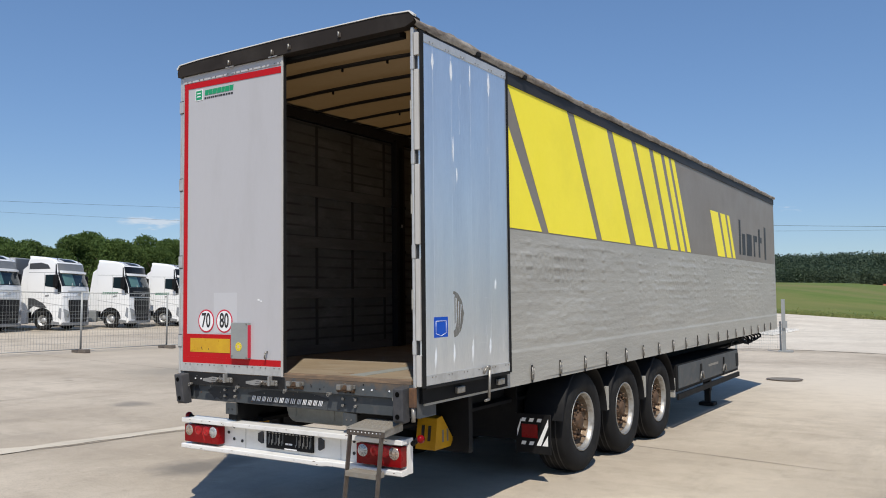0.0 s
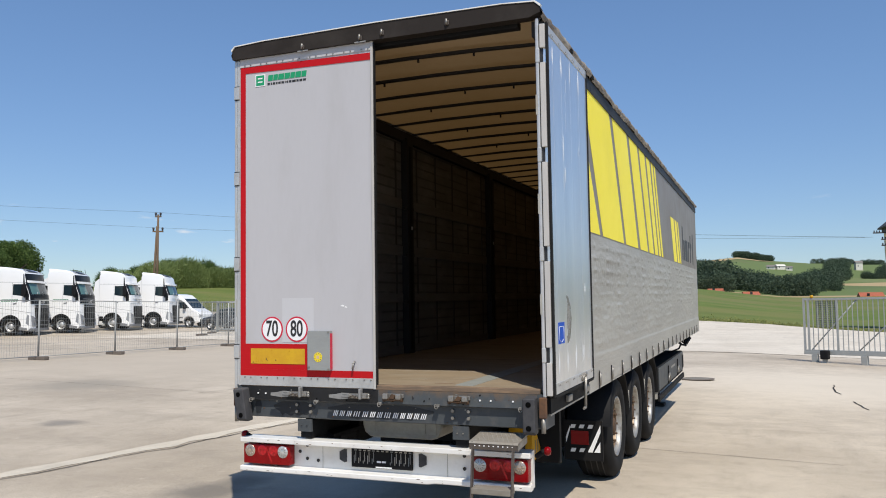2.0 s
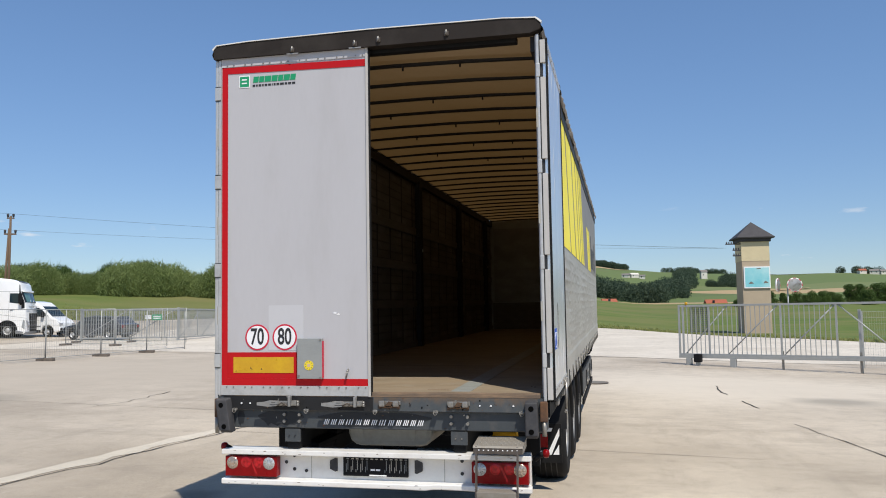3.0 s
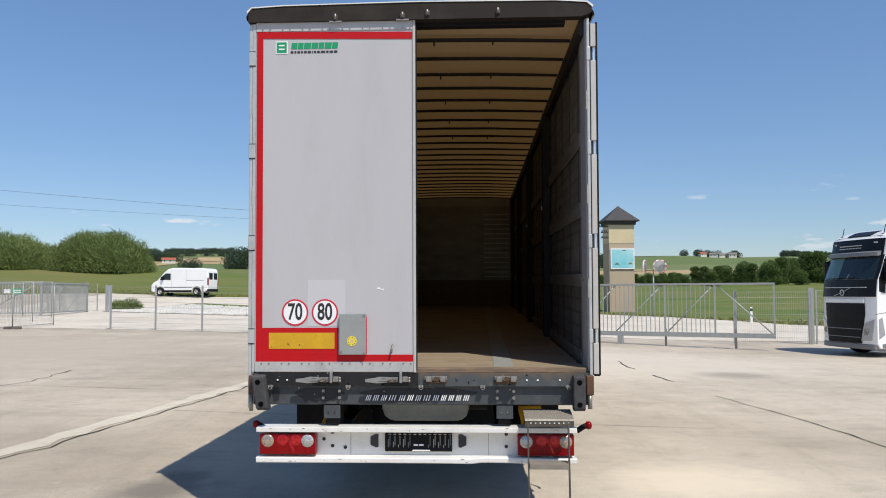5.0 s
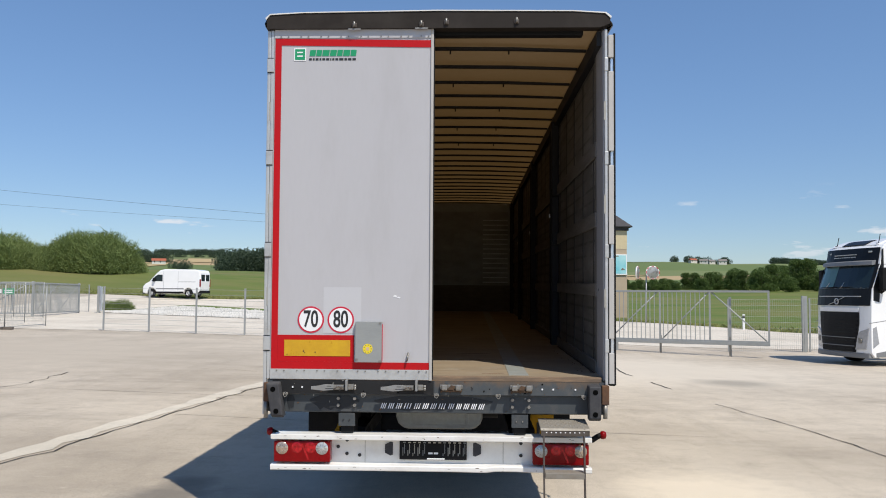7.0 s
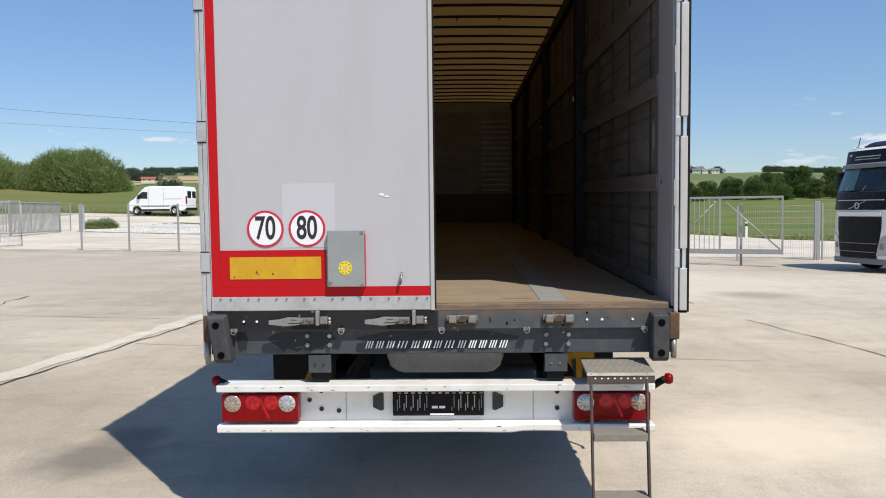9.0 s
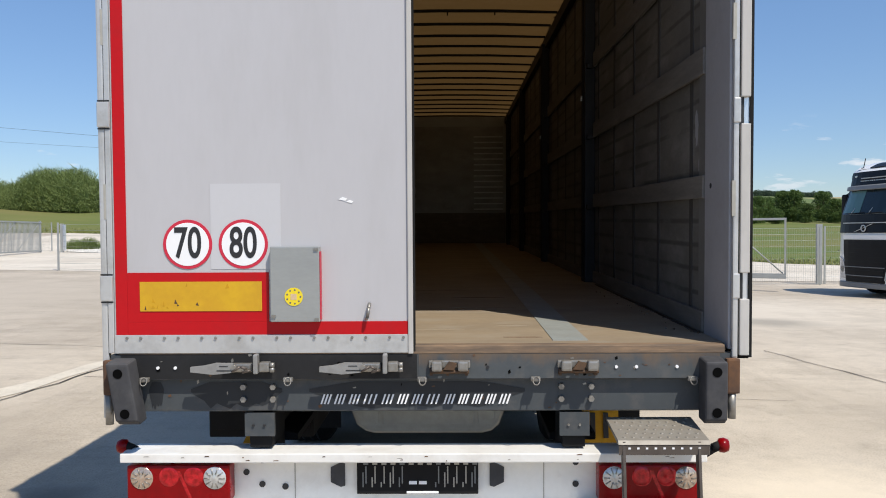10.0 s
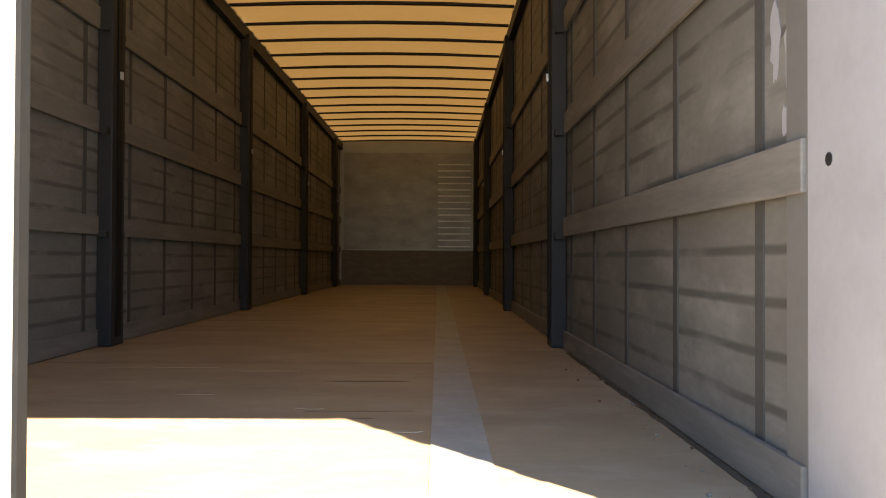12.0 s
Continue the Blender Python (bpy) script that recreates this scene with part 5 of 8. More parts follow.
# mudflap with white warning bars and a red reflector
mf = part("mud_flap", B(0.8, 1.175, 2.40, 2.42, 0.25, 0.63), "black", T, "black mud flap with white bars and red panel")
part("mud_flap", B(-1.17, -0.66, 2.40, 2.42, 0.24, 0.63), "black", T, "black mud flap")
for k in range(3):
    for z in (0.555, 0.33):
        x = 0.86 + k * 0.085
        part("mark", P([(x, z), (x + 0.045, z), (x + 0.06, z + 0.035), (x + 0.015, z + 0.035)], "y", 2.397, 2.3995), "sticker", mf)
part("mark", P([(1.03, 0.33), (1.075, 0.33), (1.155, 0.52), (1.155, 0.59)], "y", 2.3965, 2.3995), "sticker", mf)
part("mark", P([(1.09, 0.33), (1.15, 0.33), (1.15, 0.43)], "y", 2.3965, 2.3995), "sticker", mf)
part("mark", P([(0.82, 0.47), (0.82, 0.41), (0.86, 0.54), (0.86, 0.58)], "y", 2.3965, 2.3995), "sticker", mf)
part("mark", B(0.87, 1.04, 2.395, 2.3995, 0.4, 0.53), "lampred", mf)

# pallet box, side guard and landing legs
pbx = part("pallet_box", B(0.72, 1.2, 6.5, 10.2, 0.415, 0.79, bev=0.01), "chassis", T, "long dark pallet box under the floor")
part("lid", B(1.2005, 1.215, 6.55, 10.15, 0.46, 0.775, bev=0.005), "bar", pbx, "charcoal flap")
for y in (7.7, 9.1):
    cl = part("clasp", B(1.2155, 1.23, y - 0.03, y + 0.03, 0.44, 0.72), "black", pbx)
    part("clasp_grip", wire(bmesh.new(), [(1.232, y - 0.1, 0.5), (1.238, y - 0.04, 0.6), (1.238, y + 0.04, 0.6), (1.232, y + 0.1, 0.5)], 0.012, 6), "zinc", cl)
part("mark", B(1.2155, 1.217, 8.15, 8.75, 0.64, 0.675), "zinc", pbx)
part("end_cap", B(1.2155, 1.225, 9.98, 10.14, 0.5, 0.72), "black", pbx)
part("side_guard", B(1.19, 1.225, 6.5, 10.2, 0.31, 0.39, bev=0.006), "chassis", T, "dark side guard rail")
part("side_guard", B(-1.225, -1.19, 6.5, 10.2, 0.27, 0.36, bev=0.006), "chassis", T, "dark side guard rail")
for s in (1, -1):
    lz = down(9.65, 0.0)
    lg2 = part("landing_leg", B(s * 0.8 - 0.06, s * 0.8 + 0.06, 9.59, 9.71, lz + 0.25, 0.8, bev=0.006), "chassis", T, "dark landing leg")
    part("inner_tube", B(s * 0.8 - 0.045, s * 0.8 + 0.045, 9.605, 9.695, lz + 0.06, lz + 0.27), "chassis", lg2)
    part("foot", B(s * 0.8 - 0.13, s * 0.8 + 0.13, 9.53, 9.77, lz, lz + 0.06, bev=0.015), "chassis", lg2)
part("crank", wire(bmesh.new(), [(0.86, 9.65, 0.72), (1.2, 9.65, 0.86), (1.23, 9.65, 0.93), (1.23, 9.75, 0.95)], 0.014, 8), "chassis", T)
for k in range(5):
    yy = 10.9 + 0.28 * k
    part("hose", wire(bmesh.new(), [(0.95, yy, 1.0), (1.1, yy + 0.1, 0.86 - 0.03 * (k % 2)), (1.18, yy + 0.3, 0.82 + 0.02 * k), (1.14, yy + 0.5, 0.93), (0.98, yy + 0.6, 1.0)], 0.018, 7), "rubber", T)
part("hose", wire(bmesh.new(), [(0.9, 10.4, 0.98), (1.1, 10.5, 1.02), (1.2, 10.6, 1.0), (1.16, 10.65, 0.94)], 0.022, 8), "rubber", T)

# rear underrun bumper with lamps
def lower_flange():
    """The lower flange, pushed up a little where it was hit."""
    bm = bmesh.new()
    n = 40
    rings = []
    for i in range(n + 1):
        x = -1.205 + 2.343 * i / n
        up = 0.007 * smooth01(0.36, 0.46, x) * (1 - smooth01(0.46, 1.0, x)) - 0.003 * smooth01(0.1, 0.38, x) * (1 - smooth01(0.38, 0.45, x))
        rings.append([bm.verts.new((x, y, z + up)) for y, z in ((-0.016, 0.504), (-0.02, 0.51), (-0.02, 0.536), (-0.016, 0.542), (0.0495, 0.542), (0.0495, 0.504))])
    for r0, r1 in zip(rings, rings[1:]):
        for k in range(6):
            bm.faces.new((r0[k], r1[k], r1[(k + 1) % 6], r0[(k + 1) % 6]))
    bm.faces.new(rings[0])
    bm.faces.new(rings[-1][::-1])
    bmesh.ops.recalc_face_normals(bm, faces=bm.faces[:])
    return bm


bum = part("bumper", P([(0.05, 0.76), (0.05, 0.725), (0.075, 0.722), (0.075, 0.545), (0.05, 0.542), (0.05, 0.505), (0.075, 0.503), (0.14, 0.503), (0.14, 0.76)], "x", -1.185, 1.125), "white", T, "white steel underrun bumper")
part("bumper_flange", B(-1.205, 1.138, -0.02, 0.0495, 0.725, 0.762, bev=0.005), "white", bum)
part("bumper_flange", lower_flange(), "white", bum, "lower flange with a bent middle")
for s, x0, x1 in ((-1, -1.183, -0.768), (1, 0.712, 1.118)):
    lamp = part("rear_lamp", B(x0, x1, -0.005, 0.074, 0.56, 0.71, bev=0.008), "lampred", bum, "red rear lamp cluster")
    for x, mt in ((x0 + 0.06, "lampsilver" if s < 0 else "lampclear"), (x1 - 0.06, "lampclear" if s < 0 else "lampsilver")):
        rc = part("reflector", lathe(bmesh.new(), [(-0.0165, 0.0), (-0.012, 0.022), (-0.008, 0.044), (-0.0055, 0.046)], 20, "y", (x, 0, 0.66)), mt, lamp, smooth=True)
        for i in range(10):
            a = 2 * math.pi * i / 10
            part("facet", R((x + 0.018 * math.cos(a), -0.0145, 0.66 + 0.018 * math.sin(a)), (x + 0.042 * math.cos(a), -0.0095, 0.66 + 0.042 * math.sin(a)), 0.0022, 4), "zinc", rc)
    for dx in (0.17, 0.27):
        part("lens_ring", lathe(bmesh.new(), [(-0.0062, 0.0), (-0.0085, 0.02), (-0.009, 0.032), (-0.0055, 0.04)], 18, "y", (x0 + dx, 0, 0.665)), "lampdark", lamp, smooth=True)
    part("lens_rib", P([(x0 + 0.2, 0.69), (x0 + 0.215, 0.69), (x0 + 0.265, 0.575), (x0 + 0.25, 0.575)], "y", -0.0062, -0.0055), "lampdark", lamp)
rb2 = random.Random(31)
for k in range(34):
    top = k % 2
    x, z = rb2.uniform(-1.18, 1.1), rb2.uniform(0.727, 0.757) if top else rb2.uniform(0.508, 0.536)
    w, h = rb2.uniform(0.004, 0.03), rb2.uniform(0.002, 0.006)
    part("paint_chip", P([(x, z), (x + w, z + h * 0.2), (x + w * 0.8, z + h), (x + w * 0.2, z + h * 0.8)], "y", -0.0206, -0.0199), rb2.choice(("nut", "tank", "tank", "rust")), bum)
plate = part("plate_holder", B(-0.263, 0.232, 0.05, 0.0745, 0.575, 0.713, bev=0.004), "black", bum, "black number plate holder with no plate")
for k in range(13):
    x = -0.24 + 0.037 * k
    for dx, z0, z1 in ((0.0, 0.605, 0.665 - 0.02 * (k % 3)), (0.012, 0.62, 0.69), (0.004, 0.697, 0.705)):
        if not (5 <= k <= 7 and z0 < 0.64):
            part("mark", B(x + dx, x + dx + (0.005 if z0 < 0.69 else 0.02), 0.047, 0.0496, z0, z1), "tank" if k % 4 else "fairing_steel", plate)
for x0 in (-0.04, 0.0):
    part("mark", B(x0 - 0.01, x0 + 0.022, 0.046, 0.0496, 0.617, 0.63), "sticker", plate)
part("mark", B(-0.06, 0.07, 0.047, 0.0496, 0.579, 0.588), "sticker", plate)
for x in (-0.343, 0.308):
    o = part("slot", P([(x - 0.029, 0.62), (x + 0.012, 0.6), (x + 0.029, 0.605), (x + 0.029, 0.695), (x + 0.012, 0.7), (x - 0.029, 0.68)] if x < 0 else [(x - 0.029, 0.605), (x - 0.012, 0.6), (x + 0.029, 0.62), (x + 0.029, 0.68), (x - 0.012, 0.7), (x - 0.029, 0.695)], "y", 0.065, 0.0748), "bufferrub", bum)
for x, z in ((-0.655, 0.71), (-0.655, 0.61), (0.63, 0.61), (0.63, 0.7), (-0.72, 0.66), (-0.56, 0.60)):
    part("hole", R((x, 0.07, z), (x, 0.0748, z), 0.013, 10), "ink", bum)
for x in (-0.52, 0.5):
    part("seam", B(x - 0.002, x + 0.002, 0.073, 0.0748, 0.546, 0.722), "tank", bum)
for s in (1, -1):
    ml = part("marker_arm", wire(bmesh.new(), [(s * 1.15, 0.1, 0.72), (s * 1.19, 0.09, 0.75), (s * 1.22, 0.085, 0.765)], 0.02, 8), "rubber", T, "rubber arm with a small red lamp")
    part("bulb", lathe(bmesh.new(), [(-0.0, 0.012), (0.008, 0.028), (0.026, 0.031), (0.042, 0.025), (0.05, 0.0)], 14, "x", (0, 0, 0)), "lampred", ml, smooth=True).matrix_basis = pose(s * 1.21, 0.085, 0.765, 0, 0, 0 if s > 0 else 180)
for x in (-0.653, 0.62):
    br = part("bumper_bracket", B(x - 0.06, x + 0.06, 0.03, 0.05, 0.82, 0.914), "bar", T, "slate bumper bracket")
    part("stay", B(x - 0.045, x + 0.045, 0.051, 0.3, 0.77, 0.9), "chassis", br)
    part("stay", B(x - 0.045, x + 0.045, 0.145, 0.3, 0.56, 0.769), "chassis", br)
    for dx in (-0.025, 0.02):
        part("bolt", R((x + dx, 0.024, 0.865), (x + dx, 0.03, 0.865), 0.0055, 6), "ink" if x < 0 else "zinc", br)
# grey plastic tank behind the bumper
tk = P([(-0.33, 1.0), (0.36, 1.0), (0.355, 0.84), (0.335, 0.785), (0.3, 0.755), (0.26, 0.745), (-0.22, 0.745), (-0.26, 0.755), (-0.3, 0.785), (-0.32, 0.84)], "y", 0.34, 0.85)
bmesh.ops.bevel(tk, geom=[e for e in tk.edges if max(v.co.y for v in e.verts) < 0.35], offset=0.03, segments=3, profile=0.6, affect="EDGES", clamp_overlap=True)
tank = part("water_tank", tk, "tank", T, "grey rounded plastic tank")
for xa, xb in ((-0.27, -0.2), (-0.18, 0.22), (0.24, 0.31)):
    part("raised_panel", B(xa, xb, 0.333, 0.341, 0.79, 0.9, bev=0.003), "tank", tank)
# yellow wheel chocks
def chock(x0, x1, y0, slots=True, label="yellow plastic wheel chock"):
    ch = part("wheel_chock", P([(y0, 0.55), (y0 + 0.24, 0.55), (y0 + 0.28, 0.61), (y0 + 0.11, 0.815), (y0 + 0.04, 0.8)], "x", x0, x1), "chock", T, label)
    w = (x1 - x0) / 3
    for k in (1, 2) if slots else ():
        part("slot", P([(y0 + 0.004, 0.62), (y0 + 0.02, 0.74), (y0 + 0.03, 0.74), (y0 + 0.03, 0.62)], "x", x0 + w * k - 0.012, x0 + w * k + 0.012), "ink", ch)
        part("side_slot", B(x1 - 0.001, x1 + 0.001, y0 + 0.04 + 0.07 * k, y0 + 0.065 + 0.07 * k, 0.6, 0.7), "stain", ch)
    return ch


part("wheel_chock", P([(-0.815, 0.68), (-0.668, 0.68), (-0.668, 0.905), (-0.705, 0.905)], "y", 0.33, 0.5), "chock", T, "yellow plastic wheel chock")
part("chock_bracket", B(0.7, 1.1, 0.99, 1.05, 0.5, 1.04), "chassis", T)
chock(0.75, 0.94, 0.72)
# folding step: leaning flat rails, punched tread and rungs
lad = part("step_frame", P([(-0.29, 0.0), (-0.25, 0.0), (-0.13, 0.85), (-0.17, 0.85)], "x", 0.772, 0.782), "railsteel", T, "folding steel step ladder")
part("rail", P([(-0.29, 0.0), (-0.25, 0.0), (-0.13, 0.85), (-0.17, 0.85)], "x", 1.056, 1.066), "railsteel", lad)
tread = part("tread", P([(-0.175, 0.84), (-0.165, 0.854), (0.085, 0.882), (0.085, 0.87), (-0.16, 0.838)], "x", 0.755, 1.1), "tread", lad, "punched steel tread")
# dark lip colour stands for the shaded underside of the tread
part("tread_lip", B(0.757, 1.098, -0.172, -0.166, 0.8, 0.838), "railsteel", lad)
part("tread_side", P([(-0.17, 0.8), (-0.17, 0.842), (0.05, 0.862), (0.05, 0.82)], "x", 1.092, 1.1), "zinc", lad)
for i in range(9):
    # white spots painted for the bright flange showing through the punched holes
    part("hole", B(0.792 + 0.033 * i, 0.801 + 0.033 * i, -0.1735, -0.1721, 0.822, 0.829), "sticker", lad)
    for j in range(6):
        y = -0.135 + 0.04 * j
        z = 0.8545 + (y + 0.165) * 0.112
        x = 0.785 + 0.034 * i + 0.017 * (j % 2)
        part("dimple", R((x, y, z - 0.004), (x, y, z + 0.003), 0.009, 6, 0.006), "tread", tread)
for z, y in ((0.535, -0.205), (0.22, -0.25)):
    part("rung", B(0.783, 1.055, y - 0.02, y + 0.09, z - 0.022, z + 0.018, bev=0.004), "tread", lad)

# dirt swept into the joint between floor and side board
rdirt = random.Random(23)
edge_in, edge_out = [], []
for k in range(40):
    y = 0.34 + 2.6 * k / 39
    edge_in.append((1.203 - 0.012 * rdirt.random() ** 2, y))
    edge_out.append((1.2165, y))
part("dirt_line", P(edge_in + edge_out[::-1], "z", FLOOR - 0.001, FLOOR + 0.0025), "grime", T, "dark dirt along the floor joint")
for k in range(34):
    x, y, r = 1.2 - 0.14 * rdirt.random() ** 3, rdirt.uniform(0.3, 2.4), rdirt.uniform(0.002, 0.007)
    part("crumb", R((x, y, FLOOR), (x + r, y, FLOOR + r * 0.8), r, 6, r * 0.5), rdirt.choice(("sill", "stain", "nut")), T)
# grain marks and rubbed places on the sunlit floor
for k in range(16):
    x, y = rdirt.uniform(-1.1, 0.5), rdirt.uniform(0.15, 2.4)
    w, h = rdirt.uniform(0.05, 0.24), rdirt.uniform(0.004, 0.02)
    pts = [(x + w * math.cos(a) * rdirt.uniform(0.6, 1.0), y + h * math.sin(a) * rdirt.uniform(0.5, 1.0)) for a in [2 * math.pi * i / 12 for i in range(12)]]
    part("floor_scuff", P(pts, "z", FLOOR - 0.001, FLOOR + 0.0012), "ply_worn" if k % 3 else "sill", T)
for y in (2.52, 5.0, 7.5, 10.0):
    part("board_joint", B(-1.2, 0.54, y - 0.0015, y + 0.0015, FLOOR - 0.004, FLOOR + 0.0008), "grime", T)

# wear inside: spot on the post, torn film and scuffs
part("dent", disc(bmesh.new(), (0, 0), 0.012, -0.001, 0.001, 9), "ink", T).matrix_basis = pose(1.2255, 0.244, 1.83, 0, 0, 90)
rw = random.Random(13)
for y, z, w, h in ((0.42, 2.06, 0.05, 0.22), (0.5, 2.1, 0.03, 0.18), (0.37, 2.17, 0.025, 0.1), (0.46, 1.93, 0.02, 0.07)):
    pts = [(y + w * math.cos(a) * rw.uniform(0.45, 1.1), z + h * 0.5 * math.sin(a) * rw.uniform(0.7, 1.05)) for a in [2 * math.pi * i / 17 for i in range(17)]]
    part("torn_film", P(pts, "x", 1.2415, 1.243), "post", T)
for y, z, w in ((0.62, 1.262, 0.09), (0.8, 1.258, 0.06), (0.5, 1.25, 0.04)):
    pts = [(y + w * math.cos(a) * rw.uniform(0.6, 1.1), z + 0.011 * math.sin(a) * rw.uniform(0.4, 1.1)) for a in [2 * math.pi * i / 14 for i in range(14)]]
    part("scuff", P(pts, "x", 1.2213, 1.2218), "post", T)


# ---- trees, woods and grass ----
def leaf_cloud(name, blobs, per, leaf, material, seed, flat=0.75):
    """Many small leaf faces scattered through the outer shells of round clumps."""
    rg = np.random.default_rng(seed)
    pts = []
    for (cx, cy, cz, r) in blobs:
        k = max(6, int(per * r * r))
        d = rg.normal(size=(k, 3))
        d /= np.linalg.norm(d, axis=1)[:, None]
        rad = r * (0.62 + 0.5 * rg.random(k) ** 0.7)
        pts.append(np.column_stack((cx + d[:, 0] * rad, cy + d[:, 1] * rad, cz + d[:, 2] * rad * flat)))
    p = np.concatenate(pts)
    k = len(p)
    u = rg.normal(size=(k, 3))
    u /= np.linalg.norm(u, axis=1)[:, None]
    v = np.cross(u, rg.normal(size=(k, 3)))
    v /= np.linalg.norm(v, axis=1)[:, None]
    h = (leaf * (0.6 + 0.8 * rg.random(k)))[:, None]
    vs = np.stack((p - u * h - v * h * 0.5, p - u * h + v * h * 0.5, p + u * h), 1).reshape(-1, 3)
    fs = np.arange(3 * k).reshape(-1, 3)
    me = bpy.data.meshes.new(name)
    me.from_pydata(vs.tolist(), [], fs.tolist())
    me.materials.append(M[material])
    return me


def leaf_material(name, a, b, c):
    m = bpy.data.materials.new(name)
    m.use_nodes = True
    n, l = m.node_tree.nodes, m.node_tree.links
    bs = n["Principled BSDF"]
    g = n.new("ShaderNodeNewGeometry")
    r = n.new("ShaderNodeValToRGB")
    r.color_ramp.elements[0].color, r.color_ramp.elements[1].color = (*a, 1), (*b, 1)
    l.new(g.outputs["Random Per Island"], r.inputs[0])
    t = n.new("ShaderNodeTexNoise")
    t.inputs["Scale"].default_value = 0.25
    l.new(g.outputs["Position"], t.inputs["Vector"])
    x = n.new("ShaderNodeMix")
    x.data_type = "RGBA"
    mr = n.new("ShaderNodeMapRange")
    mr.inputs["From Min"].default_value, mr.inputs["From Max"].default_value, mr.inputs["To Max"].default_value = 0.4, 0.65, 0.7
    l.new(t.outputs["Fac"], mr.inputs["Value"])
    l.new(mr.outputs[0], x.inputs[0])
    l.new(r.outputs[0], x.inputs[6])
    x.inputs[7].default_value = (*c, 1)
    l.new(x.outputs[2], bs.inputs["Base Color"])
    bs.inputs["Roughness"].default_value = 0.7
    bs.inputs["Specular IOR Level"].default_value = 0.25
    tl, ad = n.new("ShaderNodeBsdfTranslucent"), n.new("ShaderNodeMixShader")
    l.new(x.outputs[2], tl.inputs["Color"])
    ad.inputs[0].default_value = 0.42
    l.new(bs.outputs[0], ad.inputs[1])
    l.new(tl.outputs[0], ad.inputs[2])
    l.new(ad.outputs[0], n["Material Output"].inputs["Surface"])
    return m


M["leaf"] = leaf_material("leaf_green", (0.06, 0.11, 0.028), (0.13, 0.19, 0.05), (0.08, 0.125, 0.035))
M["leaf_light"] = leaf_material("willow_green", (0.145, 0.205, 0.06), (0.29, 0.345, 0.13), (0.2, 0.255, 0.09))
# far woods: bluish distance haze is mixed into the leaf colour
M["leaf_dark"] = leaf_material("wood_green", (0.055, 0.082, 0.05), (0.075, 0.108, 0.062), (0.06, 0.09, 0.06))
M["bark"] = mat("bark", (0.1, 0.075, 0.05), 0.9, amount=0.6, scale=6, bump=0.01)
M["grass"] = leaf_material("tall_grass", (0.2, 0.25, 0.07), (0.36, 0.33, 0.13), (0.25, 0.27, 0.09))


def tree(name, h, w, seed, material, label, low=0.25, blobs=16, dense=1.0, size=1.0):
    rg = random.Random(seed)
    tr = thing(name, pose(0, 0, 0), label, name.replace("_", " "))
    bm = rod(bmesh.new(), (0, 0, -0.4), (0.1, 0, h * 0.55), 0.035 * h, 8, 0.015 * h)
    for k in range(5):
        a = rg.uniform(0, 6.28)
        z = h * rg.uniform(0.25, 0.5)
        rod(bm, (0.05, 0, z), (math.cos(a) * w * 0.32, math.sin(a) * w * 0.32, z + h * 0.25), 0.014 * h, 6, 0.005 * h)
    part("trunk", bm, "bark", tr)
    bl = []
    for k in range(blobs):
        t = rg.random()
        z = h * (low + (0.97 - low) * t)
        spread = w * 0.5 * (0.95 - 0.75 * max(0, t - 0.3)) * (0.75 + 0.25 * min(1, t * 4))
        a, q = rg.uniform(0, 6.28), rg.random() ** 0.6
        r = w * rg.uniform(0.13, 0.24)
        bl.append((math.cos(a) * (spread - r * 0.7) * q, math.sin(a) * (spread - r * 0.7) * q, min(z, h - r * 0.6), r))
    cr = new("crown", leaf_cloud("crown", bl, dense * 2600 / (blobs * (w * 0.185) ** 2), size * (0.04 * h ** 0.5 * (w / 4) ** 0.5 + 0.09), material, seed, 0.75))
    cr.parent = tr
    return tr


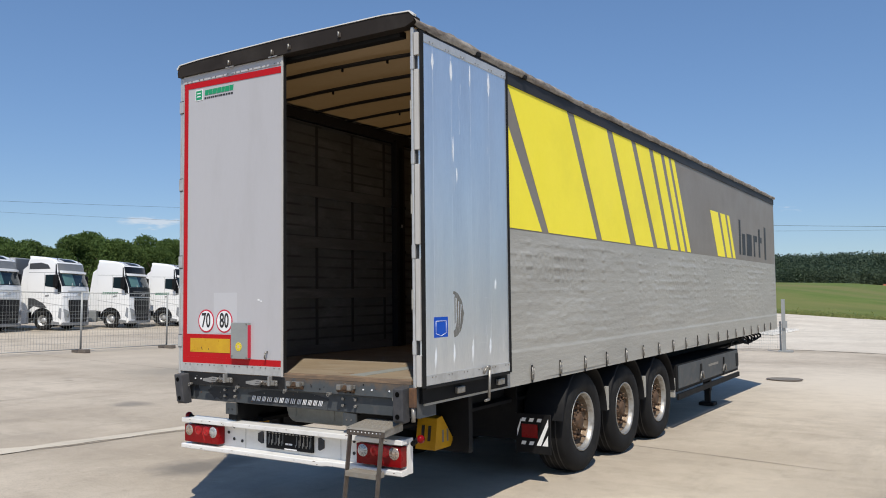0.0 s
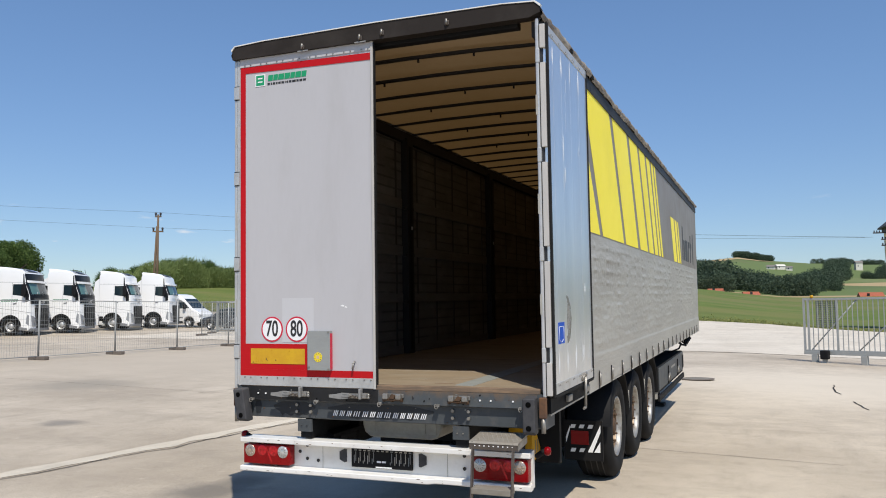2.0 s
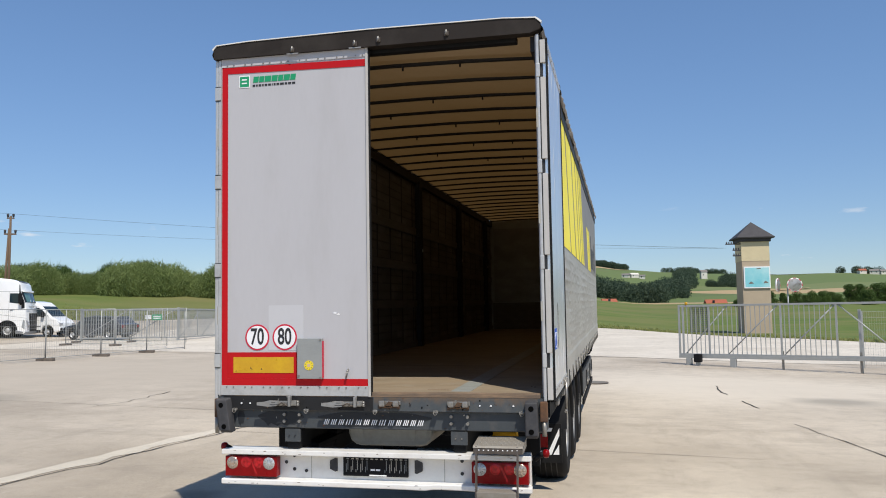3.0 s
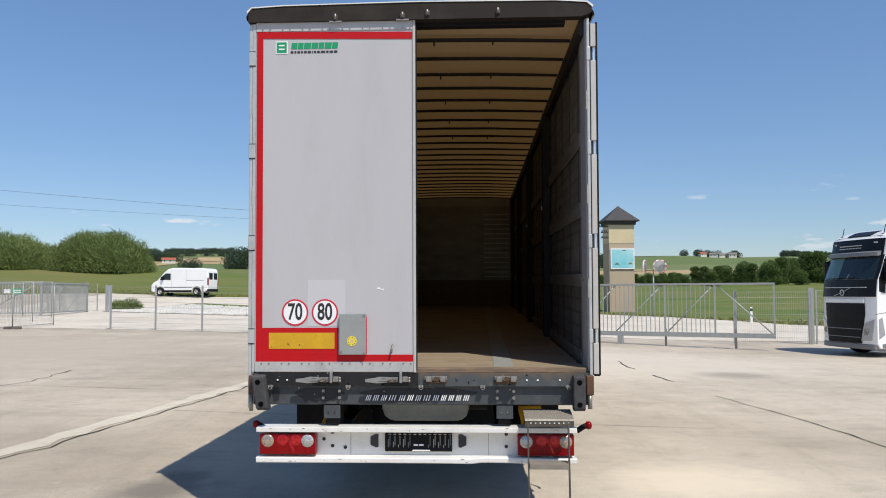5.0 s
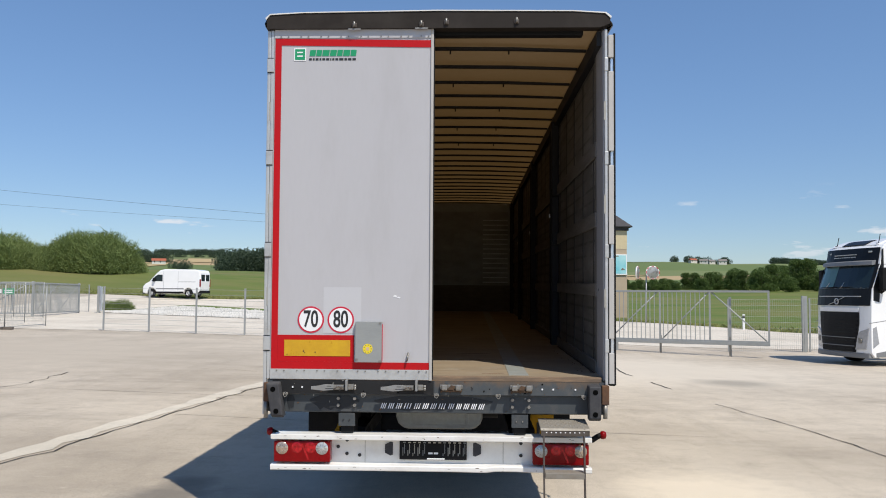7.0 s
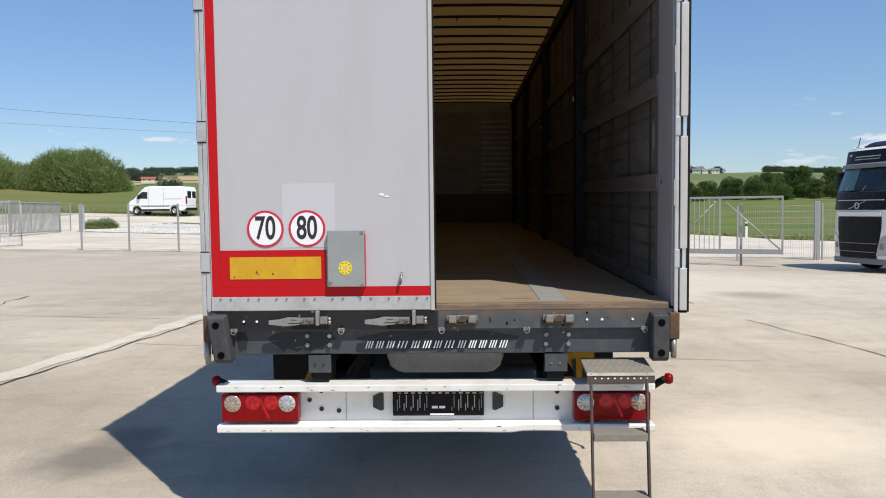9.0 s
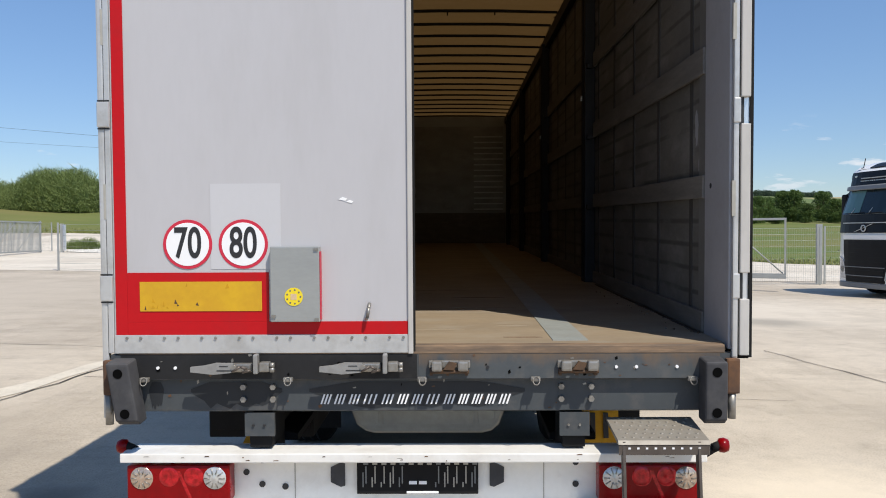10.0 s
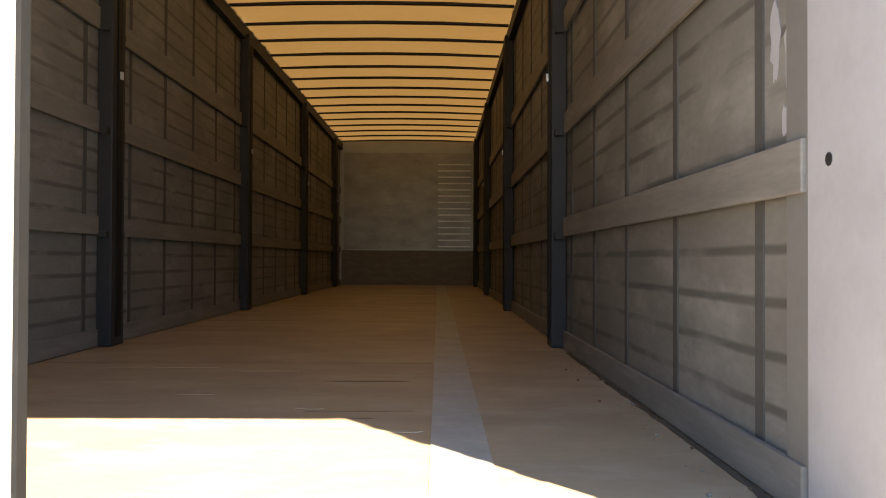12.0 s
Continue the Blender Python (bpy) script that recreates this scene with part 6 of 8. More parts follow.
def bush(h, w, seed, material, label, shoots=15000, lean=0.0, size=1.0):
    """Domed bush of several rounded stools, each a shell of slender leafy shoots that point out and up."""
    rg = np.random.default_rng(seed)
    b = thing("bush", pose(0, 0, 0), label, "bush")
    rr = random.Random(seed)
    bm = bmesh.new()
    for k in range(6):
        a = rr.uniform(0, 6.28)
        rod(bm, (0, 0, -0.3), (math.cos(a) * w * 0.25, math.sin(a) * w * 0.25, h * 0.5), 0.07, 6, 0.03)
    part("trunk", bm, "bark", b)
    n = 15
    ang = rg.random(n) * 2 * math.pi
    off = w * 0.5 * np.concatenate(([0.0], 0.25 + 0.4 * rg.random(n - 1)))
    cx, cy = off * np.cos(ang), off * np.sin(ang)
    rad = w * 0.5 * (1.02 - off / (w * 0.5)) * (0.72 + 0.3 * rg.random(n)) + 0.28
    hi = h * (1 - 0.62 * (off / (w * 0.5)) ** 2) * (0.74 + 0.34 * rg.random(n))
    pick = rg.choice(n, shoots, p=(rad * hi) / (rad * hi).sum())
    d = rg.normal(size=(shoots, 3))
    d[:, 2] = np.abs(d[:, 2])
    d /= np.linalg.norm(d, axis=1)[:, None]
    shell = (0.6 + 0.42 * rg.random(shoots) ** 0.6)[:, None]
    p = np.column_stack((cx[pick], cy[pick], np.zeros(shoots))) + d * shell * np.column_stack((rad[pick], rad[pick], hi[pick]))
    u = d * 0.8 + rg.normal(size=(shoots, 3)) * 0.6
    u[:, 2] += 0.55
    u[:, 0] += lean
    u /= np.linalg.norm(u, axis=1)[:, None]
    v = np.cross(u, rg.normal(size=(shoots, 3)))
    v /= np.linalg.norm(v, axis=1)[:, None]
    p += rg.normal(size=(shoots, 3)) * 0.09 * size
    tip = (rg.random(shoots) < 0.12) & (d[:, 2] > 0.35)
    u[tip, 0] += lean
    u[tip] /= np.linalg.norm(u[tip], axis=1)[:, None]
    ln = size * (0.07 + 0.16 * rg.random(shoots) ** 2 + 0.46 * tip)[:, None]
    wd = size * 0.045
    vs = np.stack((p - u * ln - v * wd, p - u * ln + v * wd, p + u * ln), 1).reshape(-1, 3)
    me = bpy.data.meshes.new("crown")
    me.from_pydata(vs.tolist(), [], np.arange(3 * shoots).reshape(-1, 3).tolist())
    me.materials.append(M[material])
    new("crown", me).parent = b
    return b


def plant(ob, spots, rg, group):
    """Set copies of a tree at (x, y, scale)."""
    first = True
    for x, y, s in spots:
        m = pose(x, y, lie(x, y) - 0.15, 0, 0, rg.uniform(0, 360))
        o = ob if first else copy_thing(ob, m)
        o.matrix_basis = m
        o.scale = (s, s, s * rg.uniform(0.9, 1.12))
        o["group"] = group
        first = False


def polar(cx, cy, ang, d):
    """A place seen at ang degrees left of straight ahead, d metres off."""
    return cx - d * math.sin(radians(ang)), cy + d * math.cos(radians(ang))


rg = random.Random(11)
broad = [tree("tree", 6.0, 5.6, 21 + k, "leaf", "dense green broadleaf tree behind the lorries", 0.08, 30, 5.0, 0.55) for k in range(3)]
spots = [[], [], []]
for k in (0, *range(2, 26)):
    a = 47.75 + k * 0.85 if k else 46.35
    d = 92 + rg.uniform(-7, 7)
    spots[k % 3].append((*polar(3, -5, a, d), rg.uniform(0.98, 1.14) * (0.58 if k < 1 else 1.0)))
for ob, sp in zip(broad, spots):
    plant(ob, sp, rg, "trees behind the lorries")
willow = [bush(4.75, 8.6, 41 + k, "leaf_light", "large rounded light green willow bush on the meadow", 38000, 0.3) for k in range(3)]
spots = [[], [], []]
k = 0
for a, d, s in ((42.4, 102, 0.5), (40.0, 100, 0.8), (38.4, 101, 0.78), (36.4, 103, 0.6), (35.0, 102, 0.55), (33.0, 100, 0.9), (31.6, 100, 0.86), (29.0, 103, 0.6), (30.6, 101, 0.85), (27.7, 100, 0.7), (26.7, 100, 0.96), (25.7, 99, 1.14), (24.7, 100, 0.98), (23.7, 101, 0.62)):
    spots[k % 3].append((*polar(1, -6, a, d + 11), s * 1.04))
    k += 1
for ob, sp in zip(willow, spots):
    plant(ob, sp, rg, "bushes on the meadow")
dense = bush(5.0, 6.6, 52, "leaf", "dark green bush in the hedge behind the yard", 26000, 0.0, 1.15)
plant(dense, [(*polar(1, -6, a, 118 + rg.uniform(-3, 3)), s) for a, s in ((43.2, 0.6), (41.3, 0.72), (39.2, 0.92), (37.4, 0.84), (36.0, 0.7), (34.1, 0.84), (32.4, 0.95), (29.7, 0.7))], rg, "bushes on the meadow")
mid = [tree("tree", 5.4, 6.0, 61 + k, "leaf", "dark green tree in a row beyond the meadow", 0.04, 26, 2.8, 0.72) for k in range(2)]
spots = [[], []]
for k in range(62):
    a = -8.0 - k * 0.39 + rg.uniform(-0.2, 0.2)
    d = 215 + rg.uniform(-18, 25)
    spots[k % 2].append((*polar(0, -6, a, d), rg.choice((0.72, 0.82, 0.92, 1.0, 1.08, 1.18)) * (0.55 if a > -14.4 else 0.82 if a > -17.5 else 1.08)))
for ob, sp in zip(mid, spots):
    plant(ob, sp, rg, "row of trees beyond the meadow")
low = bush(1.9, 3.0, 81, "leaf_light", "wispy scrub beside the gravel", 6500, 0.15, 0.8)
plant(low, [(-24.5, 51.0, 0.55), (-25.6, 51.5, 0.42)], rg, "scrub beside the gravel")


def woods(name, zones, size, leaf, seed, label):
    rg = random.Random(seed)
    bl = []
    for a0, a1, d0, d1, n in zones:
        for k in range(n):
            a = rg.uniform(a0, a1)
            d = math.sqrt(rg.uniform(d0 * d0, d1 * d1))
            x, y = polar(0, -6, a, d)
            r = size * rg.uniform(0.6, 1.25)
            bl.append((x, y, lie(x, y) + r * 0.7, r))
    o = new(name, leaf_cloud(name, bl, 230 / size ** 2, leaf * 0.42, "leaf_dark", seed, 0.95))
    return tagged(o, label, "woods", kind="stuff")


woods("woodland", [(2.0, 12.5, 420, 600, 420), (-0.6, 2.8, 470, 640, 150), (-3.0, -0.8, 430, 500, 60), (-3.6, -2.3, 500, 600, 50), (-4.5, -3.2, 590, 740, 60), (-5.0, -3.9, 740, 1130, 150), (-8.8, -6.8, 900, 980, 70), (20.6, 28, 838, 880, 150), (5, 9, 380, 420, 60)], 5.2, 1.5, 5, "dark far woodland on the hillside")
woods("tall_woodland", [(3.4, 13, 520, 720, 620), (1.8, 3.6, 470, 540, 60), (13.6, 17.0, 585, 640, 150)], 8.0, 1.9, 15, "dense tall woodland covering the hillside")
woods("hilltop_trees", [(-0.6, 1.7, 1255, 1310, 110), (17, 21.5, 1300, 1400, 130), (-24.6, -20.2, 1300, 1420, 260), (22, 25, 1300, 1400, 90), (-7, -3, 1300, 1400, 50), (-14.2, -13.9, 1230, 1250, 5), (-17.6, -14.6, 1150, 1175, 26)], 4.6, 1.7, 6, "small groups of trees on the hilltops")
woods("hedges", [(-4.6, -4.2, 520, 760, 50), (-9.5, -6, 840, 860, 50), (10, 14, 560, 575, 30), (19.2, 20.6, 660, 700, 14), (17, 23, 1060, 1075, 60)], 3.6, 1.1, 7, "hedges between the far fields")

# uncut grass along the edge of the paving
gr = np.random.default_rng(3)
vs, fs = [], []
for k in range(26000):
    x = gr.uniform(-70, 34)
    y = yard_edge(x) + 0.2 + abs(gr.normal()) * 3.2
    h = 0.09 + 0.13 * gr.random()
    z = lie(x, y) - 0.03
    w, lean, a = 0.05 + 0.05 * gr.random(), gr.normal() * 0.12, gr.uniform(0, 3.14)
    i = len(vs)
    vs += [(x - w * math.cos(a), y - w * math.sin(a), z), (x + w * math.cos(a), y + w * math.sin(a), z), (x + lean, y + lean, z + h)]
    fs.append((i, i + 1, i + 2))
me = bpy.data.meshes.new("grass")
me.from_pydata(vs, [], fs)
me.materials.append(M["grass"])
tagged(new("grass", me), "uncut meadow grass along the paving", "grass", kind="stuff")


# ---- fences and gates ----
def fence_panel(wd, ht, foot_z, label, group):
    """Mobile site fence: tube frame, wire mesh and block feet."""
    f = thing("fence_panel", pose(0, 0, 0), label, "fence", group)
    for x in (0.0, wd):
        part("post", R((x, 0, 0.02), (x, 0, ht), 0.021, 8), "steel", f)
    for z in (0.12, ht - 0.02):
        part("rail", R((0.0, 0, z), (wd, 0, z), 0.016, 6), "steel", f)
    bm = bmesh.new()
    k = int(wd / 0.1)
    for i in range(1, k):
        rod(bm, (wd * i / k, 0, 0.12), (wd * i / k, 0, ht - 0.02), 0.0036, 3, caps=False)
    for i in range(1, 9):
        rod(bm, (0, 0, 0.12 + (ht - 0.14) * i / 9), (wd, 0, 0.12 + (ht - 0.14) * i / 9), 0.0036, 3, caps=False)
    part("wire_mesh", bm, "steel", f)
    part("foot", B(-0.11, 0.11, -0.36, 0.36, 0.0, 0.12, bev=0.02), "blockfoot", f, "brown block foot")
    return f


fp = fence_panel(3.42, 2.0, 0, "galvanised site fence panel on block feet", "site fence")
ang = 90
for k in range(-5, 6):
    x, y = -20.0, 11.55 + 3.45 * k
    m = pose(x, y, lie(x, y), 0, 0, ang)
    if k == -5:
        fp.matrix_basis = m
    else:
        copy_thing(fp, m)


for x, y, turn in ((-28.2, 33.9, -9), (-24.75, 33.35, -9), (-30.0, 37.2, 4), (-26.5, 37.5, 4)):
    copy_thing(fp, pose(x, y, lie(x, y), 0, 0, turn))


def stake_fence(p, q, n, ht, label, group):
    """Steel stakes with strained wires between two places."""
    f = thing("wire_fence", pose(0, 0, 0), label, "fence", group)
    pts = [(p[0] + (q[0] - p[0]) * i / n, p[1] + (q[1] - p[1]) * i / n) for i in range(n + 1)]
    for x, y in pts:
        z = lie(x, y)
        part("stake", B(x - 0.035, x + 0.035, y - 0.025, y + 0.025, z - 0.1, z + ht), "steel", f)
    for k in range(9):
        z = 0.08 + k * (ht - 0.16) / 8
        for (ax, ay), (bx, by) in zip(pts, pts[1:]):
            part("strained_wire", rod(bmesh.new(), (ax, ay, lie(ax, ay) + z), (bx, by, lie(bx, by) + z), 0.005, 4, caps=False), "steel", f)
    return f


stake_fence((-16.07, 29.75), (-2.47, 26.5), 6, 1.97, "wire fence on galvanised stakes", "boundary fence")


def gate(label):
    """Sliding bar gate: frame, diagonal braces, bars and a heavy bottom beam on rollers."""
    g = thing("sliding_gate", pose(3.85, 25.0, -0.2, 0, 0, -22.8), label, "gate")
    wd, low, top = 7.2, 0.47, 2.24
    part("bottom_beam", B(0, wd, -0.06, 0.06, 0.34, 0.45, bev=0.008), "steel", g)
    part("frame_rail", B(0, wd, -0.03, 0.03, top - 0.07, top, bev=0.005), "steel", g)
    part("frame_rail", B(0, wd, -0.03, 0.03, 0.451, 0.5, bev=0.005), "steel", g)
    for x in (0.03, 0.17, 1.1, 3.52, 5.24, wd - 0.03):
        part("frame_post", B(x - 0.03, x + 0.03, -0.032, 0.032, 0.5, top - 0.07), "steel", g)
    b = part("bar", B(-0.0125, 0.0125, -0.0125, 0.0125, 0.5, top - 0.07), "steel", g)
    b.matrix_basis = pose(0.32, 0, 0)
    for k in range(1, 31):
        x = 0.32 + 0.158 * k
        if min(abs(x - p) for p in (1.1, 3.52)) > 0.06:
            twin(b, pose(x, 0, 0), g)
    for xa, xb in ((0.25, 1.72), (1.75, 3.42), (3.6, 5.2), (wd - 0.1, 5.3)):
        part("brace", R((xa, 0.02, 0.5), (xb, 0.02, top - 0.07), 0.022, 8), "steel", g)
    for x in (3.52, 5.9):
        part("leg", B(x - 0.035, x + 0.035, 0.062, 0.12, -0.1, 0.62), "zinc", g)
    part("guide_post", B(5.86, 5.94, 0.125, 0.2, -0.1, 2.0), "steel", g)
    for x in (0.35, 1.9):
        part("roller_stand", B(x - 0.09, x + 0.09, -0.1, 0.1, -0.02, 0.338, bev=0.01), "steel", g)
    part("track", B(0.1, 2.2, -0.14, 0.14, -0.02, 0.03), "steel", g)
    part("drive_unit", B(0.6, 0.86, -0.31, -0.07, 0.2, 0.5, bev=0.04), "black", g, "small black gate drive")
    part("drive_stand", B(0.66, 0.79, -0.24, -0.12, -0.02, 0.199), "steel", g)
    net = bmesh.new()
    for k in range(9):
        rod(net, (0.42 + 0.075 * k, 0.06, 1.25), (0.42 + 0.075 * k, 0.06, top - 0.1), 0.012, 4, caps=False)
    for k in range(13):
        rod(net, (0.4, 0.06, 1.27 + 0.072 * k), (1.05, 0.06, 1.27 + 0.072 * k), 0.012, 4, caps=False)
    part("net_panel", net, "fairing_steel", g, "dense grey wire panel")
    part("warning_light", R((0.3, 0, top), (0.3, 0, top + 0.1), 0.05, 10), "chock", g)
    return g


gate("galvanised sliding bar gate standing open")
gp = thing("gate_post", pose(-0.95, 27.4, 0), "galvanised closing post of the gate with a lock box", "post")
part("post", B(-0.06, 0.06, -0.06, 0.06, 0, 1.95, bev=0.006), "steel", gp)
part("lock_box", B(-0.02, 0.14, -0.12, -0.062, 0.9, 1.15), "steel", gp)
part("base_plate", B(-0.18, 0.3, -0.16, 0.16, 0, 0.06), "steel", gp)
gp2 = thing("gate_post", pose(13.15, 25.9, lie(13.15, 25.9)), "tall galvanised fence post beside the lorry", "post")
part("post", B(-0.1, 0.1, -0.05, 0.05, -0.05, 2.15, bev=0.006), "steel", gp2)


def mat_fence(x0, x1, y, ht, label):
    f = thing("mesh_fence", pose(0, y, lie((x0 + x1) / 2, y)), label, "fence")
    n = max(1, round((x1 - x0) / 2.5))
    for i in range(n + 1):
        x = x0 + (x1 - x0) * i / n
        part("post", B(x - 0.03, x + 0.03, -0.02, 0.02, 0, ht + 0.03), "steel", f)
    bm = bmesh.new()
    k = int((x1 - x0) / 0.08)
    for i in range(k + 1):
        rod(bm, (x0 + 0.08 * i, 0, 0.05), (x0 + 0.08 * i, 0, ht), 0.003, 3, caps=False)
    for i in range(10):
        rod(bm, (x0, 0, 0.05 + (ht - 0.05) * i / 9), (x1, 0, 0.05 + (ht - 0.05) * i / 9), 0.004, 3, caps=False)
    part("wire_mesh", bm, "steel", f)
    return f


mat_fence(10.15, 13.05, 25.6, 2.0, "low galvanised wire mesh fence behind the gate")
mat_fence(13.35, 28.35, 25.9, 2.05, "galvanised wire mesh fence along the yard")
mat_fence(-33.5, -25.6, 48.3, 1.8, "grey wire mesh fence behind the far gate")
mat_fence(-3.7, -1.1, 27.6, 1.1, "low wire mesh panel beside the gate post")
# farther gate and fence on the far side of the side road
def far_gate(x, y, wd, turn, label):
    g = thing("bar_gate", pose(x, y, lie(x, y), 0, 0, turn), label, "gate")
    for z in (0.2, 1.95):
        part("frame_rail", B(0, wd, -0.03, 0.03, z - 0.04, z + 0.04), "steel", g)
    b = None
    for k in range(int(wd / 0.16) + 1):
        if b is None:
            b = part("bar", B(-0.016, 0.016, -0.016, 0.016, 0.2, 1.95), "steel", g)
        else:
            twin(b, pose(0.16 * k, 0, 0), g)
    for x0 in (0.1, wd / 2):
        part("brace", R((x0, 0.03, 0.22), (x0 + wd / 2 - 0.2, 0.03, 1.92), 0.025, 8), "steel", g)
    for x0 in (0.0, wd):
        part("frame_post", B(x0 - 0.06, x0 + 0.06, 0.025, 0.12, 0.0, 2.05), "steel", g)
    return g


far_gate(-24.9, 40.1, 6.7, 95, "far galvanised bar gate standing open beside the side entrance")
far_gate(-31.0, 39.0, 6.1, 10, "far galvanised bar gate across the side entrance")
sp = thing("gate_post", pose(-24.5, 47.4, lie(-24.5, 47.4)), "blue-grey closing post of the far gate", "post")
part("post", B(-0.09, 0.09, -0.07, 0.07, -0.05, 1.8, bev=0.006), "steel", sp)
part("lock_box", B(0.095, 0.22, -0.1, 0.1, 0.1, 1.75, bev=0.01), "sheet", sp)
sg = thing("notice_board", pose(-26.9, 39.55, lie(-26.9, 39.55), 0, 0, 10), "green and white notice boards on a fence", "sign")
part("board", B(0.45, 1.05, -0.07, -0.03, 1.28, 1.62), "green", sg)
part("board", B(0.02, 0.38, -0.07, -0.03, 1.34, 1.58), "sticker", sg)
for z in (1.36, 1.47):
    part("mark", B(0.53, 0.97, -0.076, -0.0705, z, z + 0.06), "sticker", sg)
for x in (-0.85, 1.05):
    part("post", R((x, 0, -0.1), (x, 0, 2.0), 0.03, 8), "steel", sg)

# gravel bed of white stones on the bank
def stones_near(x):
    return 47.8 - 0.285 * (x + 23.9)


def stones_far(x):
    return stones_near(x) + 0.1 + 8.3 * smooth01(-25.0, -21.5, x)


rg2 = random.Random(8)
vs, fs = [], []
for k in range(10500):
    x = rg2.uniform(-24.4, -4.0)
    y = rg2.uniform(stones_near(x), stones_far(x))
    r = rg2.uniform(0.05, 0.14)
    z = lie(x, y) + r * 0.3
    i = len(vs)
    j = [rg2.uniform(0.7, 1.3) for _ in range(6)]
    vs += [(x + r * j[0], y, z), (x, y + r * j[1], z), (x - r * j[2], y, z), (x, y - r * j[3], z), (x, y, z + r * 0.8 * j[4]), (x, y, z - r * 0.6)]
    fs += [(i, i + 1, i + 4), (i + 1, i + 2, i + 4), (i + 2, i + 3, i + 4), (i + 3, i, i + 4), (i + 1, i, i + 5), (i + 2, i + 1, i + 5), (i + 3, i + 2, i + 5), (i, i + 3, i + 5)]
me = bpy.data.meshes.new("gravel")
me.from_pydata(vs, [], fs)
M["stone"] = mat("white_stone", (0.62, 0.6, 0.56), 0.85, amount=0.6, scale=0.8, tint=(0.34, 0.33, 0.3))
me.materials.append(M["stone"])
tagged(new("gravel", me), "bed of white stones on the bank", "gravel", kind="stuff")
# bed is coloured dark to give the shaded gaps between the stones
paving("gravel_bed", -24.5, -4.0, lambda x: stones_near(x) - 0.1, lambda x: stones_far(x) + 0.1, 40, 8, 0.03, "stain", "stone bed on the bank")
# grass verge between gravel and road
paving("verge", -24, -5.5, lambda x: stones_far(x) + 0.1, lambda x: stones_far(x) + 1.7, 20, 2, 0.04, "land", "thin grass verge beside the road")
# manhole cover
mh = thing("manhole_cover", pose(1.05, 15.6, 0), "round dark iron manhole cover in the concrete", "manhole")
part("ring", lathe(bmesh.new(), [(0.002, 0.40), (0.012, 0.4), (0.012, 0.345), (0.004, 0.34)], 32, "z"), "blockfoot", mh)
part("lid", P([(0.335 * math.cos(2 * math.pi * i / 32), 0.335 * math.sin(2 * math.pi * i / 32)) for i in range(32)], "z", 0.0, 0.011), "stain", mh)

# ---- tower, pole and wires ----
M["plaster"] = mat("cream_plaster", (0.62, 0.52, 0.33), 0.85, amount=0.35, scale=0.5, dirt=(0.42, 0.36, 0.26), dirt_amt=0.3)
M["plaster_low"] = mat("tan_plaster", (0.44, 0.35, 0.25), 0.85, amount=0.35, scale=0.6)
M["slate"] = mat("roof_slate", (0.045, 0.042, 0.045), 0.7, amount=0.5, scale=2)
M["cyan"] = mat("poster_cyan", (0.12, 0.5, 0.58), 0.5, tint=(0.45, 0.7, 0.72), amount=0.9, scale=0.6)
M["timber"] = mat("pole_timber", (0.13, 0.085, 0.05), 0.85, amount=0.5, scale=2, stretch=(4, 4, 0.4))
tz = lie(13.6, 71.5)
tw = thing("transformer_tower", pose(13.6, 71.5, tz, 0, 0, 5), "narrow cream plaster tower with a dark pyramid roof", "tower")
part("wall", B(-1.18, 1.18, -1.18, 1.18, -0.6, 6.4), "plaster_low", tw, "tan lower wall")
part("upper_wall", B(-1.2, 1.2, -1.2, 1.2, 6.4, 8.119), "plaster", tw, "cream upper wall")
bm = bmesh.new()
base = [bm.verts.new((x, y, 8.52)) for x, y in ((-1.62, -1.62), (1.62, -1.62), (1.62, 1.62), (-1.62, 1.62))]
lowr = [bm.verts.new((x, y, 8.42)) for x, y in ((-1.6, -1.6), (1.6, -1.6), (1.6, 1.6), (-1.6, 1.6))]
ap = bm.verts.new((0, 0, 10.0))
for i in range(4):
    bm.faces.new((base[i], base[(i + 1) % 4], ap))
    bm.faces.new((lowr[i], lowr[(i + 1) % 4], base[(i + 1) % 4], base[i]))
bm.faces.new(lowr[::-1])
part("cornice", B(-1.34, 1.34, -1.34, 1.34, 8.12, 8.419, bev=0.02), "slate", tw, "dark timber cornice")
part("roof", bm, "slate", tw, "dark pyramid roof")
bb = part("billboard", B(-1.08, 1.16, -1.3, -1.2, 3.98, 5.9), "sticker", tw, "pale blue poster on the wall")
part("picture", B(-0.99, 1.08, -1.307, -1.301, 4.08, 5.8), "cyan", bb)
for x0, w, z0 in ((-0.7, 0.45, 4.36), (0.55, 0.45, 4.4), (0.0, 0.4, 5.66)):
    part("mark", P([(x0, z0), (x0 + w, z0 + 0.03), (x0 + w * 0.8, z0 + 0.12), (x0 + w * 0.4, z0 + 0.22 if z0 < 5 else z0 + 0.1), (x0 + 0.05, z0 + 0.1)], "y", -1.313, -1.308), "stain", bb)
for z, x in ((7.95, -2.5), (7.4, -1.9), (6.9, -1.9)):
    arm = part("insulator_arm", B(x, -1.2, -1.1, -1.0, z - 0.05, z + 0.05), "slate", tw)
    for k in range(3):
        part("insulator", R((x + 0.1 + 0.2 * k, -1.05, z), (x + 0.1 + 0.2 * k, -1.05, z + 0.2), 0.05, 8), "slate", arm)
px, py = -51.3, 56.6
pz = lie(px, py)
pole = thing("utility_pole", pose(px, py, pz, 0, 0, 30) @ Matrix.Diagonal((1, 1, 0.95, 1)), "wooden utility pole with a leaning prop and dark insulators", "pole")
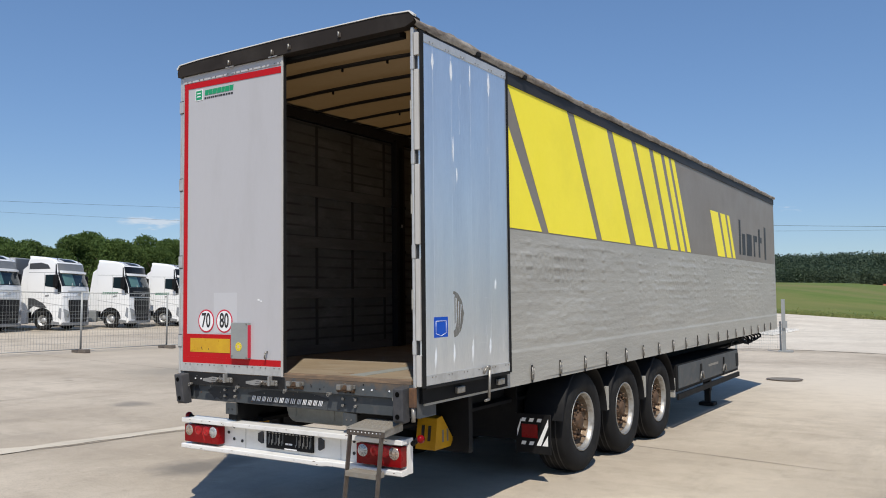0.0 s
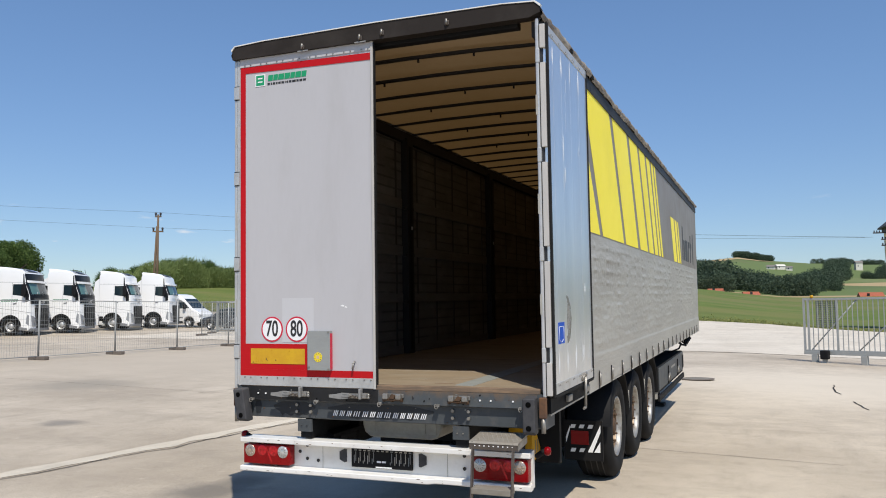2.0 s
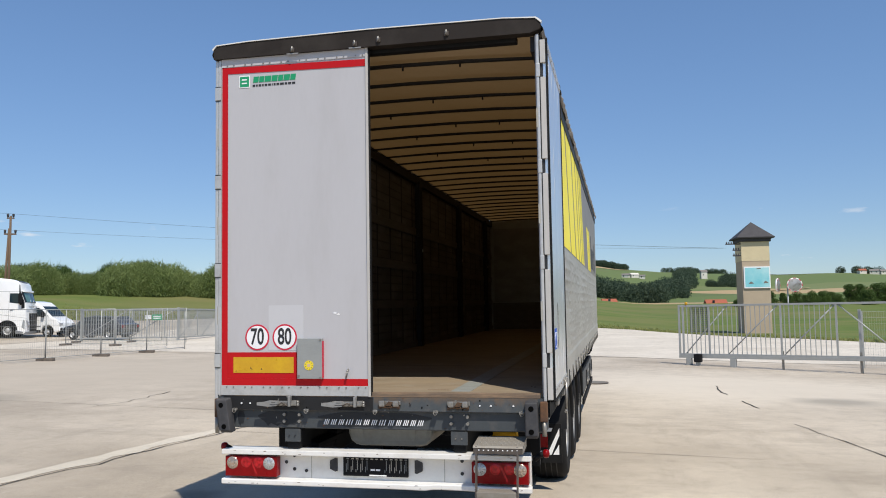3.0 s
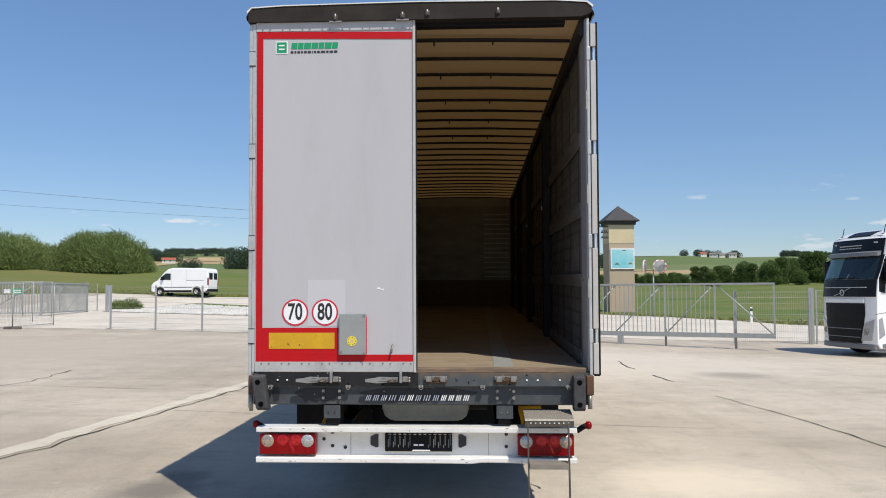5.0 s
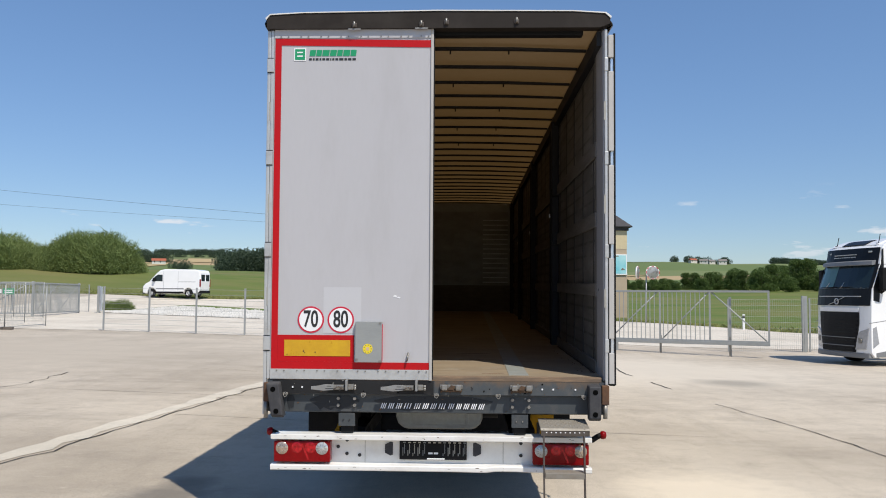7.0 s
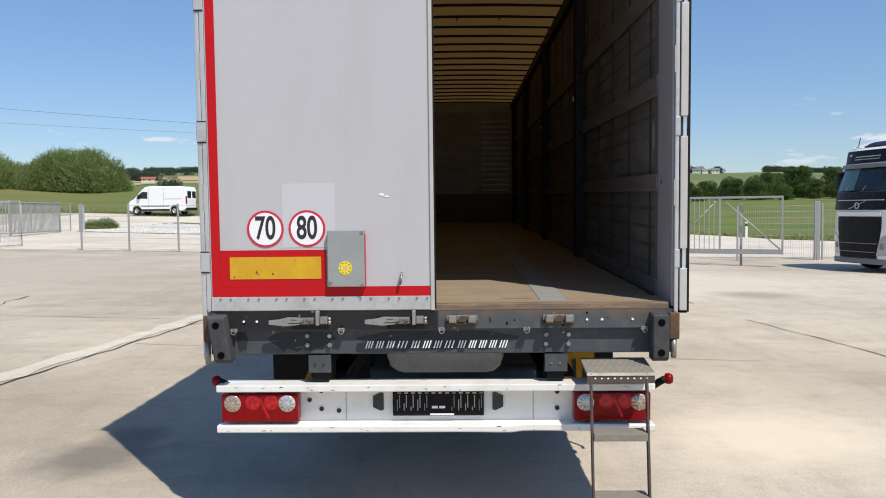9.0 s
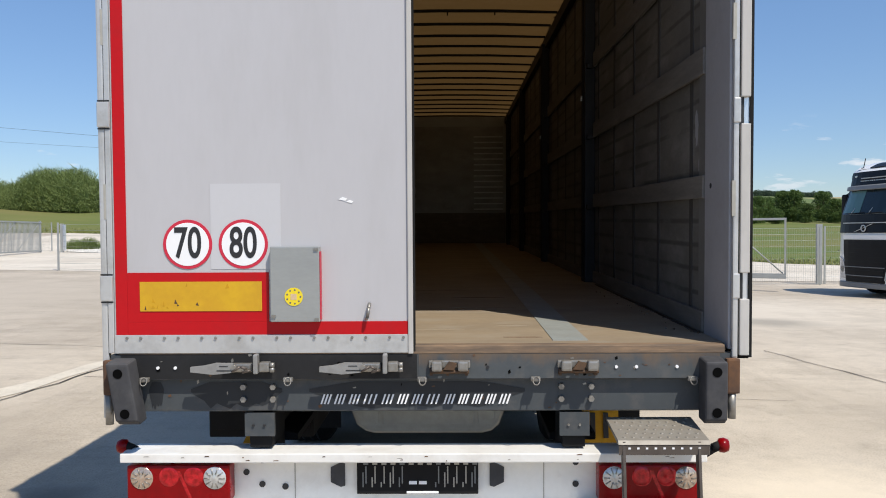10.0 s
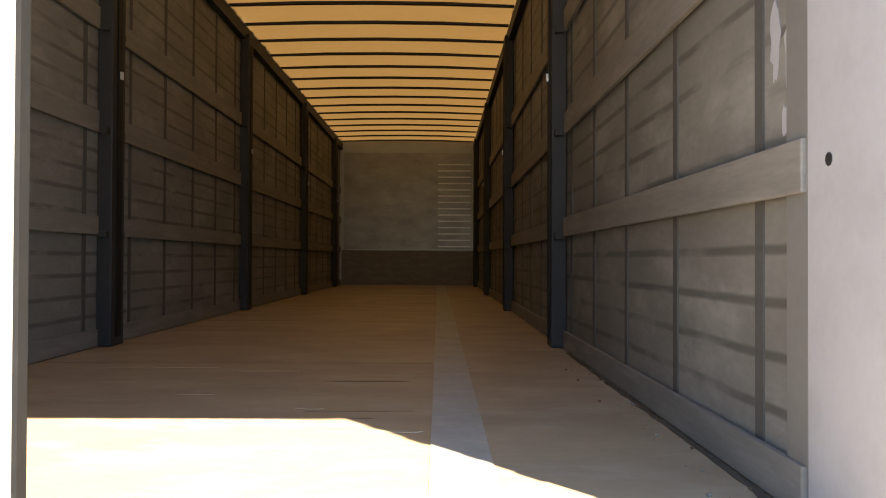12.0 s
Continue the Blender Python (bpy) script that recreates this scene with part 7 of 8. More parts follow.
part("mast", R((0, 0, -0.5), (0, 0, 10.0), 0.13, 10, 0.095), "timber", pole)
part("prop", R((-0.5, 0.3, -0.5), (-0.1, 0, 8.8), 0.12, 10, 0.085), "timber", pole)
part("crossarm", B(-0.5, 0.5, -0.06, 0.06, 8.2, 8.34), "timber", pole)
part("tie", B(-0.75, 0.1, -0.05, 0.05, 2.6, 2.72), "timber", pole)
for x, z in ((-0.42, 8.34), (0.42, 8.34), (-0.22, 9.85), (0.22, 9.85)):
    part("insulator", lathe(bmesh.new(), [(0, 0.02), (0.05, 0.085), (0.16, 0.085), (0.2, 0.11), (0.32, 0.1), (0.36, 0.0)], 10, "z", (x, 0, z)), "slate", pole, smooth=True)
part("top_arm", B(-0.3, 0.3, -0.05, 0.05, 9.72, 9.84), "timber", pole)
bm = bmesh.new()
for dz, dx in ((9.7, 0.0), (9.68, 0.2), (8.25, -0.4)):
    for ex, ey, ez in ((11.0, 70.2, tz + 7.6), (-88.0, -6.0, 11.0)):
        pr = None
        for i in range(13):
            t = i / 12
            q = Vector((px + dx + (ex - px) * t, py + (ey - py) * t, pz + dz + (ez - pz - dz) * t - 0.9 * 4 * t * (1 - t) * 0.5))
            if pr is not None:
                rod(bm, pr, q, 0.008, 4, caps=False)
            pr = q
tagged(part("power_line", bm, "slate"), "thin overhead wires from the pole to the tower", "wires")
# traffic mirrors
mr = thing("traffic_mirror", pose(13.2, 54.3, lie(13.2, 54.3), 0, 0, -8), "pair of round convex traffic mirrors on a post", "mirror")
part("post", R((0, 0, -0.1), (0, 0, 3.6), 0.045, 10), "steel", mr)
for x, turn in ((0.45, 22), (-0.62, 76)):
    fr = part("mirror_frame", lathe(bmesh.new(), [(0.06, 0.0), (0.05, 0.3), (0.0, 0.34), (-0.03, 0.34), (-0.03, 0.3)], 28, "y"), "white", mr, "white rim with red blocks", True)
    fr.matrix_basis = pose(x, -0.05, 3.72, 0, 0, turn) @ Matrix.Diagonal((1.6, 1.6, 1.45, 1))
    part("glass", lathe(bmesh.new(), [(-0.07, 0.0), (-0.06, 0.12), (-0.045, 0.22), (-0.028, 0.302)], 28, "y"), "rim", fr, "convex mirror", True)
    for i in range(8):
        a = 2 * math.pi * i / 8
        part("mark", B(-0.06, 0.06, -0.036, -0.031, 0.305, 0.335), "signred", fr).matrix_basis = pose(0, 0, 0, 0, math.degrees(a), 0)
mp = thing("marker_post", pose(16.7, 43.6, lie(16.7, 43.6)), "white roadside marker post", "post")
part("post", B(-0.06, 0.06, -0.04, 0.04, -0.1, 0.95), "sticker", mp)
part("band", B(-0.063, 0.063, -0.043, 0.043, 0.7, 0.86), "ink", mp)


# ---- farm buildings far off ----
def farmhouse(x, y, turn, l, w, h, wallmat, roofmat, label):
    z = lie(x, y)
    f = thing("farmhouse", pose(x, y, z, 0, 0, turn), label, "house")
    part("wall", B(-l / 2, l / 2, -w / 2, w / 2, -2, h), wallmat, f)
    part("roof", P([(-w / 2 - 0.6, h), (w / 2 + 0.6, h), (0, h + w * 0.34)], "x", -l / 2 - 0.5, l / 2 + 0.5), roofmat, f)
    for k in range(int(l / 5)):
        part("window", B(-l / 2 + 1.8 + 5 * k, -l / 2 + 2.7 + 5 * k, -w / 2 - 0.06, -w / 2 - 0.005, h * 0.45, h * 0.45 + 1.6), "glass", f)
    return f


M["tile"] = mat("roof_tile", (0.36, 0.1, 0.05), 0.8, amount=0.5, scale=1.2)
M["tile_grey"] = mat("grey_tile", (0.2, 0.18, 0.165), 0.8, amount=0.4, scale=1.2)
M["housewall"] = mat("house_wall", (0.66, 0.63, 0.56), 0.85, amount=0.3, scale=0.3)
for a, d, turn, l, w, h, rm, lab in ((21.25, 800, 20, 12, 7, 2.9, "tile", "white farmhouse with a red tiled roof on the hill"), (-0.6, 960, -15, 8, 6, 3.2, "tile_grey", "far white farm building on the hill"), (-1.15, 965, 25, 9, 6, 3.6, "housewall", "far white farm building on the hill"), (-1.7, 955, -5, 6, 5, 3, "tile_grey", "far white farm building on the hill"), (-5.7, 1010, 10, 7, 7, 8, "tile_grey", "far tall white farm building on the hill"),
                                      (0.4, 330, 15, 5, 4, 0.6, "tile", "red roof behind the meadow"), (2.6, 340, -10, 5, 4, 0.5, "tile", "red roof behind the meadow"), (-6.6, 330, 6, 7, 5, 0.5, "tile", "red roof behind the meadow"),
                                      (-17.1, 1130, -10, 10, 8, 4.5, "tile_grey", "far cream farm on the hill"), (-15.2, 1140, 15, 9, 7, 3.6, "tile", "far farm building among trees on the hill"), (-15.9, 1135, -20, 10, 7, 4, "tile_grey", "far farm building among trees on the hill"), (-16.4, 1145, 5, 8, 7, 3.5, "tile_grey", "far farm building among trees on the hill")):
    x, y = polar(0, -6, a, d)
    farmhouse(x, y, turn, l, w, h, "housewall", rm, lab)


# ---- lorries, van and cars ----
M["cabdark"] = mat("cab_black", (0.008, 0.009, 0.011), 0.4, amount=0.3, scale=2, spec=0.2, coat=0.05)
M["blind"] = mat("cab_interior", (0.10, 0.2, 0.19), 0.12, amount=0.6, scale=1.5, spec=0.5)
M["headlamp"] = mat("headlamp", (0.4, 0.42, 0.45), 0.1, 0.3, amount=0.6, scale=14, coat=0.7)
M["fairing"] = mat("fairing_grey", (0.2, 0.205, 0.21), 0.4, amount=0.3, scale=2)
M["bodydark"] = mat("dark_graphic", (0.06, 0.062, 0.065), 0.4, amount=0.4, scale=1.5)
M["bodygrey"] = mat("box_body_grey", (0.5, 0.5, 0.5), 0.5, amount=0.3, scale=0.6)
M["carpaint"] = mat("dark_car_paint", (0.03, 0.034, 0.042), 0.2, amount=0.2, coat=0.8)
M["darkgreen"] = mat("side_logo_green", (0.03, 0.2, 0.1), 0.5, amount=0.2)


def arc(cx, cz, r, a0, a1, n=9):
    return [(cx + r * math.cos(radians(a0 + (a1 - a0) * i / n)), cz + r * math.sin(radians(a0 + (a1 - a0) * i / n))) for i in range(n + 1)]


def rounded(pts, half, bev):
    """A side outline across the full width, with its two rims rounded."""
    bm = P(pts, "y", -half, half)
    es = [e for e in bm.edges if abs(e.verts[0].co.y - e.verts[1].co.y) < 1e-6]
    bmesh.ops.bevel(bm, geom=es, offset=bev, segments=3, profile=0.55, affect="EDGES", clamp_overlap=True)
    return bm


def road_wheel(parent, x, y, r, wd, rimmat="alu"):
    s = 1 if y > 0 else -1
    w = part("wheel", lathe(bmesh.new(), [(-wd / 2, r * 0.56), (-wd / 2, r * 0.9), (-wd * 0.38, r), (wd * 0.38, r), (wd / 2, r * 0.9), (wd / 2, r * 0.56), (wd * 0.46, r * 0.56)], 28, "y"), "rubber", parent, smooth=True)
    w.matrix_basis = pose(x, y, r, 0, 0, 0 if s > 0 else 180)
    part("rim", lathe(bmesh.new(), [(wd * 0.46, r * 0.57), (wd * 0.4, r * 0.52), (wd * 0.15, r * 0.46), (wd * 0.12, r * 0.3), (wd * 0.3, r * 0.27), (wd * 0.36, r * 0.2), (wd * 0.4, 0.0)], 24, "y"), rimmat, w, smooth=True)
    bm = bmesh.new()
    for i in range(10):
        a = 2 * math.pi * i / 10
        rod(bm, (r * 0.38 * math.cos(a), wd * 0.14, r * 0.38 * math.sin(a)), (r * 0.38 * math.cos(a), wd * 0.2, r * 0.38 * math.sin(a)), r * 0.05, 6)
    tagged(part("wheel_nuts", bm, "chassis", w), kind="stuff")
    return w


def bow(ob):
    """Curve the front of a lorry part back towards both corners."""
    bm = bmesh.new()
    bm.from_mesh(ob.data)
    for y in (0.0, 0.35, -0.35, 0.65, -0.65, 0.88, -0.88, 1.05, -1.05, 1.15, -1.15):
        bmesh.ops.bisect_plane(bm, geom=bm.verts[:] + bm.edges[:] + bm.faces[:], plane_co=(0, y, 0), plane_no=(0, 1, 0))
    for v in bm.verts:
        v.co.x -= 0.2 * min(1.1, abs(v.co.y) / 1.25) ** 3.2 * smooth01(-0.95, -0.25, v.co.x)
    bm.to_mesh(ob.data)
    bm.free()


def lorry(m, label, group, dark_front=False, visor="cabdark", logo=True, rear=True, box_body=False):
    """Cab-over tractor unit; forward is +x, the nose at x = 0."""
    t = thing("lorry", m, label, "lorry", group)
    WX = -1.38
    side = [(-2.3, 1.0), (-2.3, 3.66), (-2.22, 3.84), (-1.9, 3.9), (-1.2, 3.88), (-0.85, 3.81), (-0.56, 3.7), (-0.46, 3.62), (-0.4, 3.4), (-0.32, 3.1), (-0.05, 2.36), (0.0, 1.95), (0.03, 1.2), (0.03, 0.42), (-0.08, 0.28), (-0.72, 0.3)]
    arch = arc(WX, 0.52, 0.62, -8, 188, 12)
    part("cab", rounded(side + [(x, z) for x, z in arch if z > 0.3] + [(-2.02, 0.44), (-2.02, 1.0)], 1.25, 0.13), "cab", t, "white cab")
    # the roof dome narrows towards the top
    part("roof_shield", rounded([(-2.3, 3.64), (-2.36, 4.02), (-2.25, 4.05), (-1.5, 3.98), (-1.15, 3.93), (-0.85, 3.84), (-0.6, 3.72)], 1.08, 0.09), "cab", t)
    part("roof_window", P([(-1.02, 3.885), (-0.86, 3.85), (-0.6, 3.735), (-0.59, 3.752), (-0.85, 3.868), (-1.01, 3.905)], "y", -0.52, 0.52), "cabdark", t, "dark roof window")
    for y in (0.95, -0.95):
        part("aerial", R((-0.72, y, 3.72), (-0.8, y, 4.06), 0.012, 6), "black", t)
        part("roof_lamp_foot", B(-0.8, -0.68, y - 0.04, y + 0.04, 3.7, 3.78, bev=0.01), "black", t)
    # front: screen, visor, mask, grille, lamps
    part("windscreen", P([(-0.318, 3.1), (-0.052, 2.385), (-0.036, 2.385), (-0.3, 3.1)], "y", -1.15, 1.15), "glass", t, "dark windscreen")
    # teal patch on the glass paints its pale reflection and greenish interior
    part("interior_blind", P([(-0.305, 3.07), (-0.05, 2.42), (-0.034, 2.42), (-0.289, 3.07)], "y", -1.06, -0.28), "blind", t)
    part("upper_mask", P([(-0.452, 3.62), (-0.32, 3.12), (-0.3, 3.12), (-0.432, 3.63)], "y", -1.2, 1.2), visor if not dark_front else "cabdark", t)
    part("sun_visor", P([(-0.325, 3.115), (-0.2, 3.08), (-0.17, 3.1), (-0.19, 3.2), (-0.34, 3.24)], "y", -1.14, 1.14), "fairing" if dark_front else "cab", t, "outer sun visor")
    part("lower_mask", P([(-0.046, 2.375), (0.01, 1.84), (0.04, 1.84), (-0.022, 2.375)], "y", -1.22, 1.22), "cabdark" if dark_front or logo else "cab", t)
    for y in (-0.62, 0.08):
        part("wiper", R((-0.02, y, 2.37), (-0.1, y + 0.1, 2.56), 0.012, 5), "alu", t)
        part("wiper_blade", R((-0.02, y - 0.1, 2.4), (-0.03, y + 0.55, 2.42), 0.012, 5), "black", t)
    part("badge_bar", P([(-0.42, 1.86), (-0.38, 1.86), (0.36, 2.1), (0.32, 2.1)], "x", 0.03, 0.056), "alu", t)
    part("trim_line", B(0.0, 0.052, -0.95, 0.95, 2.115, 2.14), "alu", t)
    part("badge", lathe(bmesh.new(), [(0.045, 0.1), (0.068, 0.1), (0.068, 0.07), (0.045, 0.07)], 18, "x", (0, 0, 1.97)), "alu", t)
    if dark_front:
        x = -0.62
        for w in (0.07, 0.05, 0.07, 0.06, 0.05, 0.05, 0.06, 0.06, 0.05, 0.05, 0.05, 0.06):
            for z in (3.34, 3.42):
                part("mark", P([(x + (z - 3.34) * 0.3, z), (x + w + (z - 3.34) * 0.3, z), (x + w + 0.008 + (z - 3.34) * 0.3, z + 0.028), (x + 0.008 + (z - 3.34) * 0.3, z + 0.028)], "x", -0.385, -0.355), "alu", t)
            x += w + 0.03
        for yy in (-0.98, 0.86):
            part("marker_lamp", B(-0.42, -0.38, yy, yy + 0.12, 3.48, 3.53, bev=0.008), "lampclear", t)
    gr = part("grille", P([(-0.9, 1.64), (0.9, 1.64), (0.9, 1.3), (0.76, 0.42), (-0.76, 0.42), (-0.9, 1.3)], "x", 0.028, 0.05), "darkgrille", t, "black grille")
    for s in (1, -1):
        part("screen_pillar", P([(-0.33, 3.12), (-0.048, 2.37), (-0.03, 2.37), (-0.3, 3.12)], "y", *sorted((s * 1.152, s * 1.235))), "cabdark", t)
        part("corner_shade", P([(-0.26, 1.95), (-0.06, 2.0), (-0.07, 2.4), (-0.36, 3.1), (-0.42, 3.55), (-0.5, 3.6), (-0.5, 3.05), (-0.3, 2.45)], "y", *sorted((s * 1.2465, s * 1.2575))), "cabdark", t)
    for k in range(9):
        z = 0.47 + 0.125 * k
        hw = 0.72 + 0.15 * (z - 0.42) / 0.88 - 0.02
        bright = k in (1, 3)
        part("slat", B(0.05, 0.085 if bright else 0.07, -min(hw, 0.85), min(hw, 0.85), z, z + (0.022 if bright else 0.05)), "fairing" if bright else "darkgrille", gr)
    part("grille_frame", P([(-0.9, 1.78), (0.9, 1.78), (0.88, 1.655), (-0.88, 1.655)], "x", 0.031, 0.062), "cabdark" if logo else "cab", t)
    part("bumper_lip", B(-0.32, 0.06, -1.2, 1.2, 0.25, 0.41, bev=0.03), "fairing", t, "grey bumper lip")
    for s in (1, -1):
        part("headlamp", P([(s * 0.76, 0.5), (s * 1.1, 0.52), (s * 1.2, 1.16), (s * 0.94, 1.06), (s * 0.86, 0.96)], "x", 0.022, 0.055), "headlamp", t, "clear headlamp")
        part("headlamp_bowl", disc(bmesh.new(), (0, 0), 0.09, -0.012, 0.012, 18), "zinc", t).matrix_basis = pose(-0.02, s * 0.92, 0.78, 0, 0, 90)
        part("headlamp_side", P([(-0.22, 0.7), (-0.02, 0.56), (-0.02, 1.16), (-0.14, 1.22)], "y", *sorted((s * 1.243, s * 1.256))), "headlamp", t)
        part("side_window", P([(-1.26, 2.38), (-1.24, 3.0), (-0.7, 3.0), (-0.5, 2.5), (-0.66, 2.3)], "y", *sorted((s * 1.245, s * 1.256))), "glass", t, "dark side window")
        part("door_seam", P([(-1.3, 1.1), (-1.285, 1.1), (-1.285, 3.1), (-1.3, 3.1)], "y", *sorted((s * 1.247, s * 1.253))), "fairing", t)
        part("seam", P([(-2.25, 1.62), (-0.1, 1.3), (-0.1, 1.32), (-2.25, 1.64)], "y", *sorted((s * 1.247, s * 1.2525))), "fairing", t)
        part("seam", P([(-2.25, 3.12), (-0.5, 3.1), (-0.5, 3.115), (-2.25, 3.14)], "y", *sorted((s * 1.247, s * 1.2525))), "fairing", t)
        part("handle", P([(-1.22, 1.82), (-1.0, 1.87), (-1.0, 1.92), (-1.22, 1.88)], "y", *sorted((s * 1.25, s * 1.28))), "fairing", t)
        mi = part("mirror", B(-0.64, -0.4, min(s * 1.29, s * 1.5), max(s * 1.29, s * 1.5), 2.3, 3.0, bev=0.06), "black", t, "black door mirror")
        part("mirror_arm", R((-0.54, s * 1.22, 2.24), (-0.52, s * 1.4, 2.32), 0.045, 8), "black", mi)
        part("mirror_arm", R((-0.54, s * 1.22, 3.06), (-0.52, s * 1.4, 2.98), 0.03, 8), "black", mi)
        road_wheel(t, WX, s * 1.04, 0.52, 0.32, "alu")
        part("wheel_arch", P(arc(WX, 0.52, 0.68, 0, 180, 14) + arc(WX, 0.52, 0.585, 180, 0, 14), "y", *sorted((s * 1.16, s * 1.262))), "black", t)
        part("step", P([(-0.82, 0.3), (-0.12, 0.3), (-0.12, 0.42), (-0.78, 0.5)], "y", *sorted((s * 1.243, s * 1.258))), "fairing", t)
        if rear:
            part("side_skirt", B(-4.3, -2.34, min(s * 1.0, s * 1.24), max(s * 1.0, s * 1.24), 0.34, 1.02, bev=0.05), "boxgrey" if logo else "cab", t, "side skirt with tank behind the cab")
            part("rear_fairing", P([(-2.95, 1.05), (-2.32, 1.05), (-2.32, 3.5), (-2.6, 3.3)], "y", *sorted((s * 1.17, s * 1.22))), "cab", t, "white wind deflector")
            road_wheel(t, -5.1, s * 0.98, 0.52, 0.5)
            part("mudguard", P(arc(-5.1, 0.56, 0.66, 0, 180, 14) + arc(-5.1, 0.56, 0.62, 180, 0, 14), "y", *sorted((s * 0.7, s * 1.24))), "black", t)
        if dark_front:
            part("roof_side_window", P([(-1.7, 3.42), (-1.3, 3.66), (-2.2, 3.7), (-2.2, 3.45)], "y", *sorted((s * 1.2505, s * 1.256))), "cabdark", t)
            part("wing_panel", P([(-2.28, 1.0), (-2.28, 1.6), (-2.0, 1.52), (-1.9, 1.2), (-2.05, 1.0)], "y", *sorted((s * 1.2505, s * 1.256))), "boxgrey", t)
        if logo:
            x = -1.95
            for w in (0.12, 0.1, 0.13, 0.12, 0.1, 0.13, 0.11):
                for z in (1.98, 2.07):
                    sl = (z - 1.98) * 0.3
                    part("mark", P([(x + sl if s < 0 else -x - 2.9 + sl, z), (x + w + sl if s < 0 else -x - 2.9 - w + sl, z), (x + w + sl + 0.01 if s < 0 else -x - 2.9 - w + sl + 0.01, z + 0.045), (x + sl + 0.01 if s < 0 else -x - 2.89 + sl, z + 0.045)], "y", *sorted((s * 1.25, s * 1.2535))), "darkgreen", t)
                x += w + 0.03
    part("chassis", B(-5.9, -1.0, -0.42, 0.42, 0.62, 0.94), "chassis", t)
    part("coupling_plate", B(-5.4, -4.6, -0.45, 0.45, 0.95, 1.1), "chassis", t)
    if box_body:
        for s in (1, -1):
            part("side_graphic", P([(-2.25, 1.05), (-2.25, 1.75), (-1.9, 1.72), (-1.35, 1.45), (-1.1, 1.2), (-1.5, 1.2), (-1.9, 1.3)], "y", *sorted((s * 1.2505, s * 1.254))), "bodydark", t)
            part("side_graphic", P([(-2.22, 3.3), (-2.2, 3.62), (-1.5, 3.66), (-1.1, 3.55), (-0.95, 3.32)], "y", *sorted((s * 1.2505, s * 1.254))), "bodydark", t)
        part("box_body", B(-15.6, -3.1, -1.27, 1.27, 1.15, 3.95, bev=0.03), "bodygrey", t, "grey box trailer")
        part("box_front", B(-3.098, -3.08, -1.2, 1.2, 1.2, 3.9), "fairing", t)
        for y in (-13.0, -11.7, -10.4):
            for s in (1, -1):
                road_wheel(t, y, s * 1.02, 0.5, 0.36)
    fronts = ("cab", "windscreen", "interior_blind", "upper_mask", "sun_visor", "lower_mask", "trim_line", "grille", "grille_frame", "bumper_lip", "headlamp", "headlamp_side", "screen_pillar", "corner_shade", "marker_lamp", "slat", "step")
    for ob in [*t.children, *gr.children]:
        if ob.name.split(".")[0] in fronts:
            bow(ob)
    return t


LAB = "white lorry tractor unit parked in a row behind the fence"
HEAD = 25
row = [(-37.5, 17.7), (-37.9, 21.9), (-38.6, 26.6), (-39.0, 30.65), (-39.0, 34.35), (-39.0, 38.7), (-39.0, 42.6)]


def nose(x, y, head):
    """Pose that sets the front wheels at a place."""
    return pose(x, y, lie(x, y), 0, 0, head) @ Matrix.Diagonal((0.97, 1.02, 1.0, 1)) @ pose(1.38, 0, 0)


first = lorry(nose(*row[2], HEAD), LAB, "row of lorries")
for x, y in row[3:5]:
    copy_thing(first, nose(x, y, HEAD))
plain = lorry(nose(*row[5], HEAD), "plain white lorry tractor unit parked in a row", "row of lorries", visor="cab", logo=False)
copy_thing(plain, nose(*row[6], HEAD))
art = lorry(nose(*row[1], HEAD), "white lorry with a grey box trailer parked in a row", "row of lorries", visor="fairing", logo=False, box_body=True)
copy_thing(art, nose(*row[0], HEAD))
lorry(pose(11.88, 20.15, lie(12.5, 20.5), 0, 0, 193), "white lorry with a black front mask beside the gate", "", dark_front=True, logo=False)


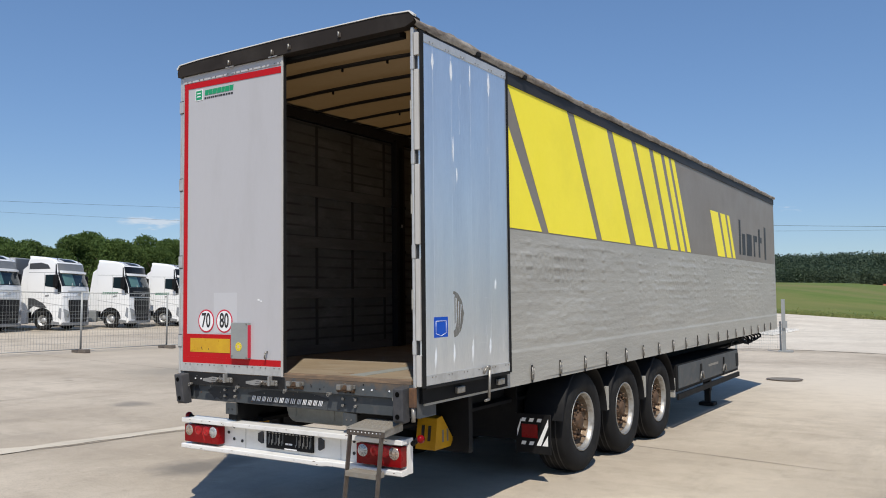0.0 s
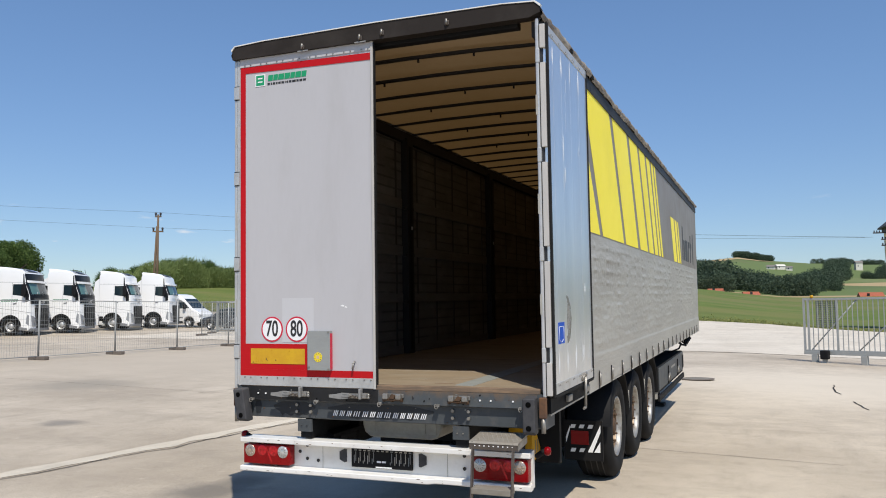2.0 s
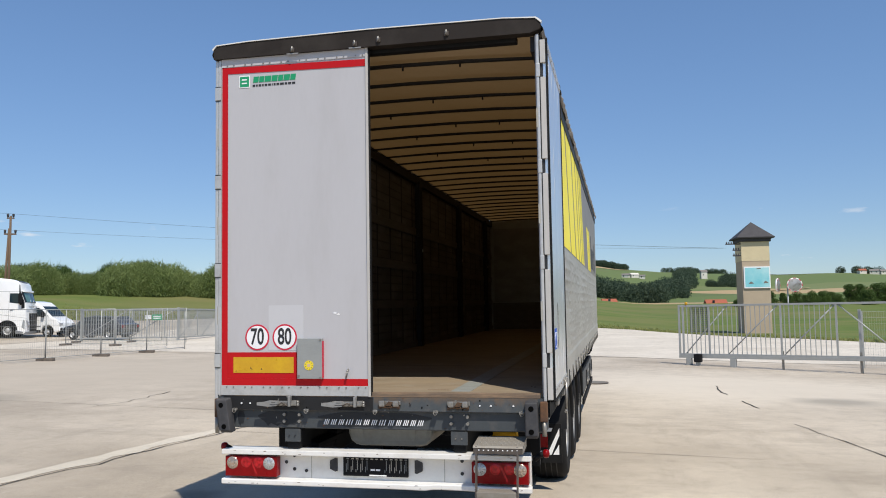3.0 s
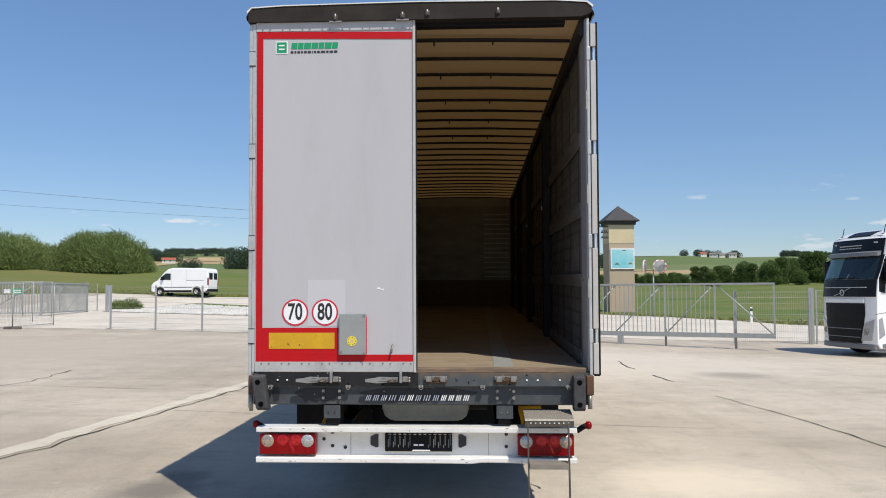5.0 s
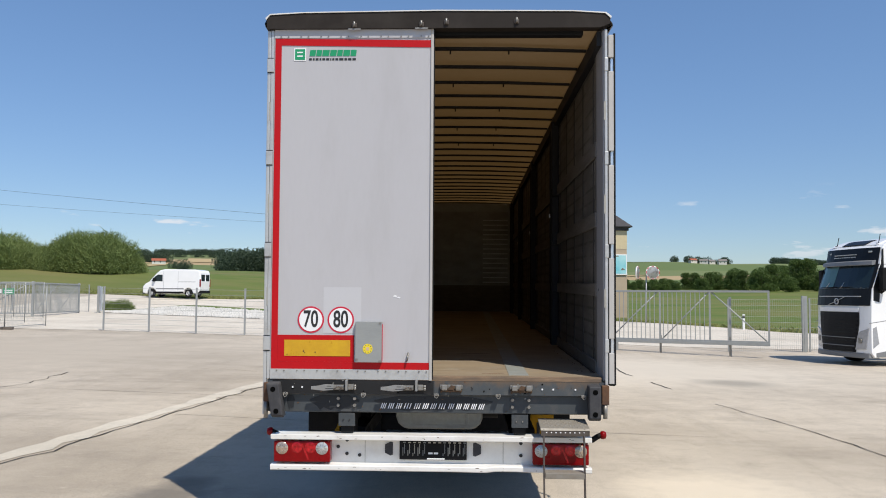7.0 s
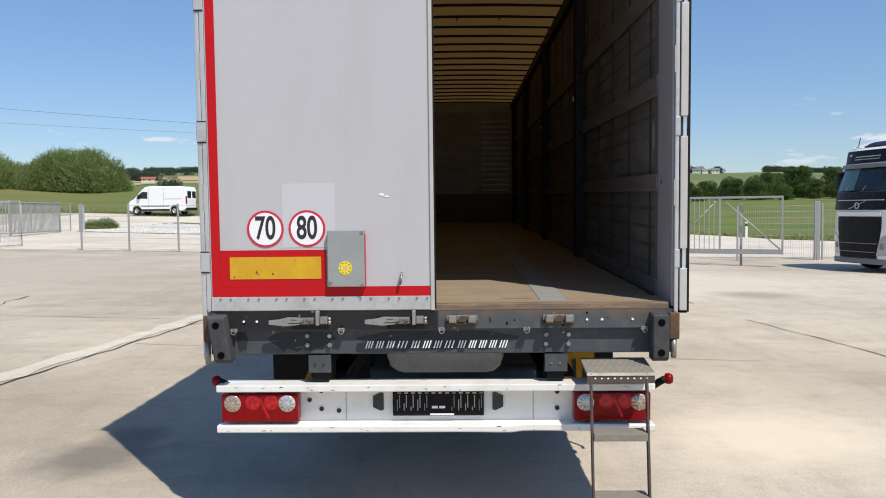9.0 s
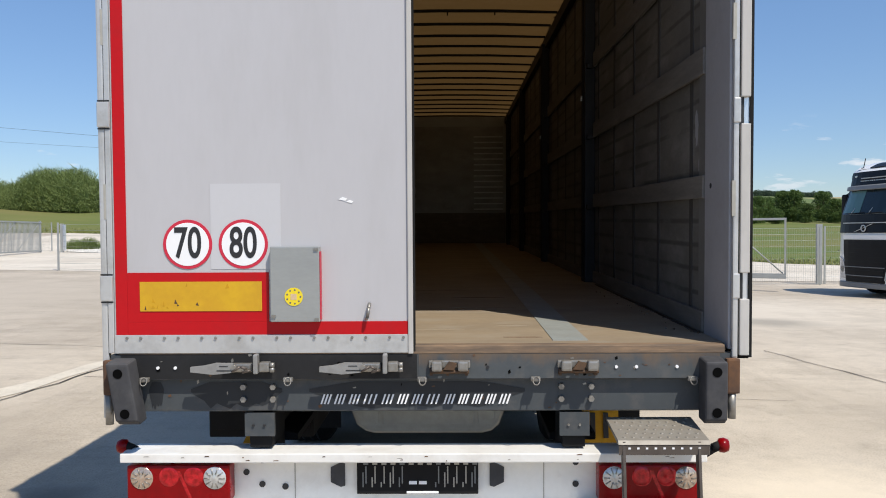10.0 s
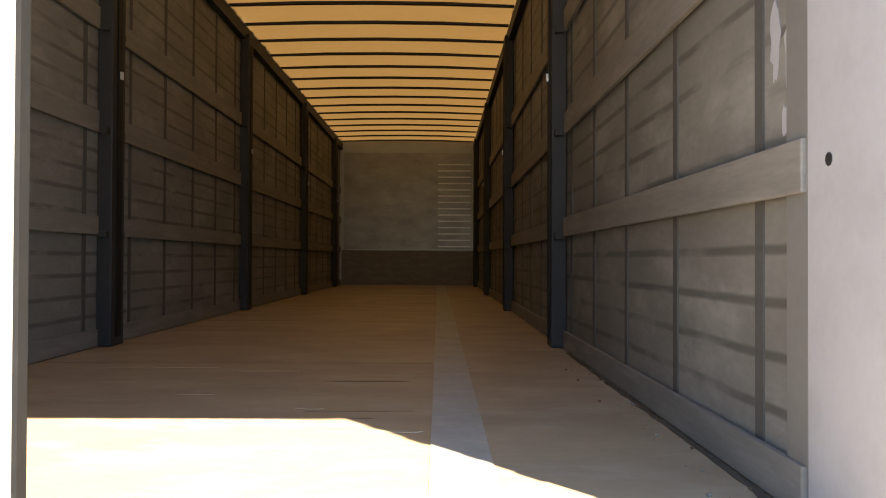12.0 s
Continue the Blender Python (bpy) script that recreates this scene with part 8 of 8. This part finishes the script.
def van(m, label):
    """Panel van, forward +x, nose at 0."""
    v = thing("van", m, label, "van")
    side = [(-5.9, 0.45), (-5.97, 1.4), (-5.93, 2.2), (-5.8, 2.42), (-5.4, 2.5), (-2.3, 2.53), (-1.8, 2.44), (-1.4, 2.14), (-0.66, 1.4), (-0.24, 1.2), (-0.04, 0.98), (0.0, 0.4), (-0.35, 0.3)]
    fa, ra = arc(-0.95, 0.36, 0.45, 0, 180, 10), arc(-4.75, 0.36, 0.45, 0, 180, 10)
    part("body", rounded(side + fa + [(-1.45, 0.3), (-4.25, 0.3)] + ra + [(-5.4, 0.32)], 1.0, 0.12), "cab", v, "white van body")
    part("windscreen", P([(-1.42, 2.12), (-0.72, 1.43), (-0.68, 1.46), (-1.38, 2.16)], "y", -0.84, 0.84), "glass", v)
    for s in (1, -1):
        win = part("side_window", P([(-2.08, 1.42), (-2.08, 2.02), (-1.58, 2.04), (-1.3, 1.86), (-0.92, 1.46)], "y", *sorted((s * 0.995, s * 1.006))), "glass", v)
        part("window_bar", B(-1.36, -1.33, min(s * 1.0065, s * 1.009), max(s * 1.0065, s * 1.009), 1.44, 1.88), "black", win)
        for x in (-0.95, -4.75):
            road_wheel(v, x, s * 0.88, 0.36, 0.22)
        part("side_strip", B(-4.28, -1.42, min(s * 0.985, s * 1.012), max(s * 0.985, s * 1.012), 0.32, 0.5), "black", v)
        part("rub_strip", B(-4.28, -1.42, min(s * 0.99, s * 1.014), max(s * 0.99, s * 1.014), 0.72, 0.8), "fairing", v)
        for x in (-2.2, -3.7):
            part("door_seam", B(x, x + 0.018, min(s * 0.99, s * 1.002), max(s * 0.99, s * 1.002), 0.55, 2.36), "fairing", v)
        part("slide_rail", B(-5.5, -3.72, min(s * 0.99, s * 1.004), max(s * 0.99, s * 1.004), 1.36, 1.4), "fairing", v)
        part("mirror", B(-1.35, -1.15, min(s * 1.02, s * 1.2), max(s * 1.02, s * 1.2), 1.4, 1.75, bev=0.03), "black", v)
        part("rear_lamp", B(-5.985, -5.88, min(s * 0.88, s * 1.004), max(s * 0.88, s * 1.004), 0.95, 1.62, bev=0.02), "lampred", v)
        part("rear_window", B(-5.985, -5.93, min(s * 0.12, s * 0.78), max(s * 0.12, s * 0.78), 1.45, 2.05, bev=0.02), "glass", v)
        part("headlamp", P([(-0.42, 0.95), (-0.03, 0.72), (-0.02, 0.95), (-0.26, 1.16)], "y", *sorted((s * 0.62, s * 0.985))), "headlamp", v)
    part("bumper", B(-0.3, 0.03, -0.95, 0.95, 0.3, 0.62, bev=0.05), "black", v)
    part("bumper", B(-6.0, -5.75, -0.97, 0.97, 0.35, 0.6, bev=0.04), "black", v)
    return v


vx, vy = -28.1, 64.6
van(pose(vx, vy, lie(vx, vy) + 0.01, 0, 0, 172) @ Matrix.Diagonal((0.9, 0.95, 0.95, 1)), "white panel van on the road behind the fence")
vx, vy = -36.6, 45.2
van(pose(vx, vy, lie(vx, vy) + 0.01, 0, 0, 8), "white panel van parked beyond the lorries")


def car(m, label):
    """Dark estate car, forward +x, nose at 0."""
    c = thing("car", m, label, "car")
    fa, ra = arc(-0.85, 0.32, 0.38, 0, 180, 9), arc(-3.6, 0.32, 0.38, 0, 180, 9)
    part("body", rounded([(-4.6, 0.45), (-4.65, 0.95), (-4.35, 1.05), (-3.85, 1.48), (-2.4, 1.54), (-1.65, 1.4), (-1.0, 0.98), (-0.2, 0.86), (0.0, 0.66), (0.0, 0.3), (-0.4, 0.24)] + fa + [(-1.3, 0.22), (-3.15, 0.22)] + ra + [(-4.1, 0.26)], 0.9, 0.12), "carpaint", c, "dark car body")
    part("windscreen", P([(-1.62, 1.4), (-1.0, 1.02), (-0.97, 1.05), (-1.58, 1.43)], "y", -0.7, 0.7), "glass", c)
    for s in (1, -1):
        part("side_window", P([(-4.1, 1.05), (-3.75, 1.4), (-2.4, 1.46), (-1.7, 1.33), (-1.2, 1.03)], "y", *sorted((s * 0.895, s * 0.906))), "glass", c)
        for x in (-0.85, -3.6):
            road_wheel(c, x, s * 0.8, 0.32, 0.22)
        part("headlamp", B(-0.2, 0.01, min(s * 0.5, s * 0.85), max(s * 0.5, s * 0.85), 0.6, 0.75, bev=0.03), "headlamp", c)
        part("rear_lamp", B(-4.66, -4.5, min(s * 0.6, s * 0.88), max(s * 0.6, s * 0.88), 0.75, 0.92, bev=0.02), "lampred", c)
    return c


vx, vy = -33.9, 42.0
car(pose(vx, vy, lie(vx, vy) + 0.01, 0, 0, 176), "dark estate car standing behind the fences")
